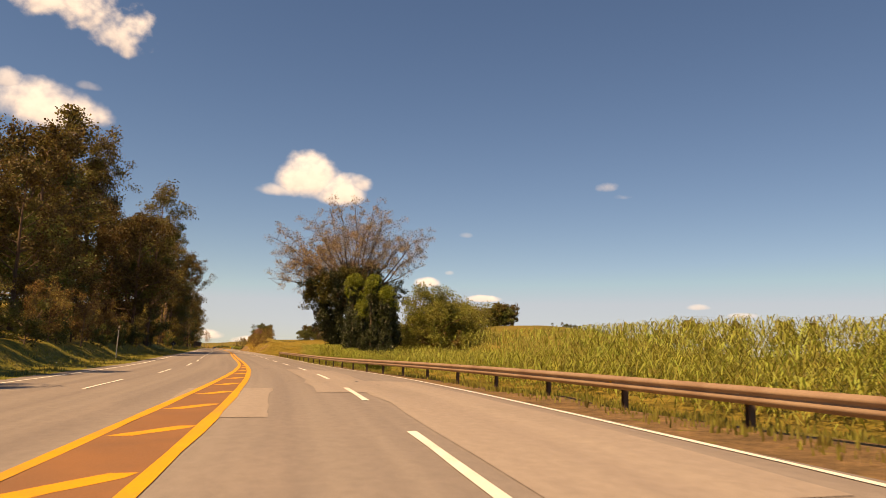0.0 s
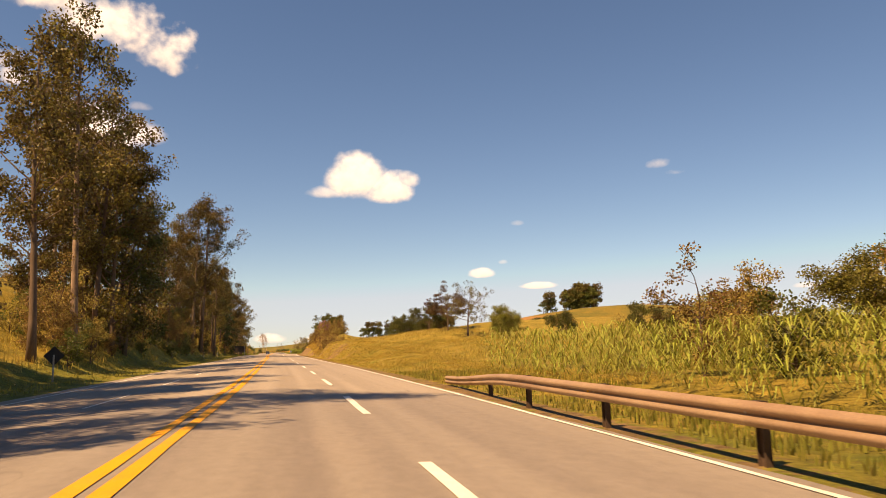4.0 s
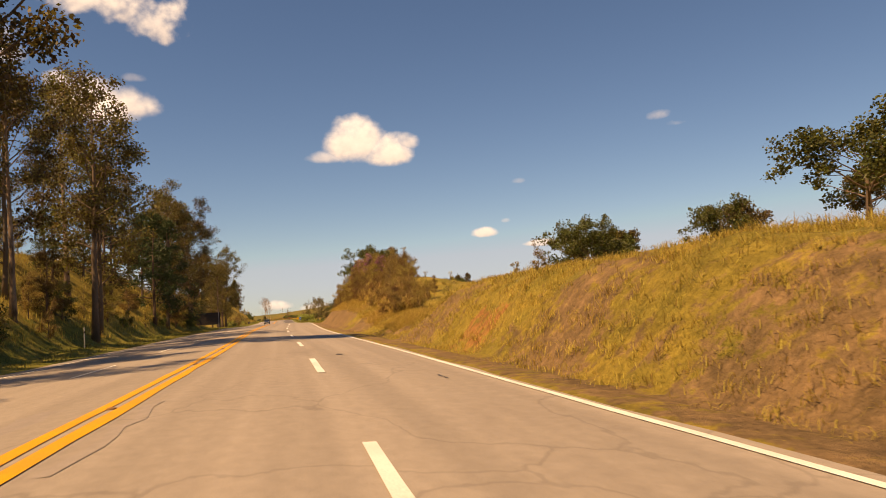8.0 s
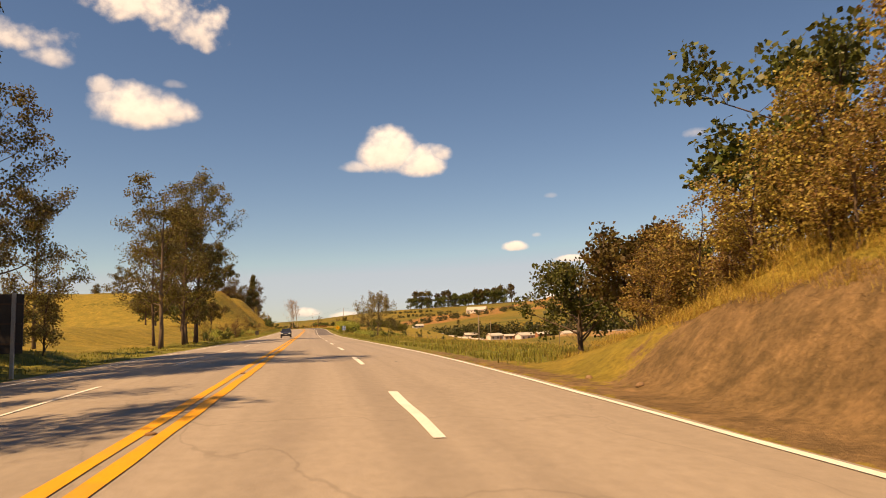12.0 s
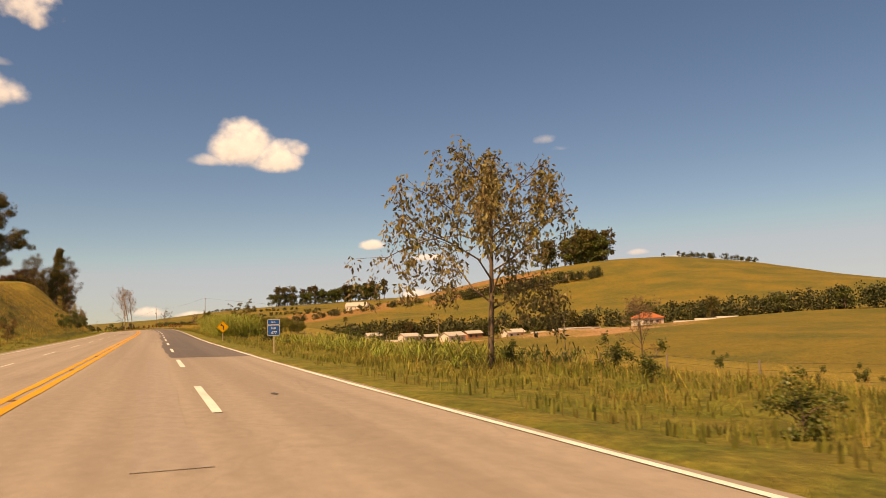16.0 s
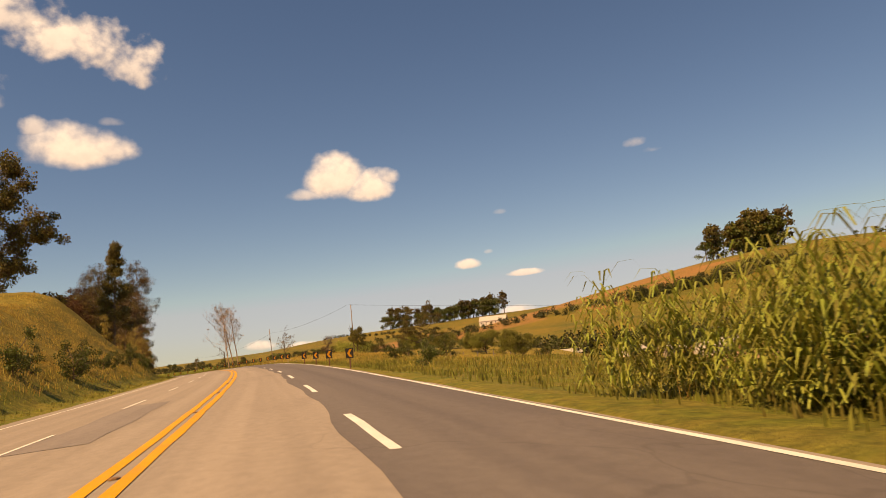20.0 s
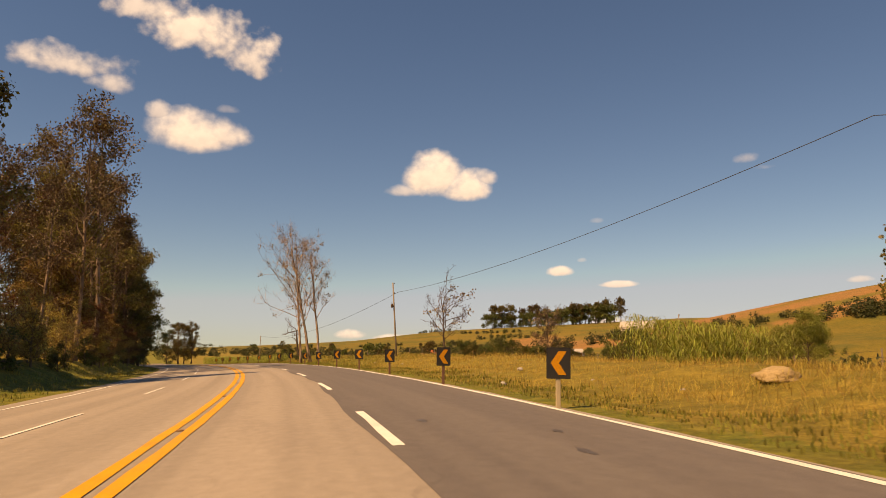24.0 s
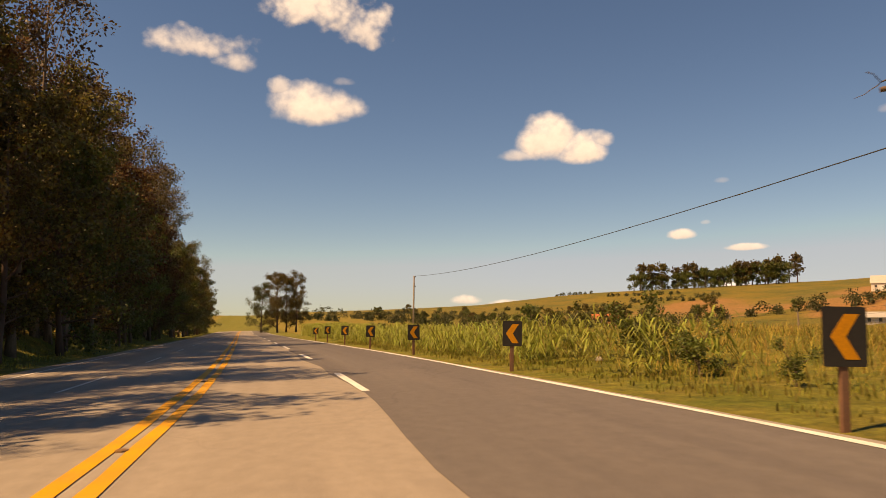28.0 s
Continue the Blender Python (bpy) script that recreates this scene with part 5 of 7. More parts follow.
def gnarled_tree():
    """A dead tree whose trunk sways and whose limbs kink at every joint."""
    rng = np.random.default_rng(205)
    wood = Acc()
    u = np.linspace(0, 1, 10)
    trunk = np.column_stack([0.16 * np.sin(u * 5.4) - 0.1 * u, 0.10 * np.sin(u * 4.1 + 1), -0.5 + 4.8 * u])
    wood.tube(trunk, np.linspace(0.17, 0.085, 10), 8)

    def limb(p, d, length, r, depth):
        n = 5
        pts = [np.array(p)]
        for _ in range(n):
            d = unit(d + rng.normal(0, 0.5, 3) * np.array([1, 0.8, 0.8]) + np.array([0, 0, 0.12]))
            pts.append(pts[-1] + d * length / n * rng.uniform(0.7, 1.3))
        wood.tube(pts, np.linspace(r, r * 0.45, n + 1), 6 if depth == 0 else 4, False)
        if depth < 3:
            for k in (2, 3, 4, 5):
                if rng.random() < (0.9 if depth < 2 else 0.6):
                    limb(pts[k], unit(d + rng.normal(0, 0.75, 3) + np.array([0, 0, 0.25])), length * rng.uniform(0.4, 0.62), r * (0.6 - 0.05 * k), depth + 1)

    for k, (z, az, el, length, r) in enumerate(((6, 200, 30, 1.3, 0.05), (7, 20, 20, 1.1, 0.05), (9, 170, 38, 2.2, 0.075), (9, 120, 62, 2.0, 0.07), (9, 10, 45, 1.7, 0.065), (8, 185, 8, 1.5, 0.055))):
        a_, e_ = radians(az), radians(el)
        limb(trunk[z], np.array([math.cos(a_) * math.cos(e_), math.sin(a_) * math.cos(e_), math.sin(e_)]), length, r, 0)
    t = thing("gnarled_tree", "small gnarled dead tree with twisted grey limbs", "tree", group="bare trees by the bend")
    part("trunk", wood.mesh("trunk", BARK, True), t)
    set_at(t, 745.8, 12.2, 25, 1.12)


BARE = "tall nearly leafless tree with pale peeling trunk on the verge"
bare_tree("bare_tree", BARE, 91, 15.0, 0.3, 4.8, 22, 54, 6, 0.17, 729.5, 9.9, 60, lean=-3.0, wobble=0.035)
bare_tree("bare_tree", BARE, 92, 15.6, 0.36, 4.2, 18, 56, 6, 0.17, 721.2, 9.8, 30, lean=-11.0, wobble=0.045, turn=15)
bare_tree("bare_tree", BARE, 93, 14.4, 0.34, 4.0, 17, 54, 6, 0.16, 721.6, 10.9, 20, lean=3.0, wobble=0.045, turn=150)
gnarled_tree()
bare_tree("thin_bare_tree", "slender leafless tree with open spreading twigs", 95, 4.7, 0.38, 2.7, 17, 34, 6, 0.08, 686.4, 15.5, 14, bark=BARK, shape="vase")
bare_tree("thin_bare_tree", "bushy leafless tree with fine brown twigs", 96, 4.3, 0.3, 1.9, 22, 40, 6, 0.09, 691, 26.7, 30, bark=BARK, shape="vase")
bare_tree("thin_bare_tree", "bushy leafless tree with fine brown twigs", 97, 9.5, 0.15, 4.4, 22, 45, 6, 0.16, 523, 84, 200, bark=BARK, shape="round")
bare_tree("thin_bare_tree", "dry bare sapling on the grassy slope", 98, 4.2, 0.3, 1.8, 10, 40, 5, 0.08, 143, -13.3, 20, bark=BARK, shape="vase")
bare_tree("thin_bare_tree", "airy half-bare flat-topped tree on the bank top", 101, 5.4, 0.42, 4.4, 18, 20, 6, 0.14, 211, 30.2, 150, bark=BARK, leaf=LEAF_EUC, shape="vase")
bare_tree("thin_bare_tree", "small leafless tree beside the board", 100, 4.0, 0.3, 1.6, 10, 40, 5, 0.07, 346, -14.8, 10, bark=BARK, shape="vase")


# ---- drooping tree by the verge
def drooping_tree():
    wood, ends, rng = skeleton(110, 7.4, 0.3, 3.6, 18, 24, 5, 0.11, shape="round", lean=0.05)
    t = thing("drooping_tree", "slender tree with drooping olive foliage in tall grass", "tree")
    part("trunk", wood.mesh("trunk", BARK, True), t)
    hang = np.concatenate([ends + np.array([0, 0, -k * 0.28]) + rng.normal(0, 0.12, ends.shape) for k in range(6)])
    part("crown", leaf_mesh("crown", hang, 11, 0.28, 0.2, LEAF_WILLOW, rng, 1.0, 1.6, 0.22), t)
    set_at(t, 441, 14, 0)


drooping_tree()
tree_by_pole = copy_thing(dome[1], place(651.5, 22.8, 0, 30))
tree_by_pole.scale = (0.45, 0.45, 0.68)


def spreading_tree():
    wood, ends, rng = skeleton(140, 6.6, 0.34, 6.6, 15, 8, 5, 0.24, shape="vase", wobble=0.09, thin=1.5)
    t = thing("spreading_tree", "gnarled meadow tree with wide crooked limbs and clumped leaves", "tree")
    part("trunk", wood.mesh("trunk", BARK, True), t)
    part("crown", leaf_mesh("crown", ends[ends[:, 2] > 3.6], 75, 0.62, 0.2, LEAF_EUC, rng, 0.45), t)
    set_at(t, 645.5, 33, 25, 0.86)


spreading_tree()

# ---- flowering shrubs
for k, (s, d, sc) in enumerate(((309, 14.2, 1.12), (313, 14.6, 1.08), (303.5, 14.6, 1.05), (297, 15.2, 0.75), (318, 14.0, 1.0))):
    wood, ends, rng = skeleton(120 + k, 3.4, 0.05, 1.5, 13, 48, 3, 0.05, shape="vase")
    t = thing("flowering_shrub", "tall shrub tipped with pink blossom on the cut", "shrub", group="flowering shrubs")
    part("trunk", wood.mesh("trunk", BARK, True), t)
    part("crown", leaf_mesh("crown", ends, 50, 0.5, 0.14, LEAF_SHRUB, rng), t)
    top = ends[ends[:, 2] > 2.2]
    part("blossom", leaf_mesh("blossom", top, 26, 0.42, 0.14, FLOWER, rng), t, "loose pink-purple blossom")
    set_at(t, s, d, 37 * k, sc)


# ---- far trees
def far_wood(spots, group, seed, lo=0.8, hi=1.2):
    r = random.Random(seed)
    pts = []
    for x, y, sc in spots:
        s, d = station(x, y)
        pts.append((s, d, sc * r.uniform(lo, hi)))
    plant(far_tree, pts, group, seed)


def line_of(r, x0, y0, x1, y1, n, wide, sc):
    return [(x0 + (x1 - x0) * (k + r.random()) / n + r.uniform(-wide, wide), y0 + (y1 - y0) * (k + r.random()) / n + r.uniform(-wide, wide), sc) for k in range(n)]


def tree_belt(name, label, spots, seed, height=4.5, leaf=None):
    """A far belt of trees that stand too close to tell apart."""
    rng = np.random.default_rng(seed)
    cl = []
    for x, y, sc in spots:
        s, d = station(x, y)
        h = height * sc * rng.uniform(0.5, 1.25)
        w = h * rng.uniform(0.45, 0.8)
        k = 12
        u = rng.random(k)
        rr = w * np.sqrt(rng.random(k)) * np.sin(np.pi * (0.25 + 0.65 * u))
        a = rng.uniform(0, 6.283, k)
        cl.append(np.column_stack([x + rr * np.cos(a), y + rr * np.sin(a), float(ground_z(s, d)) + h * (0.1 + 0.85 * u)]))
    me = leaf_mesh(name, np.concatenate(cl), 16, 0.27 * height, 0.13 * height, leaf or LEAF_BELT, rng, 0.8)
    return tagged(new(name, me), label, "tree belt", kind="stuff")


LEAF_BELT = surface("leaf_far_belt", (0.05, 0.06, 0.018), (0.085, 0.08, 0.025), 0.05, 1.5, 0.6, 0.0, per_island=0.4, translucent=0.2)
r7 = random.Random(77)
tree_belt("tree_belt", "dark belt of trees along the valley stream", line_of(r7, -150, 755, 40, 706, 120, 7, 1.0) + line_of(r7, 20, 706, 230, 600, 130, 9, 1.15), 1, 8.0)
tree_belt("tree_belt", "dark hedge of trees across the hillside", line_of(r7, *[float(v) for v in plan(922, 312)], *[float(v) for v in plan(884, 414)], 110, 9, 1.0), 2, 7.0)
tree_belt("tree_belt", "dark belt of trees across the valley floor", line_of(r7, -330, 1040, -60, 990, 90, 12, 0.9) + line_of(r7, -430, 1090, -300, 1010, 50, 10, 0.9), 3, 5.5)
tree_belt("tree_belt", "dark bushes along the brow of the hill", line_of(r7, 196, 1128, 262, 1100, 36, 4, 1.0), 5, 5.0)
lines = []
for k in range(26):
    az, dist = radians(r7.uniform(2, 36)), r7.uniform(430, 1000)
    x, y = -215 - math.sin(az) * dist, 660 + math.cos(az) * dist
    b, ln = r7.uniform(-0.5, 0.5), r7.uniform(20, 90)
    lines += line_of(r7, x, y, x + ln * math.cos(b), y + ln * math.sin(b), int(ln / 5), 3, r7.uniform(0.5, 1.0))
tree_belt("tree_belt", "scattered hedges and bushes on the far slopes", lines, 4, 6.0)
far_wood(line_of(r7, -200, 800, -120, 770, 12, 12, 0.7) + line_of(r7, -140, 748, 200, 615, 16, 5, 0.85), "trees along the valley", 21)
far_wood(line_of(r7, 74, 1152, 118, 1160, 30, 7, 2.7) + line_of(r7, 36, 1118, 58, 1132, 5, 5, 2.1), "grove on the hilltop", 22)
far_wood(line_of(r7, 185, 1150, 240, 1150, 9, 6, 0.55), "hilltop bushes", 24)
far_wood(line_of(r7, -312, 1600, -200, 1630, 26, 6, 2.3) + line_of(r7, -205, 1628, -130, 1646, 18, 6, 2.9), "row of gums on the far ridge", 25)
far_wood(line_of(r7, -420, 1080, -220, 1000, 18, 22, 0.8) + line_of(r7, -200, 870, -120, 860, 3, 16, 0.5) + line_of(r7, -520, 1300, -300, 1250, 14, 30, 0.8)
         + [(-310, 1010, 1.3), (-256, 925, 0.6), (-270, 990, 1.0), (-335, 1120, 1.2)], "scattered trees across the valley", 26)
far_wood(line_of(r7, 70, 425, 150, 340, 14, 7, 1.4) + line_of(r7, 120, 330, 190, 170, 20, 12, 1.2), "trees beyond the cane field", 27)


# ------------------------------------------------------------------ grasses
def blades(name, label, s, d, height, count, mat, seed, width=0.03, spread=0.16, lean=0.35, cat="grass"):
    """Tufts of bent blades on the ground at the given stations."""
    rng = np.random.default_rng(seed)
    x, y = plan(s, d)
    base = np.stack([x, y, ground_z(s, d) - 0.03], 1)
    n = len(base)
    b = np.repeat(base, count, axis=0)
    h = np.repeat(np.broadcast_to(height, (n,)), count)[:, None] * rng.uniform(0.55, 1.15, (n * count, 1))
    b = b + np.column_stack([rng.normal(0, spread, (n * count, 2)), np.zeros(n * count)])
    a = rng.uniform(0, 6.283, n * count)
    out = np.column_stack([np.cos(a), np.sin(a), np.zeros(n * count)])
    side = np.column_stack([-np.sin(a), np.cos(a), np.zeros(n * count)]) * width * (0.6 + h)
    bend = rng.uniform(0.1, 1.0, (n * count, 1)) * lean
    mid = b + out * h * bend * 0.3 + np.array([0, 0, 0.6]) * h
    tip = b + out * h * bend + np.array([0, 0, 1.0]) * h * (1 - 0.25 * bend)
    v = np.stack([b - side, b + side, mid + side * 0.7, tip, mid - side * 0.7], 1).reshape(-1, 3)
    k = np.arange(n * count)[:, None] * 5
    me = bpy.data.meshes.new(name)
    quads = k + np.array([[0, 1, 2, 4]])
    tris = (k + np.array([[4, 2, 3]]))
    nv = len(v)
    me.vertices.add(nv)
    me.vertices.foreach_set("co", v.astype(np.float32).ravel())
    loops = np.concatenate([quads.ravel(), tris.ravel()]).astype(np.int32)
    me.loops.add(len(loops))
    me.loops.foreach_set("vertex_index", loops)
    nq, ntr = len(quads), len(tris)
    me.polygons.add(nq + ntr)
    start = np.concatenate([np.arange(nq) * 4, nq * 4 + np.arange(ntr) * 3]).astype(np.int32)
    me.polygons.foreach_set("loop_start", start)
    me.polygons.foreach_set("loop_total", np.concatenate([np.full(nq, 4), np.full(ntr, 3)]).astype(np.int32))
    me.materials.append(mat)
    me.update(calc_edges=True)
    return tagged(new(name, me), label, cat, kind="stuff")


def scatter(seed, n, s0, s1, d0, d1, power=1.0, clump=None):
    rng = np.random.default_rng(seed)
    s = rng.uniform(s0, s1, n)
    d = d0 + (d1 - d0) * rng.random(n) ** power
    if clump is not None:
        x, y = plan(s, d)
        keep = wave(x, y, clump) + 0.5 * wave(x + 11, y, clump * 2.3) > rng.uniform(-0.9, 0.5, n)
        s, d = s[keep], d[keep]
    return s, d


def tall(seed, s, d, lo, hi):
    """Heights that rise and fall in drifts."""
    x, y = plan(s, d)
    w = 0.5 + 0.35 * wave(x, y, 0.33) + 0.25 * wave(x + 9, y - 4, 0.8)
    return lo + (hi - lo) * np.clip(w + np.random.default_rng(seed + 500).normal(0, 0.18, len(x)), 0, 1.2)


s, d = scatter(1, 7000, 5, 150, 8.6, 14)
blades("rail_side_grass", "ankle-high green and straw grass below the rail", s, d, 0.22, 4, BLADE_GREEN, 1)
s, d = scatter(2, 15000, 130, 268, 8.4, 17, 0.85, 0.6)
blades("bank_grass", "short dry straw grass on the cut bank", s, d, 0.19, 8, BLADE_DRY, 2, 0.012, 0.26, 2.2)
s, d = scatter(3, 6500, 252, 336, 10.4, 14.0)
blades("bank_top_grass", "long straw-yellow grass hanging over the cut", s, d, tall(3, s, d, 0.2, 0.5), 13, BLADE_GOLD, 3, 0.007, 0.25, 2.4)
s, d = scatter(4, 12000, 335, 620, 8.3, 22, 0.8)
blades("verge_grass", "green verge grass with seed heads", s, d, 0.3, 4, BLADE_GREEN, 4)
s, d = scatter(5, 17000, 345, 600, 10.5, 34, 0.9)
blades("tall_verge_grass", "tall rank green grass on the falling slope", s, d, tall(5, s, d, 0.14, 0.5), 8, BLADE_GREEN, 5, 0.011, 0.5, 2.6)
s, d = scatter(15, 9000, 345, 600, 11, 40, 0.9)
blades("seeding_grass", "straw-coloured seeding grass among the green", s, d, tall(15, s, d, 0.25, 0.8), 4, BLADE_GOLD, 15, 0.008, 0.4, 1.8)
s, d = scatter(12, 7000, 692, 830, 9.6, 30, 0.8)
blades("meadow_grass", "rank green grass beside the bend", s, d, tall(12, s, d, 0.2, 0.65), 6, BLADE_GREEN, 12, 0.013, 0.4, 1.9)
s, d = scatter(16, 8000, 696, 800, 9.6, 34, 0.8)
blades("meadow_grass", "straw-yellow grass beside the bend", s, d, tall(16, s, d, 0.2, 0.7), 5, BLADE_GOLD, 16, 0.009, 0.4, 1.8)
s, d = scatter(14, 9000, 135, 212, 8.8, 26, 0.9, 0.25)
blades("bank_green_grass", "olive green grass among the straw on the bank", s, d, 0.22, 6, BLADE_GREEN, 14, 0.013, 0.28, 2.0)
s, d = scatter(13, 3200, 150, 262, 8.8, 16, 0.85)
blades("grass_tufts", "rough dry tussocks on the cut bank", s, d, 0.3, 12, BLADE_DRY, 13, 0.010, 0.12, 2.2)
s, d = scatter(6, 15000, 590, 700, 10, 36, 0.8)
blades("meadow_grass", "knee-high dry yellow meadow grass", s, d, tall(6, s, d, 0.12, 0.5), 8, BLADE_GOLD, 6, 0.008, 0.5, 2.2)
s, d = scatter(7, 6000, 560, 800, 8.2, 11)
blades("mown_verge", "short mown yellow-green verge", s, d, 0.14, 4, BLADE_GREEN, 7)
s, d = scatter(8, 9000, 15, 860, -13, -8.6)
blades("left_verge_grass", "short green verge under the trees", s, d, 0.2, 4, BLADE_GREEN, 8)
s, d = scatter(9, 7000, 140, 345, -27, -12, 1.0, 0.5)
blades("slope_grass", "long dry grass on the wooded slope", s, d, 0.55, 5, BLADE_DRY, 9, 0.018, 0.3, 0.8)
s, d = scatter(10, 17000, 470, 640, -30, -11, 1.0, 0.5)
blades("knoll_grass", "dry rough grass on the knoll", s, d, 0.4, 6, BLADE_GOLD, 10, 0.016, 0.3, 1.0)
s, d = scatter(11, 5000, 160, 265, 14, 34, 0.8)
blades("hilltop_grass", "long yellow grass along the top of the bank", s, d, 0.5, 8, BLADE_DRY, 11, 0.010, 0.3, 1.5)


def cane(name, label, spots, seed, h0=2.0, h1=3.2, mat=None):
    """Thick stand of tall broad-bladed cane grass."""
    rng = np.random.default_rng(seed)
    s, d = spots
    x, y = plan(s, d)
    n = len(s)
    H = rng.uniform(h0, h1, n)
    base = np.stack([x, y, ground_z(s, d) - 0.05], 1)
    k = 9
    b = np.repeat(base, k, axis=0)
    hh = np.repeat(H, k)
    u = np.tile(np.linspace(0.1, 0.98, k), n)
    a = rng.uniform(0, 6.283, n * k)
    out = np.column_stack([np.cos(a), np.sin(a), np.zeros(n * k)])
    side = np.column_stack([-np.sin(a), np.cos(a), np.zeros(n * k)]) * 0.026
    L = rng.uniform(0.5, 1.0, n * k)[:, None]
    p0 = b + np.column_stack([rng.normal(0, 0.05, (n * k, 2)), u * hh])
    p1 = p0 + out * L * 0.35 + np.array([0, 0, 0.42]) * L
    p2 = p1 + out * L * 0.35 + np.array([0, 0, 0.02]) * L
    p3 = p2 + out * L * 0.25 - np.array([0, 0, 0.3]) * L
    v = np.stack([p0 - side * 0.6, p0 + side * 0.6, p1 + side, p1 - side, p2 + side * 0.9, p2 - side * 0.9, p3 + side * 0.15, p3 - side * 0.15], 1).reshape(-1, 3)
    q = np.arange(n * k)[:, None] * 8
    f = np.concatenate([q + np.array([[0, 1, 2, 3]]), q + np.array([[3, 2, 4, 5]]), q + np.array([[5, 4, 6, 7]])])
    return tagged(new(name, fast_mesh(name, v, f, mat or LEAF_CANE)), label, "cane grass", kind="stuff")


CANE = "tall thick stand of green and straw cane grass"
cane("cane_grass", CANE, scatter(21, 2600, -10, 150, 13.5, 24, 0.9), 21, 1.2, 2.2)
cane("cane_grass", CANE, scatter(28, 1900, 66, 99, 11.2, 13.6), 28, 1.2, 2.4)
cane("cane_grass", CANE, scatter(22, 1500, 5, 52, 15, 30, 0.9), 22, 2.2, 3.3)
cane("cane_grass", CANE, scatter(23, 3000, 511.5, 541.5, 9.5, 15.5, 1.0, 0.5), 23, 1.2, 2.9)
cane("cane_grass", CANE, scatter(24, 350, 664, 674, 23, 29), 24, 2.2, 3.0)
cane("cane_grass", CANE, scatter(25, 130, 247, 254, 13.5, 16.5), 25, 0.3, 0.6, LEAF_STRAW)
cane("cane_grass", "soft tall straw-yellow grass on the cut", scatter(29, 520, 266, 292, 11.6, 16, 1.0, 0.5), 29, 0.6, 1.3, LEAF_STRAW)
cane("cane_grass", CANE, scatter(26, 450, 440, 480, 12, 19, 1.0, 0.3), 26, 0.35, 0.75)
cane("cane_grass", "clumps of cane grass beside the bend markers", scatter(30, 420, 752, 782, 8.9, 12.5, 1.0, 0.55), 30, 0.5, 1.15)
cane("cane_grass", CANE, scatter(31, 1300, 780, 850, 9.2, 15), 31, 0.9, 1.8)
cane("cane_grass", CANE, scatter(27, 500, 425, 500, -17, -11.5, 1.0, 0.3), 27, 0.7, 1.3)

# ------------------------------------------------------------------ road furniture
RAIL = surface("rail_weathered_steel", (0.43, 0.30, 0.195), (0.34, 0.22, 0.14), 1.2, 30, 0.55, 0.3, 0.004, metal=0.35, third=(0.20, 0.10, 0.06), third_scale=0.5, third_amt=0.6)
POST_STEEL = surface("post_dark_steel", (0.13, 0.085, 0.06), (0.09, 0.06, 0.045), 3, 40, 0.7, 0.3, 0.004, metal=0.3)
GALV = surface("galvanised_post", (0.48, 0.46, 0.42), (0.38, 0.36, 0.33), 4, 50, 0.5, 0.2, 0.003, metal=0.5)
WOODPOST = surface("sign_post_timber", (0.50, 0.40, 0.25), (0.38, 0.29, 0.18), 3, 30, 0.85, 0.4, 0.005, stretch=(1, 1, 0.1))
RUSTPOST = surface("rusty_post", (0.20, 0.10, 0.06), (0.14, 0.075, 0.05), 4, 40, 0.8, 0.3, 0.004)
BLUE = surface("sign_blue", (0.015, 0.10, 0.36), (0.012, 0.085, 0.31), 2, 30, 0.45, 0.05, 0.002)
SIGN_WHITE = surface("sign_white", (0.80, 0.80, 0.78), (0.74, 0.74, 0.71), 3, 30, 0.5, 0.05, 0.002)
SIGN_YELLOW = surface("sign_yellow", (0.72, 0.36, 0.01), (0.64, 0.31, 0.01), 3, 30, 0.5, 0.05, 0.002)
SIGN_ORANGE = surface("chevron_amber", (0.66, 0.27, 0.015), (0.58, 0.23, 0.015), 3, 30, 0.5, 0.05, 0.002)
SIGN_BLACK = surface("sign_black", (0.022, 0.02, 0.018), (0.035, 0.03, 0.026), 3, 30, 0.6, 0.1, 0.002)
SIGN_BACK = surface("sign_back_dull", (0.075, 0.06, 0.05), (0.05, 0.042, 0.036), 2, 25, 0.7, 0.1, 0.002)
POLE_WOOD = surface("utility_pole_timber", (0.27, 0.21, 0.155), (0.18, 0.14, 0.105), 1.5, 25, 0.9, 0.5, 0.01, stretch=(1, 1, 0.12))
CERAMIC = surface("insulator_brown", (0.10, 0.06, 0.04), (0.14, 0.08, 0.05), 6, 40, 0.3, 0.0)
WIRE = surface("cable_dark", (0.04, 0.04, 0.04), (0.06, 0.055, 0.05), 4, 20, 0.6, 0.0)
WALL_WHITE = surface("whitewashed_wall", (0.72, 0.66, 0.57), (0.62, 0.55, 0.46), 0.5, 8, 0.9, 0.3, 0.01, third=(0.45, 0.33, 0.22), third_scale=0.2, third_amt=0.5)
WALL_GREY = surface("unpainted_block_wall", (0.42, 0.36, 0.30), (0.33, 0.28, 0.23), 0.6, 8, 0.9, 0.4, 0.01)
TILE_RED = surface("roof_tile_red", (0.48, 0.14, 0.05), (0.38, 0.12, 0.05), 1.0, 9, 0.8, 0.4, 0.02, stretch=(1, 4, 1))
TILE_PALE = surface("roof_fibre_cement", (0.50, 0.45, 0.38), (0.40, 0.36, 0.31), 0.8, 9, 0.85, 0.4, 0.02, stretch=(1, 4, 1))
BRICK = surface("raw_clay_brick", (0.42, 0.19, 0.09), (0.34, 0.16, 0.08), 2.0, 12, 0.9, 0.4, 0.01)
DARK_OPENING = surface("shaded_window", (0.03, 0.028, 0.026), (0.045, 0.04, 0.036), 2, 10, 0.3, 0.0, spec=0.5)
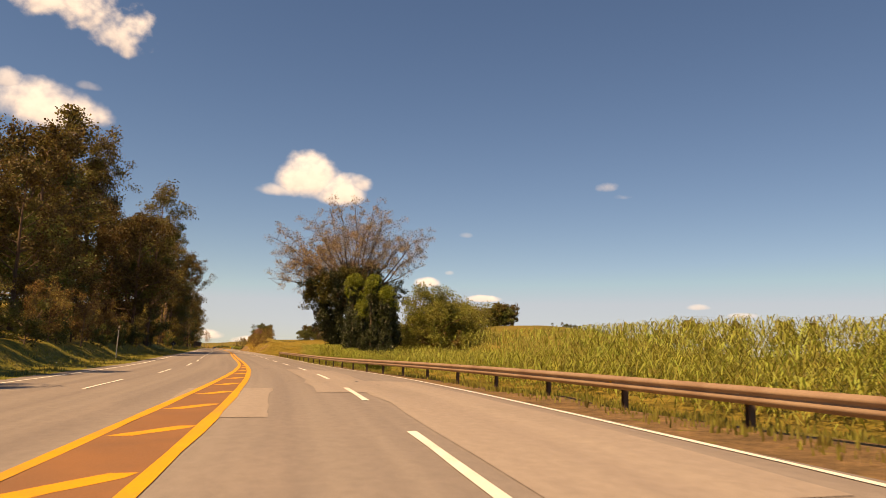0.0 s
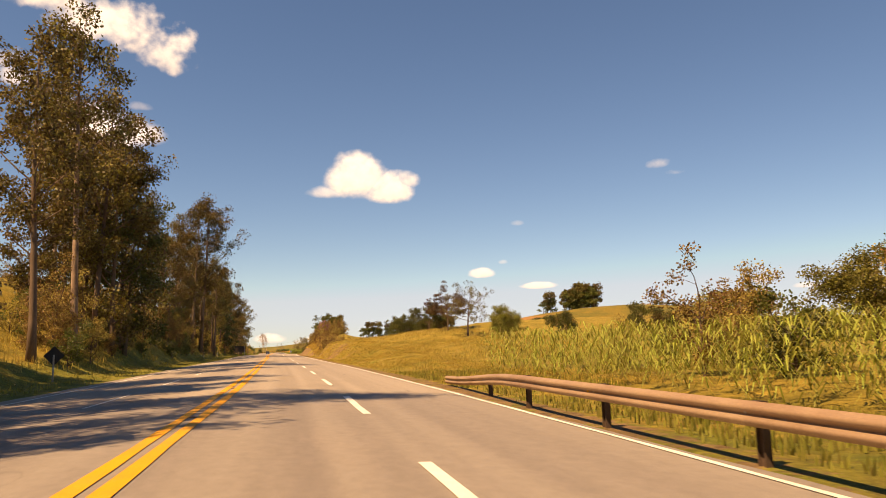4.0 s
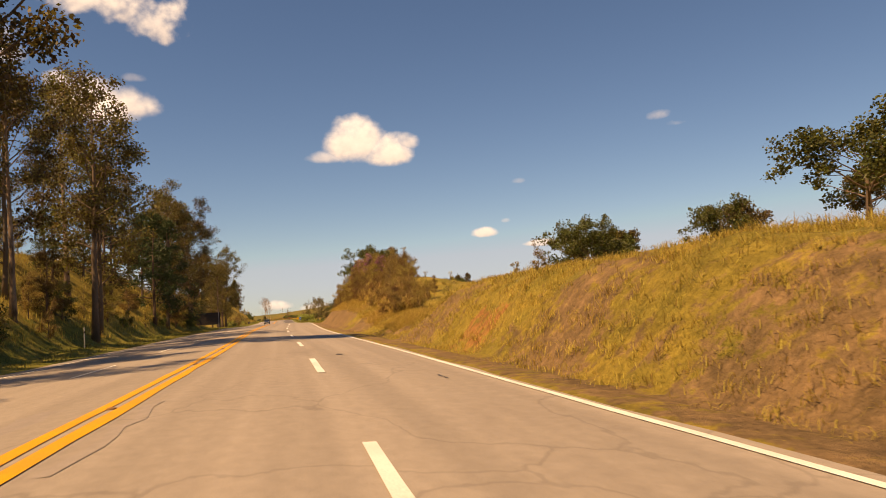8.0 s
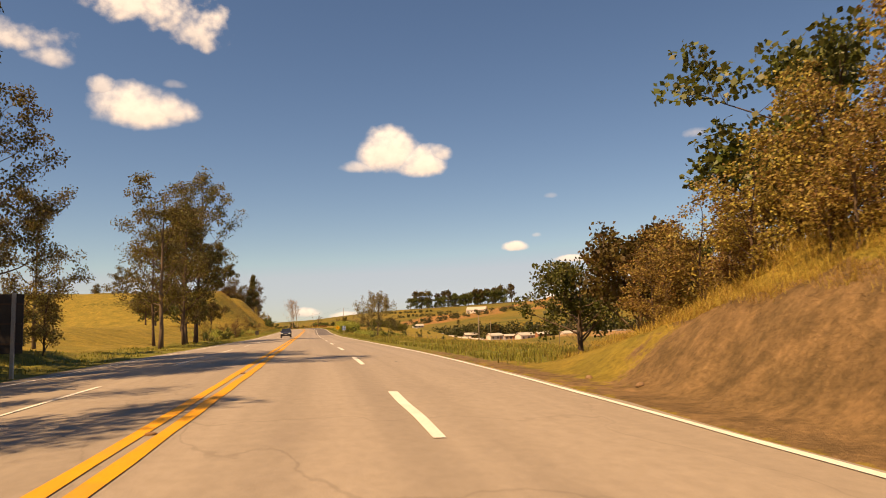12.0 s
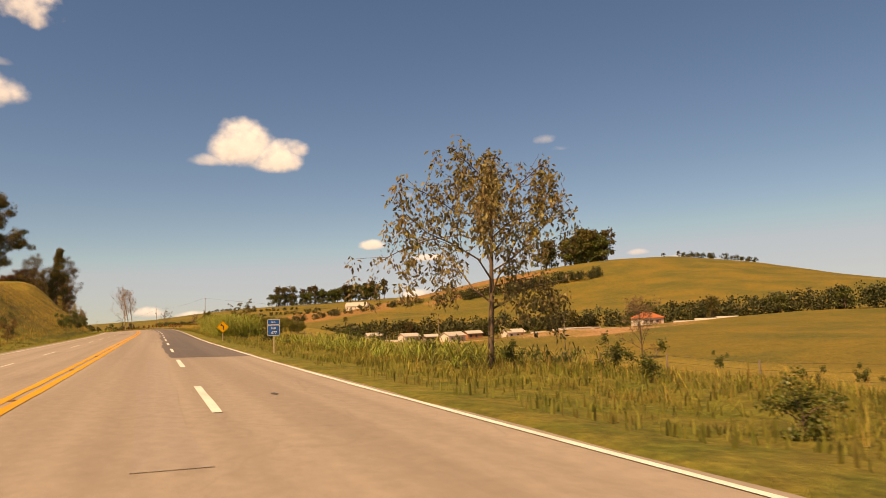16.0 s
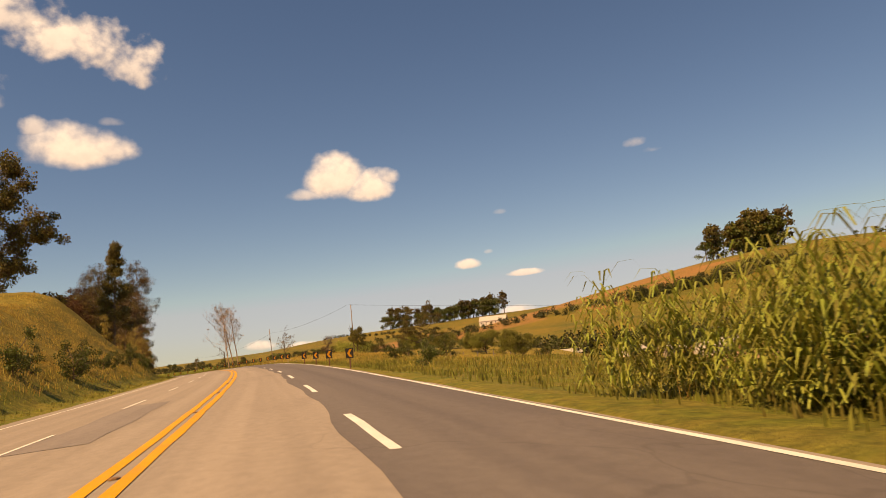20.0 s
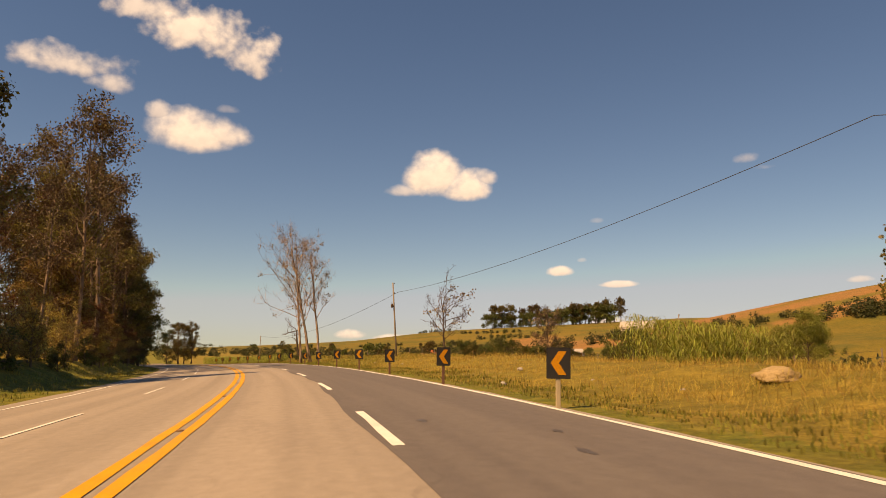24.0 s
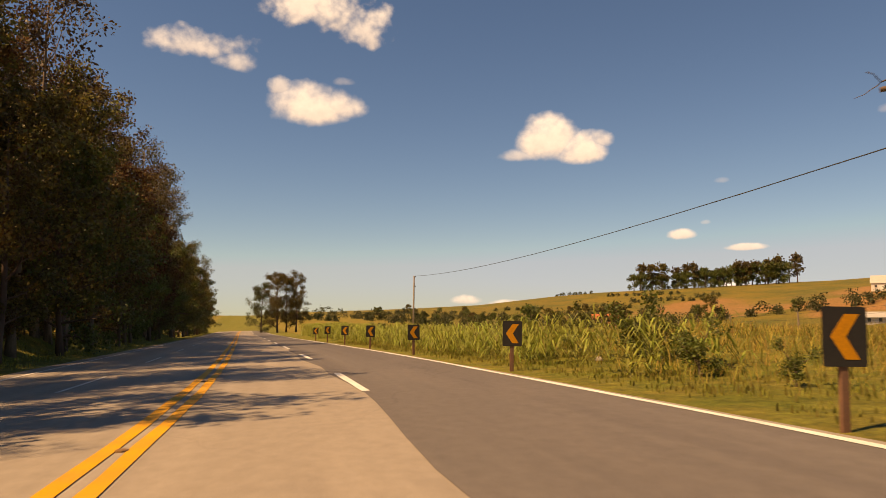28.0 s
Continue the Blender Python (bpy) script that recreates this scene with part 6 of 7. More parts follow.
SOIL_HEAP = surface("heap_ochre_soil", (0.46, 0.33, 0.17), (0.30, 0.21, 0.10), 1.8, 10, 0.95, 1.0, 0.08)
CLOD = surface("clay_clod", (0.26, 0.16, 0.09), (0.19, 0.12, 0.07), 3, 20, 0.95, 0.5, 0.02)
STONE = surface("field_stone", (0.40, 0.36, 0.30), (0.30, 0.26, 0.21), 3, 20, 0.9, 0.4, 0.02)


def rail_d(s):
    return 7.55 + 1.75 * (1 - smooth(10, 60, s))


def guard_rail():
    t = thing("guard_rail", "weathered reddish steel crash barrier on dark posts", "guard rail")
    a0, a1, n = -60.0, 134.0, 98
    s = np.linspace(a0, a1, n)
    prof = [(0.0, 0.31), (-0.02, 0.285), (-0.085, 0.25), (-0.085, 0.20), (-0.015, 0.165), (-0.015, 0.135), (-0.085, 0.10), (-0.085, 0.05), (-0.02, 0.015), (0.0, -0.01)]
    low = smooth(122, 134, s) * 0.45
    verts = []
    for back in (0.0, 0.006):
        for dx, dz in prof:
            x, y = plan(s, rail_d(s) + dx + back + smooth(120, 134, s) * 0.8)
            verts.append(np.stack([x, y, road_z(s, 8.0) + 0.50 + dz - low], 1))
    v = np.concatenate(verts)
    m = len(prof)
    f = []
    for k in range(2):
        for j in range(m - 1):
            p, q = (k * m + j) * n, (k * m + j + 1) * n
            f += [(p + i, q + i, q + i + 1, p + i + 1) if k == 0 else (p + i, p + i + 1, q + i + 1, q + i) for i in range(n - 1)]
    part("rail", mesh_of("rail", v, f, RAIL, True), t, "ribbed steel beam with rust stains")
    post = Acc().box(-0.055, 0.055, -0.075, -0.065, -1.0, 0.78).box(-0.055, 0.055, 0.065, 0.075, -1.0, 0.78).box(-0.006, 0.006, -0.066, 0.066, -1.0, 0.78)
    block = Acc().box(-0.2, -0.055, -0.06, 0.06, 0.52, 0.78, 0.01)
    pm, bm_ = post.mesh("post", POST_STEEL), block.mesh("spacer", POST_STEEL)
    bolt = Acc().turned([(0.022, 0), (0.022, 0.012), (0.012, 0.02)], 8).mesh("bolt", GALV)
    tag = Acc().box(-0.006, 0.006, -0.05, 0.05, -0.045, 0.045, 0.004).mesh("reflector", SIGN_YELLOW)
    for k in range(42):
        sk = -58 + 4.62 * k
        if sk > 130:
            break
        dk = float(rail_d(sk)) + 0.21 + float(smooth(120, 134, sk)) * 0.8
        x, y = plan(sk, dk)
        h = math.degrees(float(np.interp(sk, RS, _hd)))
        zz = float(road_z(sk, 8.0)) + 0.02 - float(smooth(122, 134, sk)) * 0.45
        p = part("post", pm, t, m=pose(float(x), float(y), zz, 0, 0, h))
        part("spacer", bm_, p)
        part("bolt", bolt, p, m=pose(-0.225, 0, 0.65, 0, -90, 0))
        if k % 2 == 0:
            part("reflector", tag, p, "small amber reflector", m=pose(-0.23, 0.3, 0.655, 0, 0, 0))


guard_rail()


def lettering(text, size, x, z, y, mat, parent, name="lettering"):
    cu = bpy.data.curves.new(name, "FONT")
    cu.body, cu.size, cu.align_x, cu.align_y, cu.extrude = text, size, "CENTER", "CENTER", 0.002
    tmp = bpy.data.objects.new(name, cu)
    me = bpy.data.meshes.new_from_object(tmp)
    me.materials.append(mat)
    bpy.data.objects.remove(tmp)
    return part(name, me, parent, m=pose(x, y, z, 90, 0, 0))


def rounded(w, h, r, n=4):
    pts = []
    for cx, cy, a0 in ((w / 2 - r, h / 2 - r, 0), (-w / 2 + r, h / 2 - r, 90), (-w / 2 + r, -h / 2 + r, 180), (w / 2 - r, -h / 2 + r, 270)):
        for k in range(n + 1):
            a = radians(a0 + 90 * k / n)
            pts.append((cx + r * math.cos(a), cy + r * math.sin(a)))
    return pts


def plate(name, outline, y0, y1, z, mat, parent, label=""):
    """A flat sign plate that faces -y, centred at height z."""
    a = Acc().prism([(x, -zz) for x, zz in outline], -y1, -y0)
    me = a.moved(pose(0, 0, z, 90, 0, 0) @ Matrix.Diagonal((1, -1, 1, 1))).mesh(name, mat)
    return part(name, me, parent, label)


def km_sign():
    t = thing("distance_sign", "blue kilometre sign with white border on a timber post", "road sign", place(457.5, 8.7, 0, -8))
    part("post", Acc().box(-0.045, 0.045, 0.012, 0.08, -0.6, 1.75, 0.008).mesh("post", WOODPOST), t, "pale square timber post")
    base = 0.95
    for nm, z, h in (("panel", base + 0.30, 0.58), ("panel", base + 0.755, 0.30)):
        p = plate(nm, rounded(0.66, h, 0.03), -0.002, 0.008, z, SIGN_WHITE, t)
        plate("face", rounded(0.62, h - 0.04, 0.025), -0.006, -0.0025, z, BLUE, p, "blue sheet")
    lettering("SUL", 0.155, 0, base + 0.755, -0.009, SIGN_WHITE, t)
    lettering("km", 0.2, 0, base + 0.42, -0.009, SIGN_WHITE, t)
    lettering("677", 0.2, 0.02, base + 0.17, -0.009, SIGN_WHITE, t)
    for z in (base + 0.1, base + 0.8):
        part("bracket", Acc().box(-0.2, 0.2, 0.008, 0.014, z - 0.02, z + 0.02).mesh("bracket", GALV), t)


km_sign()


def curve_sign():
    t = thing("bend_warning_sign", "yellow diamond sign with black left-bend arrow", "road sign", place(487.5, 8.5, 0, -6))
    part("post", Acc().box(-0.04, 0.04, 0.012, 0.075, -0.6, 1.5, 0.008).mesh("post", WOODPOST), t, "pale square timber post")
    z, k = 1.33, 0.575
    p = plate("plate", [(0, k), (-k, 0), (0, -k), (k, 0)], -0.002, 0.008, z, SIGN_YELLOW, t)
    k2, k3 = k - 0.035, k - 0.06
    for (ax, az), (bx, bz) in (((0, 1), (-1, 0)), ((-1, 0), (0, -1)), ((0, -1), (1, 0)), ((1, 0), (0, 1))):
        plate("border", [(ax * k2, az * k2), (bx * k2, bz * k2), (bx * k3, bz * k3), (ax * k3, az * k3)], -0.006, -0.0025, z, SIGN_BLACK, p)
    bow = [(0.09, -0.27), (0.09, -0.05), (0.06, 0.05), (-0.01, 0.12), (-0.10, 0.15)]
    o = [(x + 0.035, zz) for x, zz in bow[:2]] + [(0.095, 0.09), (0.02, 0.185), (-0.085, 0.225)]
    i = [(-0.115, 0.145), (-0.035, 0.105), (0.02, 0.03), (0.035, -0.06), (0.035, -0.27)]
    plate("arrow_shaft", [(0.125, -0.27)] + o[1:] + i, -0.007, -0.0028, z, SIGN_BLACK, p)
    plate("arrow_head", [(-0.08, 0.30), (-0.25, 0.165), (-0.07, 0.06)], -0.007, -0.0028, z, SIGN_BLACK, p)


curve_sign()


def chevrons():
    t = thing("chevron_sign", "black bend marker with amber chevron on a rusty post", "road sign", group="chevrons round the bend")
    part("post", Acc().box(-0.05, 0.05, 0.012, 0.07, -0.6, 1.2, 0.008).mesh("post", RUSTPOST), t)
    p = plate("plate", rounded(0.52, 0.66, 0.03), -0.002, 0.008, 1.03, SIGN_BLACK, t)
    plate("arrow", [(0.17, 0.25), (0.0, 0.25), (-0.17, 0.0), (0.0, -0.25), (0.17, -0.25), (0.01, 0.0)], -0.006, -0.0025, 1.03, SIGN_ORANGE, p, "amber chevron pointing left")
    t.matrix_basis = place(572.6, 7.7, 0, -4)
    rs_ = random.Random(3)
    for k, s in enumerate((583, 594, 605, 616, 625.8, 635.6, 646.5, 657.3, 669, 679.6, 689.8, 700.7, 710.8, 722.8, 733.5, 745, 756, 768, 778.5, 789, 800, 811), 1):
        c = copy_thing(t, place(s, (8.6 if k == 4 else 7.72 + rs_.uniform(0, 0.12) if s > 740 else 7.45 + rs_.uniform(0, 0.12)), rs_.uniform(-0.08, 0.05), -4 + rs_.uniform(-6, 6), 1.0, rs_.uniform(-2, 2)))
        if k in (5, 7):
            for ch in c.children:
                if ch.name.startswith("post"):
                    ch.data = ch.data.copy()
                    ch.data.materials[0] = WOODPOST
            tagged(c, "black bend marker with amber chevron on a pale post")


chevrons()


def back_signs():
    t = thing("roadside_board", "large dark board seen from behind on two posts", "road sign", place(339.5, -10.3, 0, 3))
    part("panel", Acc().box(-2.05, 2.05, -0.03, 0.0, 0.75, 2.85, 0.01).mesh("panel", SIGN_BACK), t, "dark back of a wide board")
    for x in (-1.5, 1.75):
        part("post", Acc().box(x - 0.06, x + 0.06, -0.15, -0.032, -0.8, 2.9, 0.01).mesh("post", GALV if x > 0 else POST_STEEL), t)
    for z in (1.1, 1.8, 2.5):
        part("batten", Acc().box(-2.0, 2.0, -0.06, -0.031, z - 0.03, z + 0.03).mesh("batten", POST_STEEL), t)
    t = thing("warning_sign", "diamond road sign seen dark from behind", "road sign", place(148.6, -10.8, 0, 0))
    part("post", Acc().box(-0.04, 0.04, -0.07, -0.002, -0.6, 1.5, 0.006).mesh("post", GALV), t)
    plate("plate", [(0, 0.55), (-0.55, 0), (0, -0.55), (0.55, 0)], 0.0, 0.01, 1.45, SIGN_BACK, t)
    t = thing("square_sign", "small square road sign seen dark from behind", "road sign", place(457.4, -8.4, 0, 0))
    part("post", Acc().box(-0.04, 0.04, -0.07, -0.002, -0.6, 1.0, 0.006).mesh("post", POST_STEEL), t)
    plate("plate", rounded(0.62, 0.8, 0.03), 0.0, 0.01, 0.95, SIGN_BACK, t)
    for s, d, h in ((69.7, -10.6, 2.9), (262, -10.4, 1.5), (228, -10.2, 1.2)):
        t = thing("marker_post", "slim pale marker post standing on the verge", "post", place(s, d, 0, 0))
        part("shaft", Acc().turned([(0.045, -0.5), (0.045, h - 0.05), (0.03, h)], 8).mesh("shaft", GALV), t)
        part("band", Acc().turned([(0.048, h - 0.4), (0.048, h - 0.25)], 8).mesh("band", SIGN_BLACK), t)


back_signs()


# ---- power line
def utility_pole(s, d, h, turn=0.0, lean=0.0, transformer=False):
    t = thing("utility_pole", "weathered timber power pole in dry grass", "utility pole", place(s, d, 0, turn, 1.0, lean), "power line poles")
    part("shaft", Acc().tube([(0, 0, -1.0), (0, 0, h * 0.4), (0, 0, h)], [0.105, 0.09, 0.07], 10).mesh("shaft", POLE_WOOD, True), t)
    for z in (h - 0.15, h - 1.2):
        i = part("insulator", Acc().turned([(0.03, z), (0.05, z + 0.03), (0.03, z + 0.07), (0.05, z + 0.10), (0.02, z + 0.14)], 10).moved(Matrix.Translation((0.14, 0, 0))).mesh("insulator", CERAMIC, True), t)
        part("bracket", Acc().box(0.05, 0.15, -0.015, 0.015, z - 0.03, z).mesh("bracket", POST_STEEL), i)
    if transformer:
        b = part("transformer", Acc().turned([(0.11, h - 2.72), (0.13, h - 2.68), (0.13, h - 2.37), (0.10, h - 2.3)], 12).moved(Matrix.Translation((-0.22, 0, 0))).mesh("transformer", POST_STEEL, True), t, "small dark drum on the pole")
        part("bushing", Acc().turned([(0.03, h - 2.3), (0.04, h - 2.22), (0.02, h - 2.12)], 8).moved(Matrix.Translation((-0.22, 0, 0))).mesh("bushing", CERAMIC, True), b)
    return t


POLES = ((651.6, 22.2, 8.9, 0.0), (706.6, 16.7, 8.2, -3.0), (812, 18.2, 6.9, 1.0))
for k, (s, d, h, ln) in enumerate(POLES):
    utility_pole(s, d, h, 0, ln, k == 1)
utility_pole(436.4, 31.8, 5.9)
utility_pole(560, 92, 7.5)
utility_pole(590, 140, 7.5)
utility_pole(715, 60, 7.0)


def cable(a, b, sag, n=24):
    t = np.linspace(0, 1, n)[:, None]
    p = np.array(a) * (1 - t) + np.array(b) * t
    p[:, 2] -= (4 * sag * t * (1 - t))[:, 0]
    c = thing("power_cable", "single dark power cable slung between poles", "cable", group="power cables")
    part("strand", Acc().tube(p, [0.016] * n, 5, False).mesh("strand", WIRE), c)


def pole_top(s, d, h):
    x, y = plan(s, d)
    return (float(x) + 0.14, float(y), float(ground_z(s, d)) + h - 0.05)


cable(pole_top(652, 21.6, 8.9), pole_top(706.6, 16.7, 7.2), 0.8)
cable(pole_top(706.6, 16.7, 7.2), pole_top(812, 18.2, 6.9), 1.9)
cable(pole_top(652, 21.6, 8.9), pole_top(600, 78, 8.5), 0.5)
utility_pole(600, 78, 8.5)


# ------------------------------------------------------------------ the settlement across the valley
def world_at(x, y, turn=0.0, up=0.0):
    s, d = station(x, y)
    return pose(x, y, float(ground_z(s, d)) + up, 0, 0, turn)


def house(x, y, turn, w, l, h, wall, roof, label, hip=False, windows=2):
    t = thing("house", label, "house", world_at(x, y, turn, -0.1), "village houses")
    part("wall", Acc().box(-w / 2, w / 2, -l / 2, l / 2, -1.0, h).mesh("wall", wall), t)
    e, r = 0.45, w * 0.17
    a = Acc()
    if hip:
        v = [(-w / 2 - e, -l / 2 - e, h), (w / 2 + e, -l / 2 - e, h), (w / 2 + e, l / 2 + e, h), (-w / 2 - e, l / 2 + e, h), (-w * 0.2, 0, h + r + 0.4), (w * 0.2, 0, h + r + 0.4)]
        v += [(p[0], p[1], p[2] - 0.12) for p in v[:4]]
        a.add(v, [(0, 1, 5, 4), (1, 2, 5), (2, 3, 4, 5), (3, 0, 4), (0, 6, 7, 1), (1, 7, 8, 2), (2, 8, 9, 3), (3, 9, 6, 0), (6, 9, 8, 7)])
    else:
        v = []
        for xx in (-w / 2 - e, w / 2 + e):
            v += [(xx, -l / 2 - e, h - 0.05), (xx, 0, h + r), (xx, l / 2 + e, h - 0.05), (xx, l / 2 + e, h - 0.17), (xx, 0, h + r - 0.12), (xx, -l / 2 - e, h - 0.17)]
        f = [(i, (i + 1) % 6, 6 + (i + 1) % 6, 6 + i) for i in range(6)] + [(5, 4, 3, 2, 1, 0), (6, 7, 8, 9, 10, 11)]
        a.add(v, f)
        part("gable", Acc().add([(-w / 2, -l / 2, h), (-w / 2, l / 2, h), (-w / 2, 0, h + r - 0.15), (w / 2, -l / 2, h), (w / 2, l / 2, h), (w / 2, 0, h + r - 0.15)],
                                [(0, 1, 2), (3, 5, 4), (0, 2, 5, 3), (1, 4, 5, 2), (0, 3, 4, 1)]).mesh("gable", wall), t)
    part("roof", a.mesh("roof", roof), t)
    for k in range(windows):
        xx = -w / 2 + w * (k + 0.5) / (windows + 0.6)
        wn = part("window", Acc().box(xx - 0.5, xx + 0.5, -l / 2 - 0.05, -l / 2 - 0.01, 0.9, 1.9).mesh("window", DARK_OPENING), t)
        part("sill", Acc().box(xx - 0.6, xx + 0.6, -l / 2 - 0.12, -l / 2 - 0.01, 0.8, 0.88).mesh("sill", WALL_GREY), wn)
    xx = w / 2 - w * 0.18
    part("door", Acc().box(xx - 0.45, xx + 0.45, -l / 2 - 0.05, -l / 2 - 0.01, -0.1, 2.0).mesh("door", BRICK), t)


PALE_H, RED_H = "small whitewashed house under a pale fibre-cement roof", "low white house with a red tiled hipped roof"
house(-70, 689, 20, 8, 6, 2.6, WALL_WHITE, TILE_PALE, PALE_H)
house(-94, 700, 35, 9, 6, 2.7, WALL_WHITE, TILE_PALE, PALE_H)
house(-103, 709, 15, 6, 5, 2.5, WALL_GREY, TILE_PALE, "grey unpainted cottage under a pale roof")
house(-112, 722, 30, 8, 6, 2.6, WALL_WHITE, TILE_PALE, PALE_H)
house(-128, 742, 20, 8, 6, 2.6, WALL_GREY, TILE_PALE, "grey unpainted cottage under a pale roof")
house(-84, 712, 20, 7, 5, 2.6, BRICK, TILE_PALE, "raw brick cottage under a pale roof")
house(-27.5, 650, 15, 9, 7, 2.7, WALL_WHITE, TILE_RED, RED_H, True, 3)
house(-192, 932, 25, 9, 6, 2.2, WALL_WHITE, TILE_PALE, "lone pale farm building in the meadow")
house(-150, 1083, -15, 22, 8, 2.9, WALL_WHITE, TILE_PALE, "long white farm building on the far rise", False, 5)
house(-290, 1115, 15, 15, 7, 2.6, BRICK, TILE_RED, "farmhouse with a reddish roof among bushes")


def unfinished_building():
    t = thing("unfinished_building", "half-built brick hall of open posts and beams", "building", world_at(-49, 664, 17))
    part("slab", Acc().box(-7.5, 7.5, -3.2, 3.2, -1.0, 0.12).mesh("slab", WALL_GREY), t)
    post = Acc().box(-0.13, 0.13, -0.13, 0.13, 0.12, 2.7).mesh("pillar", WALL_GREY)
    for k in range(7):
        for y in (-3.0, 3.0):
            part("pillar", post, t, m=Matrix.Translation((-7.2 + 2.4 * k, y, 0)))
    for y in (-3.0, 3.0):
        part("beam", Acc().box(-7.5, 7.5, y - 0.14, y + 0.14, 2.7, 3.0).mesh("beam", WALL_WHITE), t)
    part("back_wall", Acc().box(-7.4, 7.4, 2.9, 3.1, 0.12, 2.2).mesh("back_wall", BRICK), t, "raw brick rear wall")
    part("end_wall", Acc().box(4.6, 7.4, -3.05, -2.95, 0.12, 2.6).mesh("end_wall", BRICK), t, "raw brick side wall")


unfinished_building()


def boundary_wall(x0, y0, x1, y1, h, label):
    L = math.hypot(x1 - x0, y1 - y0)
    n = max(2, int(L / 8))
    t = thing("boundary_wall", label, "wall")
    turn = math.degrees(math.atan2(y1 - y0, x1 - x0))
    for k in range(n):
        x, y = x0 + (x1 - x0) * (k + 0.5) / n, y0 + (y1 - y0) * (k + 0.5) / n
        m = world_at(x, y, turn)
        part("bay", Acc().box(-L / n / 2, L / n / 2, -0.1, 0.1, -1.5, h).mesh("bay", WALL_WHITE), t, m=m)
        part("pier", Acc().box(-0.18, 0.18, -0.16, 0.16, -1.5, h + 0.12).mesh("pier", WALL_GREY), t, m=m @ Matrix.Translation((-L / n / 2, 0, 0)))


boundary_wall(-166, 722, -116, 697, 2.0, "long whitewashed wall round the settlement")
boundary_wall(-60, 702, 20, 676, 1.6, "pale grey wall behind the building plot")


# ---- small things on the verge
def lump(name, label, category, mat, s, d, w, h, seed):
    """An irregular heap or stone."""
    bm = bmesh.new()
    bmesh.ops.create_icosphere(bm, subdivisions=3, radius=1.0)
    for v in bm.verts:
        k = 1 + 0.28 * noise.noise(v.co * 1.7 + Vector((seed, 0, 0))) + 0.12 * noise.noise(v.co * 5 + Vector((0, seed, 0)))
        v.co = Vector((v.co.x * w * k, v.co.y * w * 0.8 * k, max(v.co.z, -0.2) * h * k))
    me = bpy.data.meshes.new(name)
    bm.to_mesh(me)
    bm.free()
    me.polygons.foreach_set("use_smooth", np.ones(len(me.polygons), bool))
    me.materials.append(mat)
    return tagged(new(name, me), label, category), me


ob, heap_me = lump("soil_mound", "low mound of pale ochre soil in the meadow", "mound", SOIL_HEAP, 0, 0, 0.72, 0.34, 3.0)
ob.matrix_basis = place(649.5, 15.2, 0.0, 20)
rs = random.Random(14)
ob, stone_me = lump("stone", "pale field stone lying in the grass", "stone", STONE, 0, 0, 0.16, 0.12, 8.0)
ob.matrix_basis = place(638, 11.0, 0.0, 20)
tagged(ob, group="stones on the verge")
clod_me = stone_me.copy()
clod_me.materials[0] = CLOD
for k in range(40):
    s = rs.uniform(620, 760) if k < 16 else rs.uniform(268, 330)
    d = rs.uniform(8.6, 14) if k < 16 else rs.uniform(8.1, 9.0)
    o = tagged(new("stone" if k < 16 else "clod", stone_me if k < 16 else clod_me), "pale field stone lying in the grass" if k < 16 else "clod of clay fallen from the cut", "stone", "stones on the verge")
    if k >= 16:
        o.matrix_basis = place(s, d, 0.0, rs.uniform(0, 360), rs.uniform(0.25, 0.7))
    else:
        o.matrix_basis = place(s, d, 0.0, rs.uniform(0, 360), rs.uniform(0.5, 1.1))


def fence():
    post = Acc().tube([(0, 0, -0.5), (0.01, 0, 0.6), (0, 0.01, 1.25)], [0.055, 0.05, 0.045], 6).mesh("post", POLE_WOOD)
    for name, run, dd in (("wire_fence", np.arange(600, 800, 5.5), 30.0), ("wire_fence", np.arange(345, 560, 6.0), 27.0)):
        t = thing(name, "sagging farm fence of timber posts and wire", "fence")
        r = random.Random(int(dd))
        tops = []
        for s in run:
            p = part("post", post, t, m=place(float(s), dd, 0, r.uniform(0, 90), 1.0, r.uniform(-5, 5)))
            tops.append((*[float(q) for q in plan(s, dd)], float(ground_z(s, dd))))
        for z in (0.45, 0.8, 1.12):
            part("wire", Acc().tube([(a, b, c + z) for a, b, c in tops], [0.006] * len(tops), 3, False).mesh("wire", WIRE), t)


fence()

# ------------------------------------------------------------------ oncoming car
CARPAINT = surface("car_paint_dark", (0.03, 0.03, 0.035), (0.035, 0.035, 0.04), 3, 60, 0.25, 0.0, spec=0.6)
TYRE = surface("tyre_rubber", (0.02, 0.02, 0.02), (0.03, 0.028, 0.026), 8, 60, 0.85, 0.3, 0.004)
RIM = surface("rim_alloy", (0.45, 0.45, 0.45), (0.36, 0.36, 0.36), 6, 60, 0.35, 0.0, metal=0.8)
CARGLASS = surface("car_glass_dark", (0.02, 0.024, 0.028), (0.025, 0.03, 0.034), 2, 20, 0.06, 0.0, spec=0.7)
LAMP = surface("headlamp_clear", (0.75, 0.74, 0.70), (0.65, 0.64, 0.6), 6, 40, 0.15, 0.0)


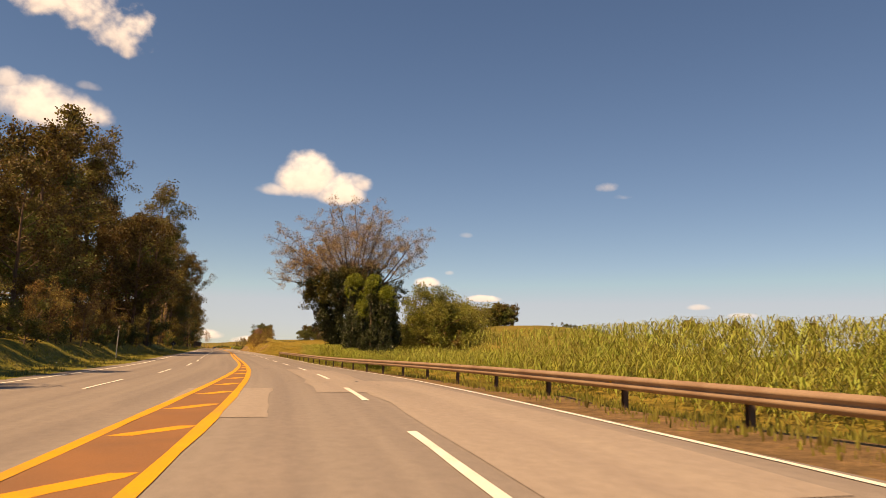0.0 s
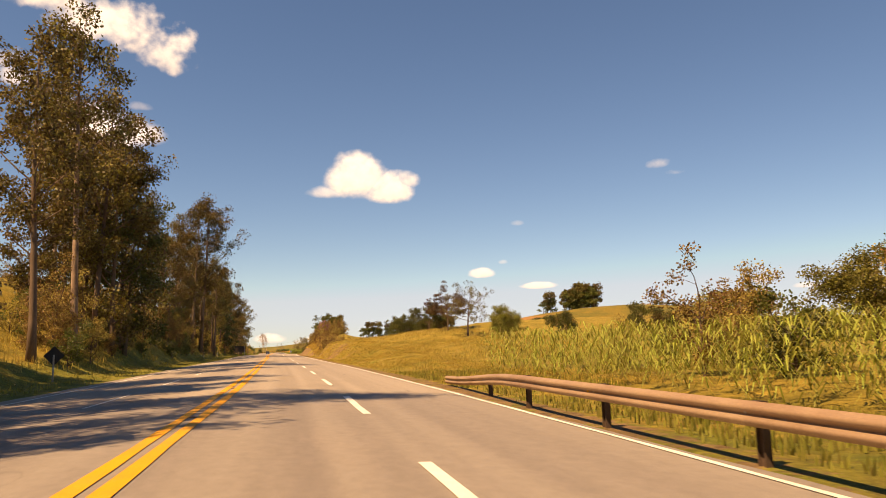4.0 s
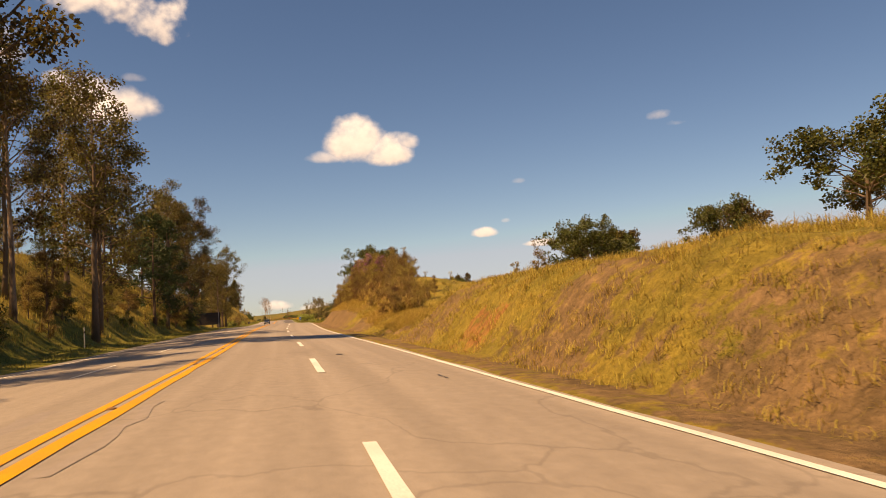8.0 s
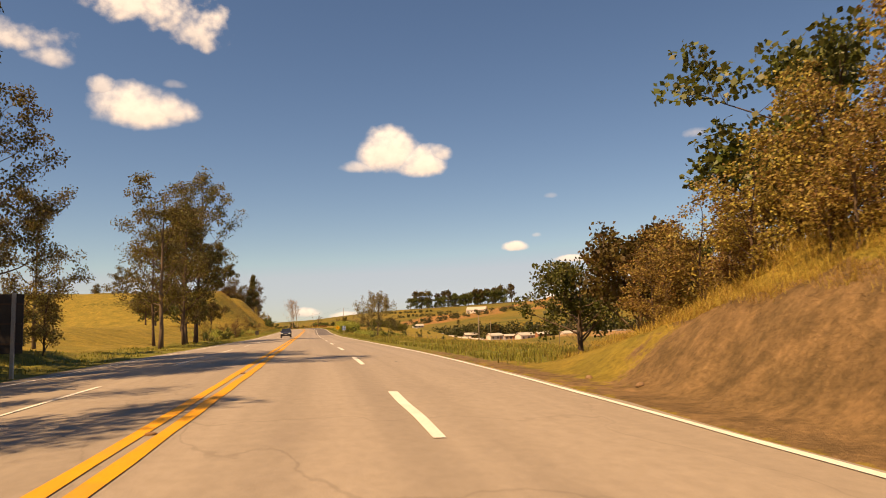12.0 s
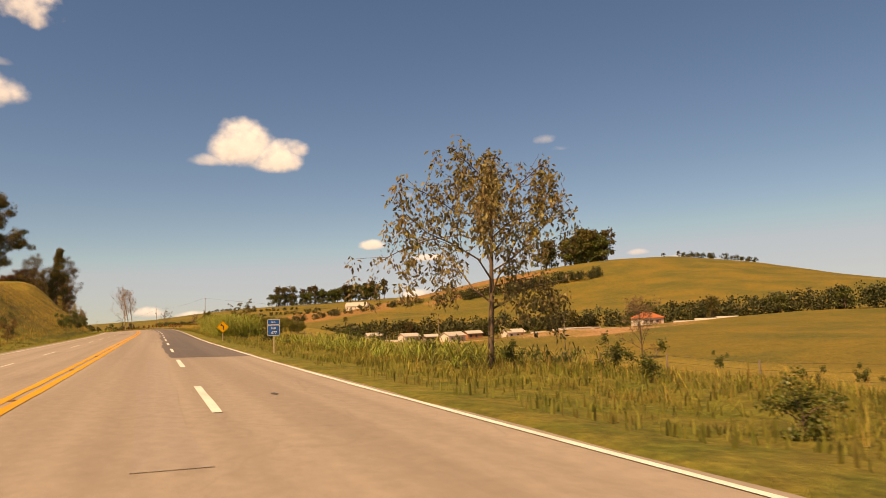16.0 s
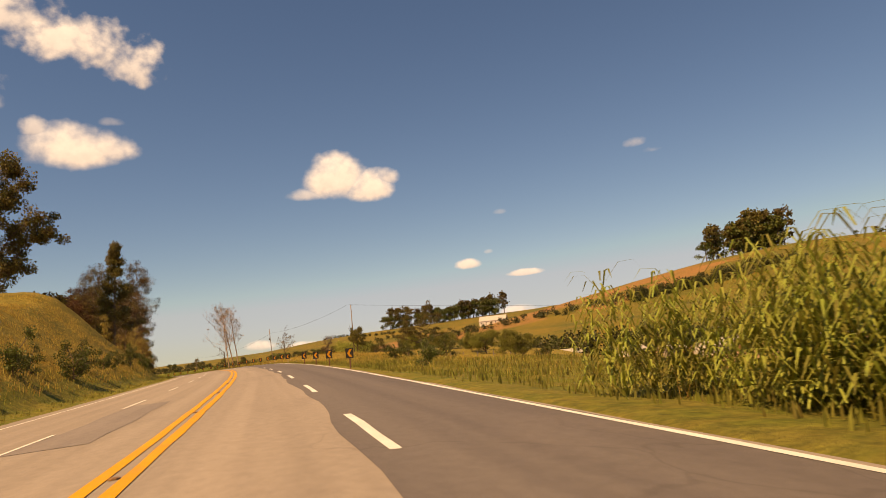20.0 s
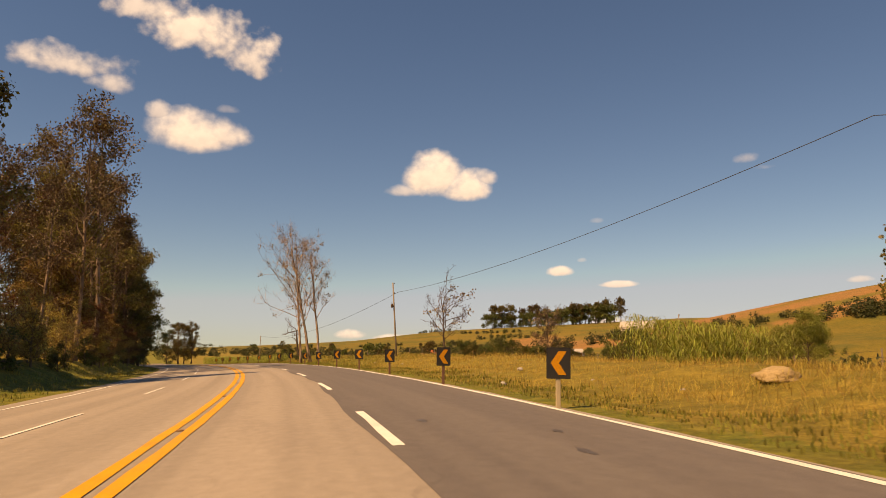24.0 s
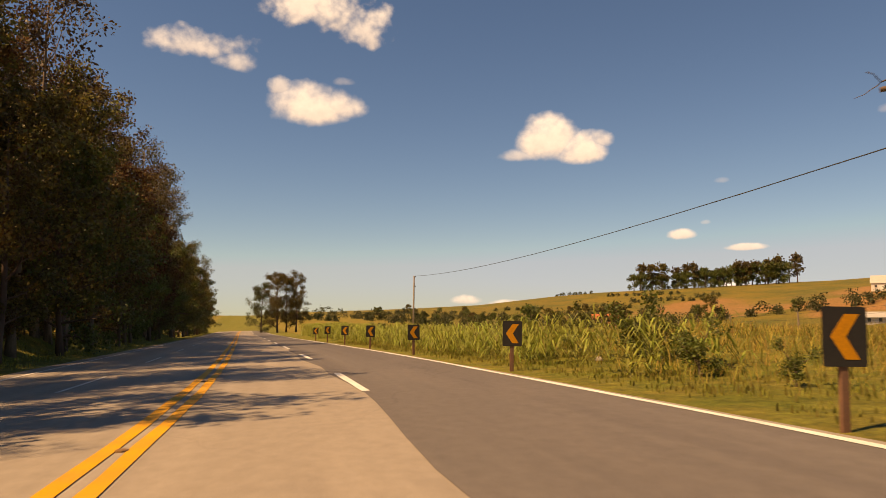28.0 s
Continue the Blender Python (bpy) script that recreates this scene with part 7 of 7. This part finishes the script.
def car():
    t = thing("car", "dark hatchback facing traffic in the opposite lane", "car", None)
    # side outline: y back to front, z
    prof = [(-1.95, 0.35), (-2.0, 0.75), (-1.9, 1.0), (-1.55, 1.36), (-1.0, 1.46), (-0.1, 1.45), (0.65, 1.02), (1.1, 0.95), (1.75, 0.82), (1.98, 0.66), (2.0, 0.38), (1.9, 0.25), (-1.85, 0.25)]
    wid = [0.80, 0.83, 0.82, 0.66, 0.60, 0.60, 0.74, 0.80, 0.76, 0.72, 0.74, 0.76, 0.78]
    v = [(-w, y, z) for (y, z), w in zip(prof, wid)] + [(w, y, z) for (y, z), w in zip(prof, wid)]
    n = len(prof)
    f = [tuple(range(n)), tuple(range(2 * n - 1, n - 1, -1))] + [(i, n + i, n + (i + 1) % n, (i + 1) % n) for i in range(n)]
    body = part("body", Acc().add(v, f).mesh("body", CARPAINT), t)
    part("windscreen", Acc().add([(-0.56, -0.04, 1.425), (0.56, -0.04, 1.425), (0.68, 0.63, 1.05), (-0.68, 0.63, 1.05)], [(0, 1, 2, 3)]).moved(Matrix.Translation((0, 0.012, 0.012))).mesh("windscreen", CARGLASS), body)
    for sx in (-1, 1):
        part("side_window", Acc().add([(sx * 0.60, -0.05, 1.40), (sx * 0.60, -1.0, 1.41), (sx * 0.72, -1.6, 1.06), (sx * 0.735, 0.5, 1.05)], [(0, 1, 2, 3)]).moved(Matrix.Translation((sx * 0.03, 0, 0))).mesh("side_window", CARGLASS), body)
        part("headlamp", Acc().box(sx * 0.58 - 0.16, sx * 0.58 + 0.16, 1.9, 1.99, 0.62, 0.76, 0.02).mesh("headlamp", LAMP), body)
        part("mirror", Acc().box(sx * 0.88 - 0.09, sx * 0.88 + 0.09, 0.42, 0.52, 0.98, 1.1, 0.02).mesh("mirror", CARPAINT), body)
        for y in (-1.25, 1.25):
            w = part("wheel", Acc().turned([(0.2, -0.1), (0.29, -0.1), (0.31, -0.06), (0.31, 0.06), (0.29, 0.1), (0.2, 0.1)], 20).mesh("wheel", TYRE, True), t, m=pose(sx * 0.74, y, 0.31, 0, 90, 0))
            part("rim", Acc().turned([(0.2, -0.105), (0.19, 0.105), (0.05, 0.11)], 14).mesh("rim", RIM), w)
    part("grille", Acc().box(-0.42, 0.42, 1.98, 2.01, 0.42, 0.58, 0.01).mesh("grille", TYRE), body)
    part("bumper_intake", Acc().box(-0.5, 0.5, 1.99, 2.015, 0.28, 0.37, 0.01).mesh("bumper_intake", TYRE), body)
    part("number_plate", Acc().box(-0.2, 0.2, 2.005, 2.02, 0.45, 0.56).mesh("number_plate", GALV), body)
    x, y = plan(432, -1.9)
    t.matrix_basis = pose(float(x), float(y), float(road_z(432, -1.9)), 0, 0, math.degrees(float(np.interp(432, RS, _hd))) + 180)


car()
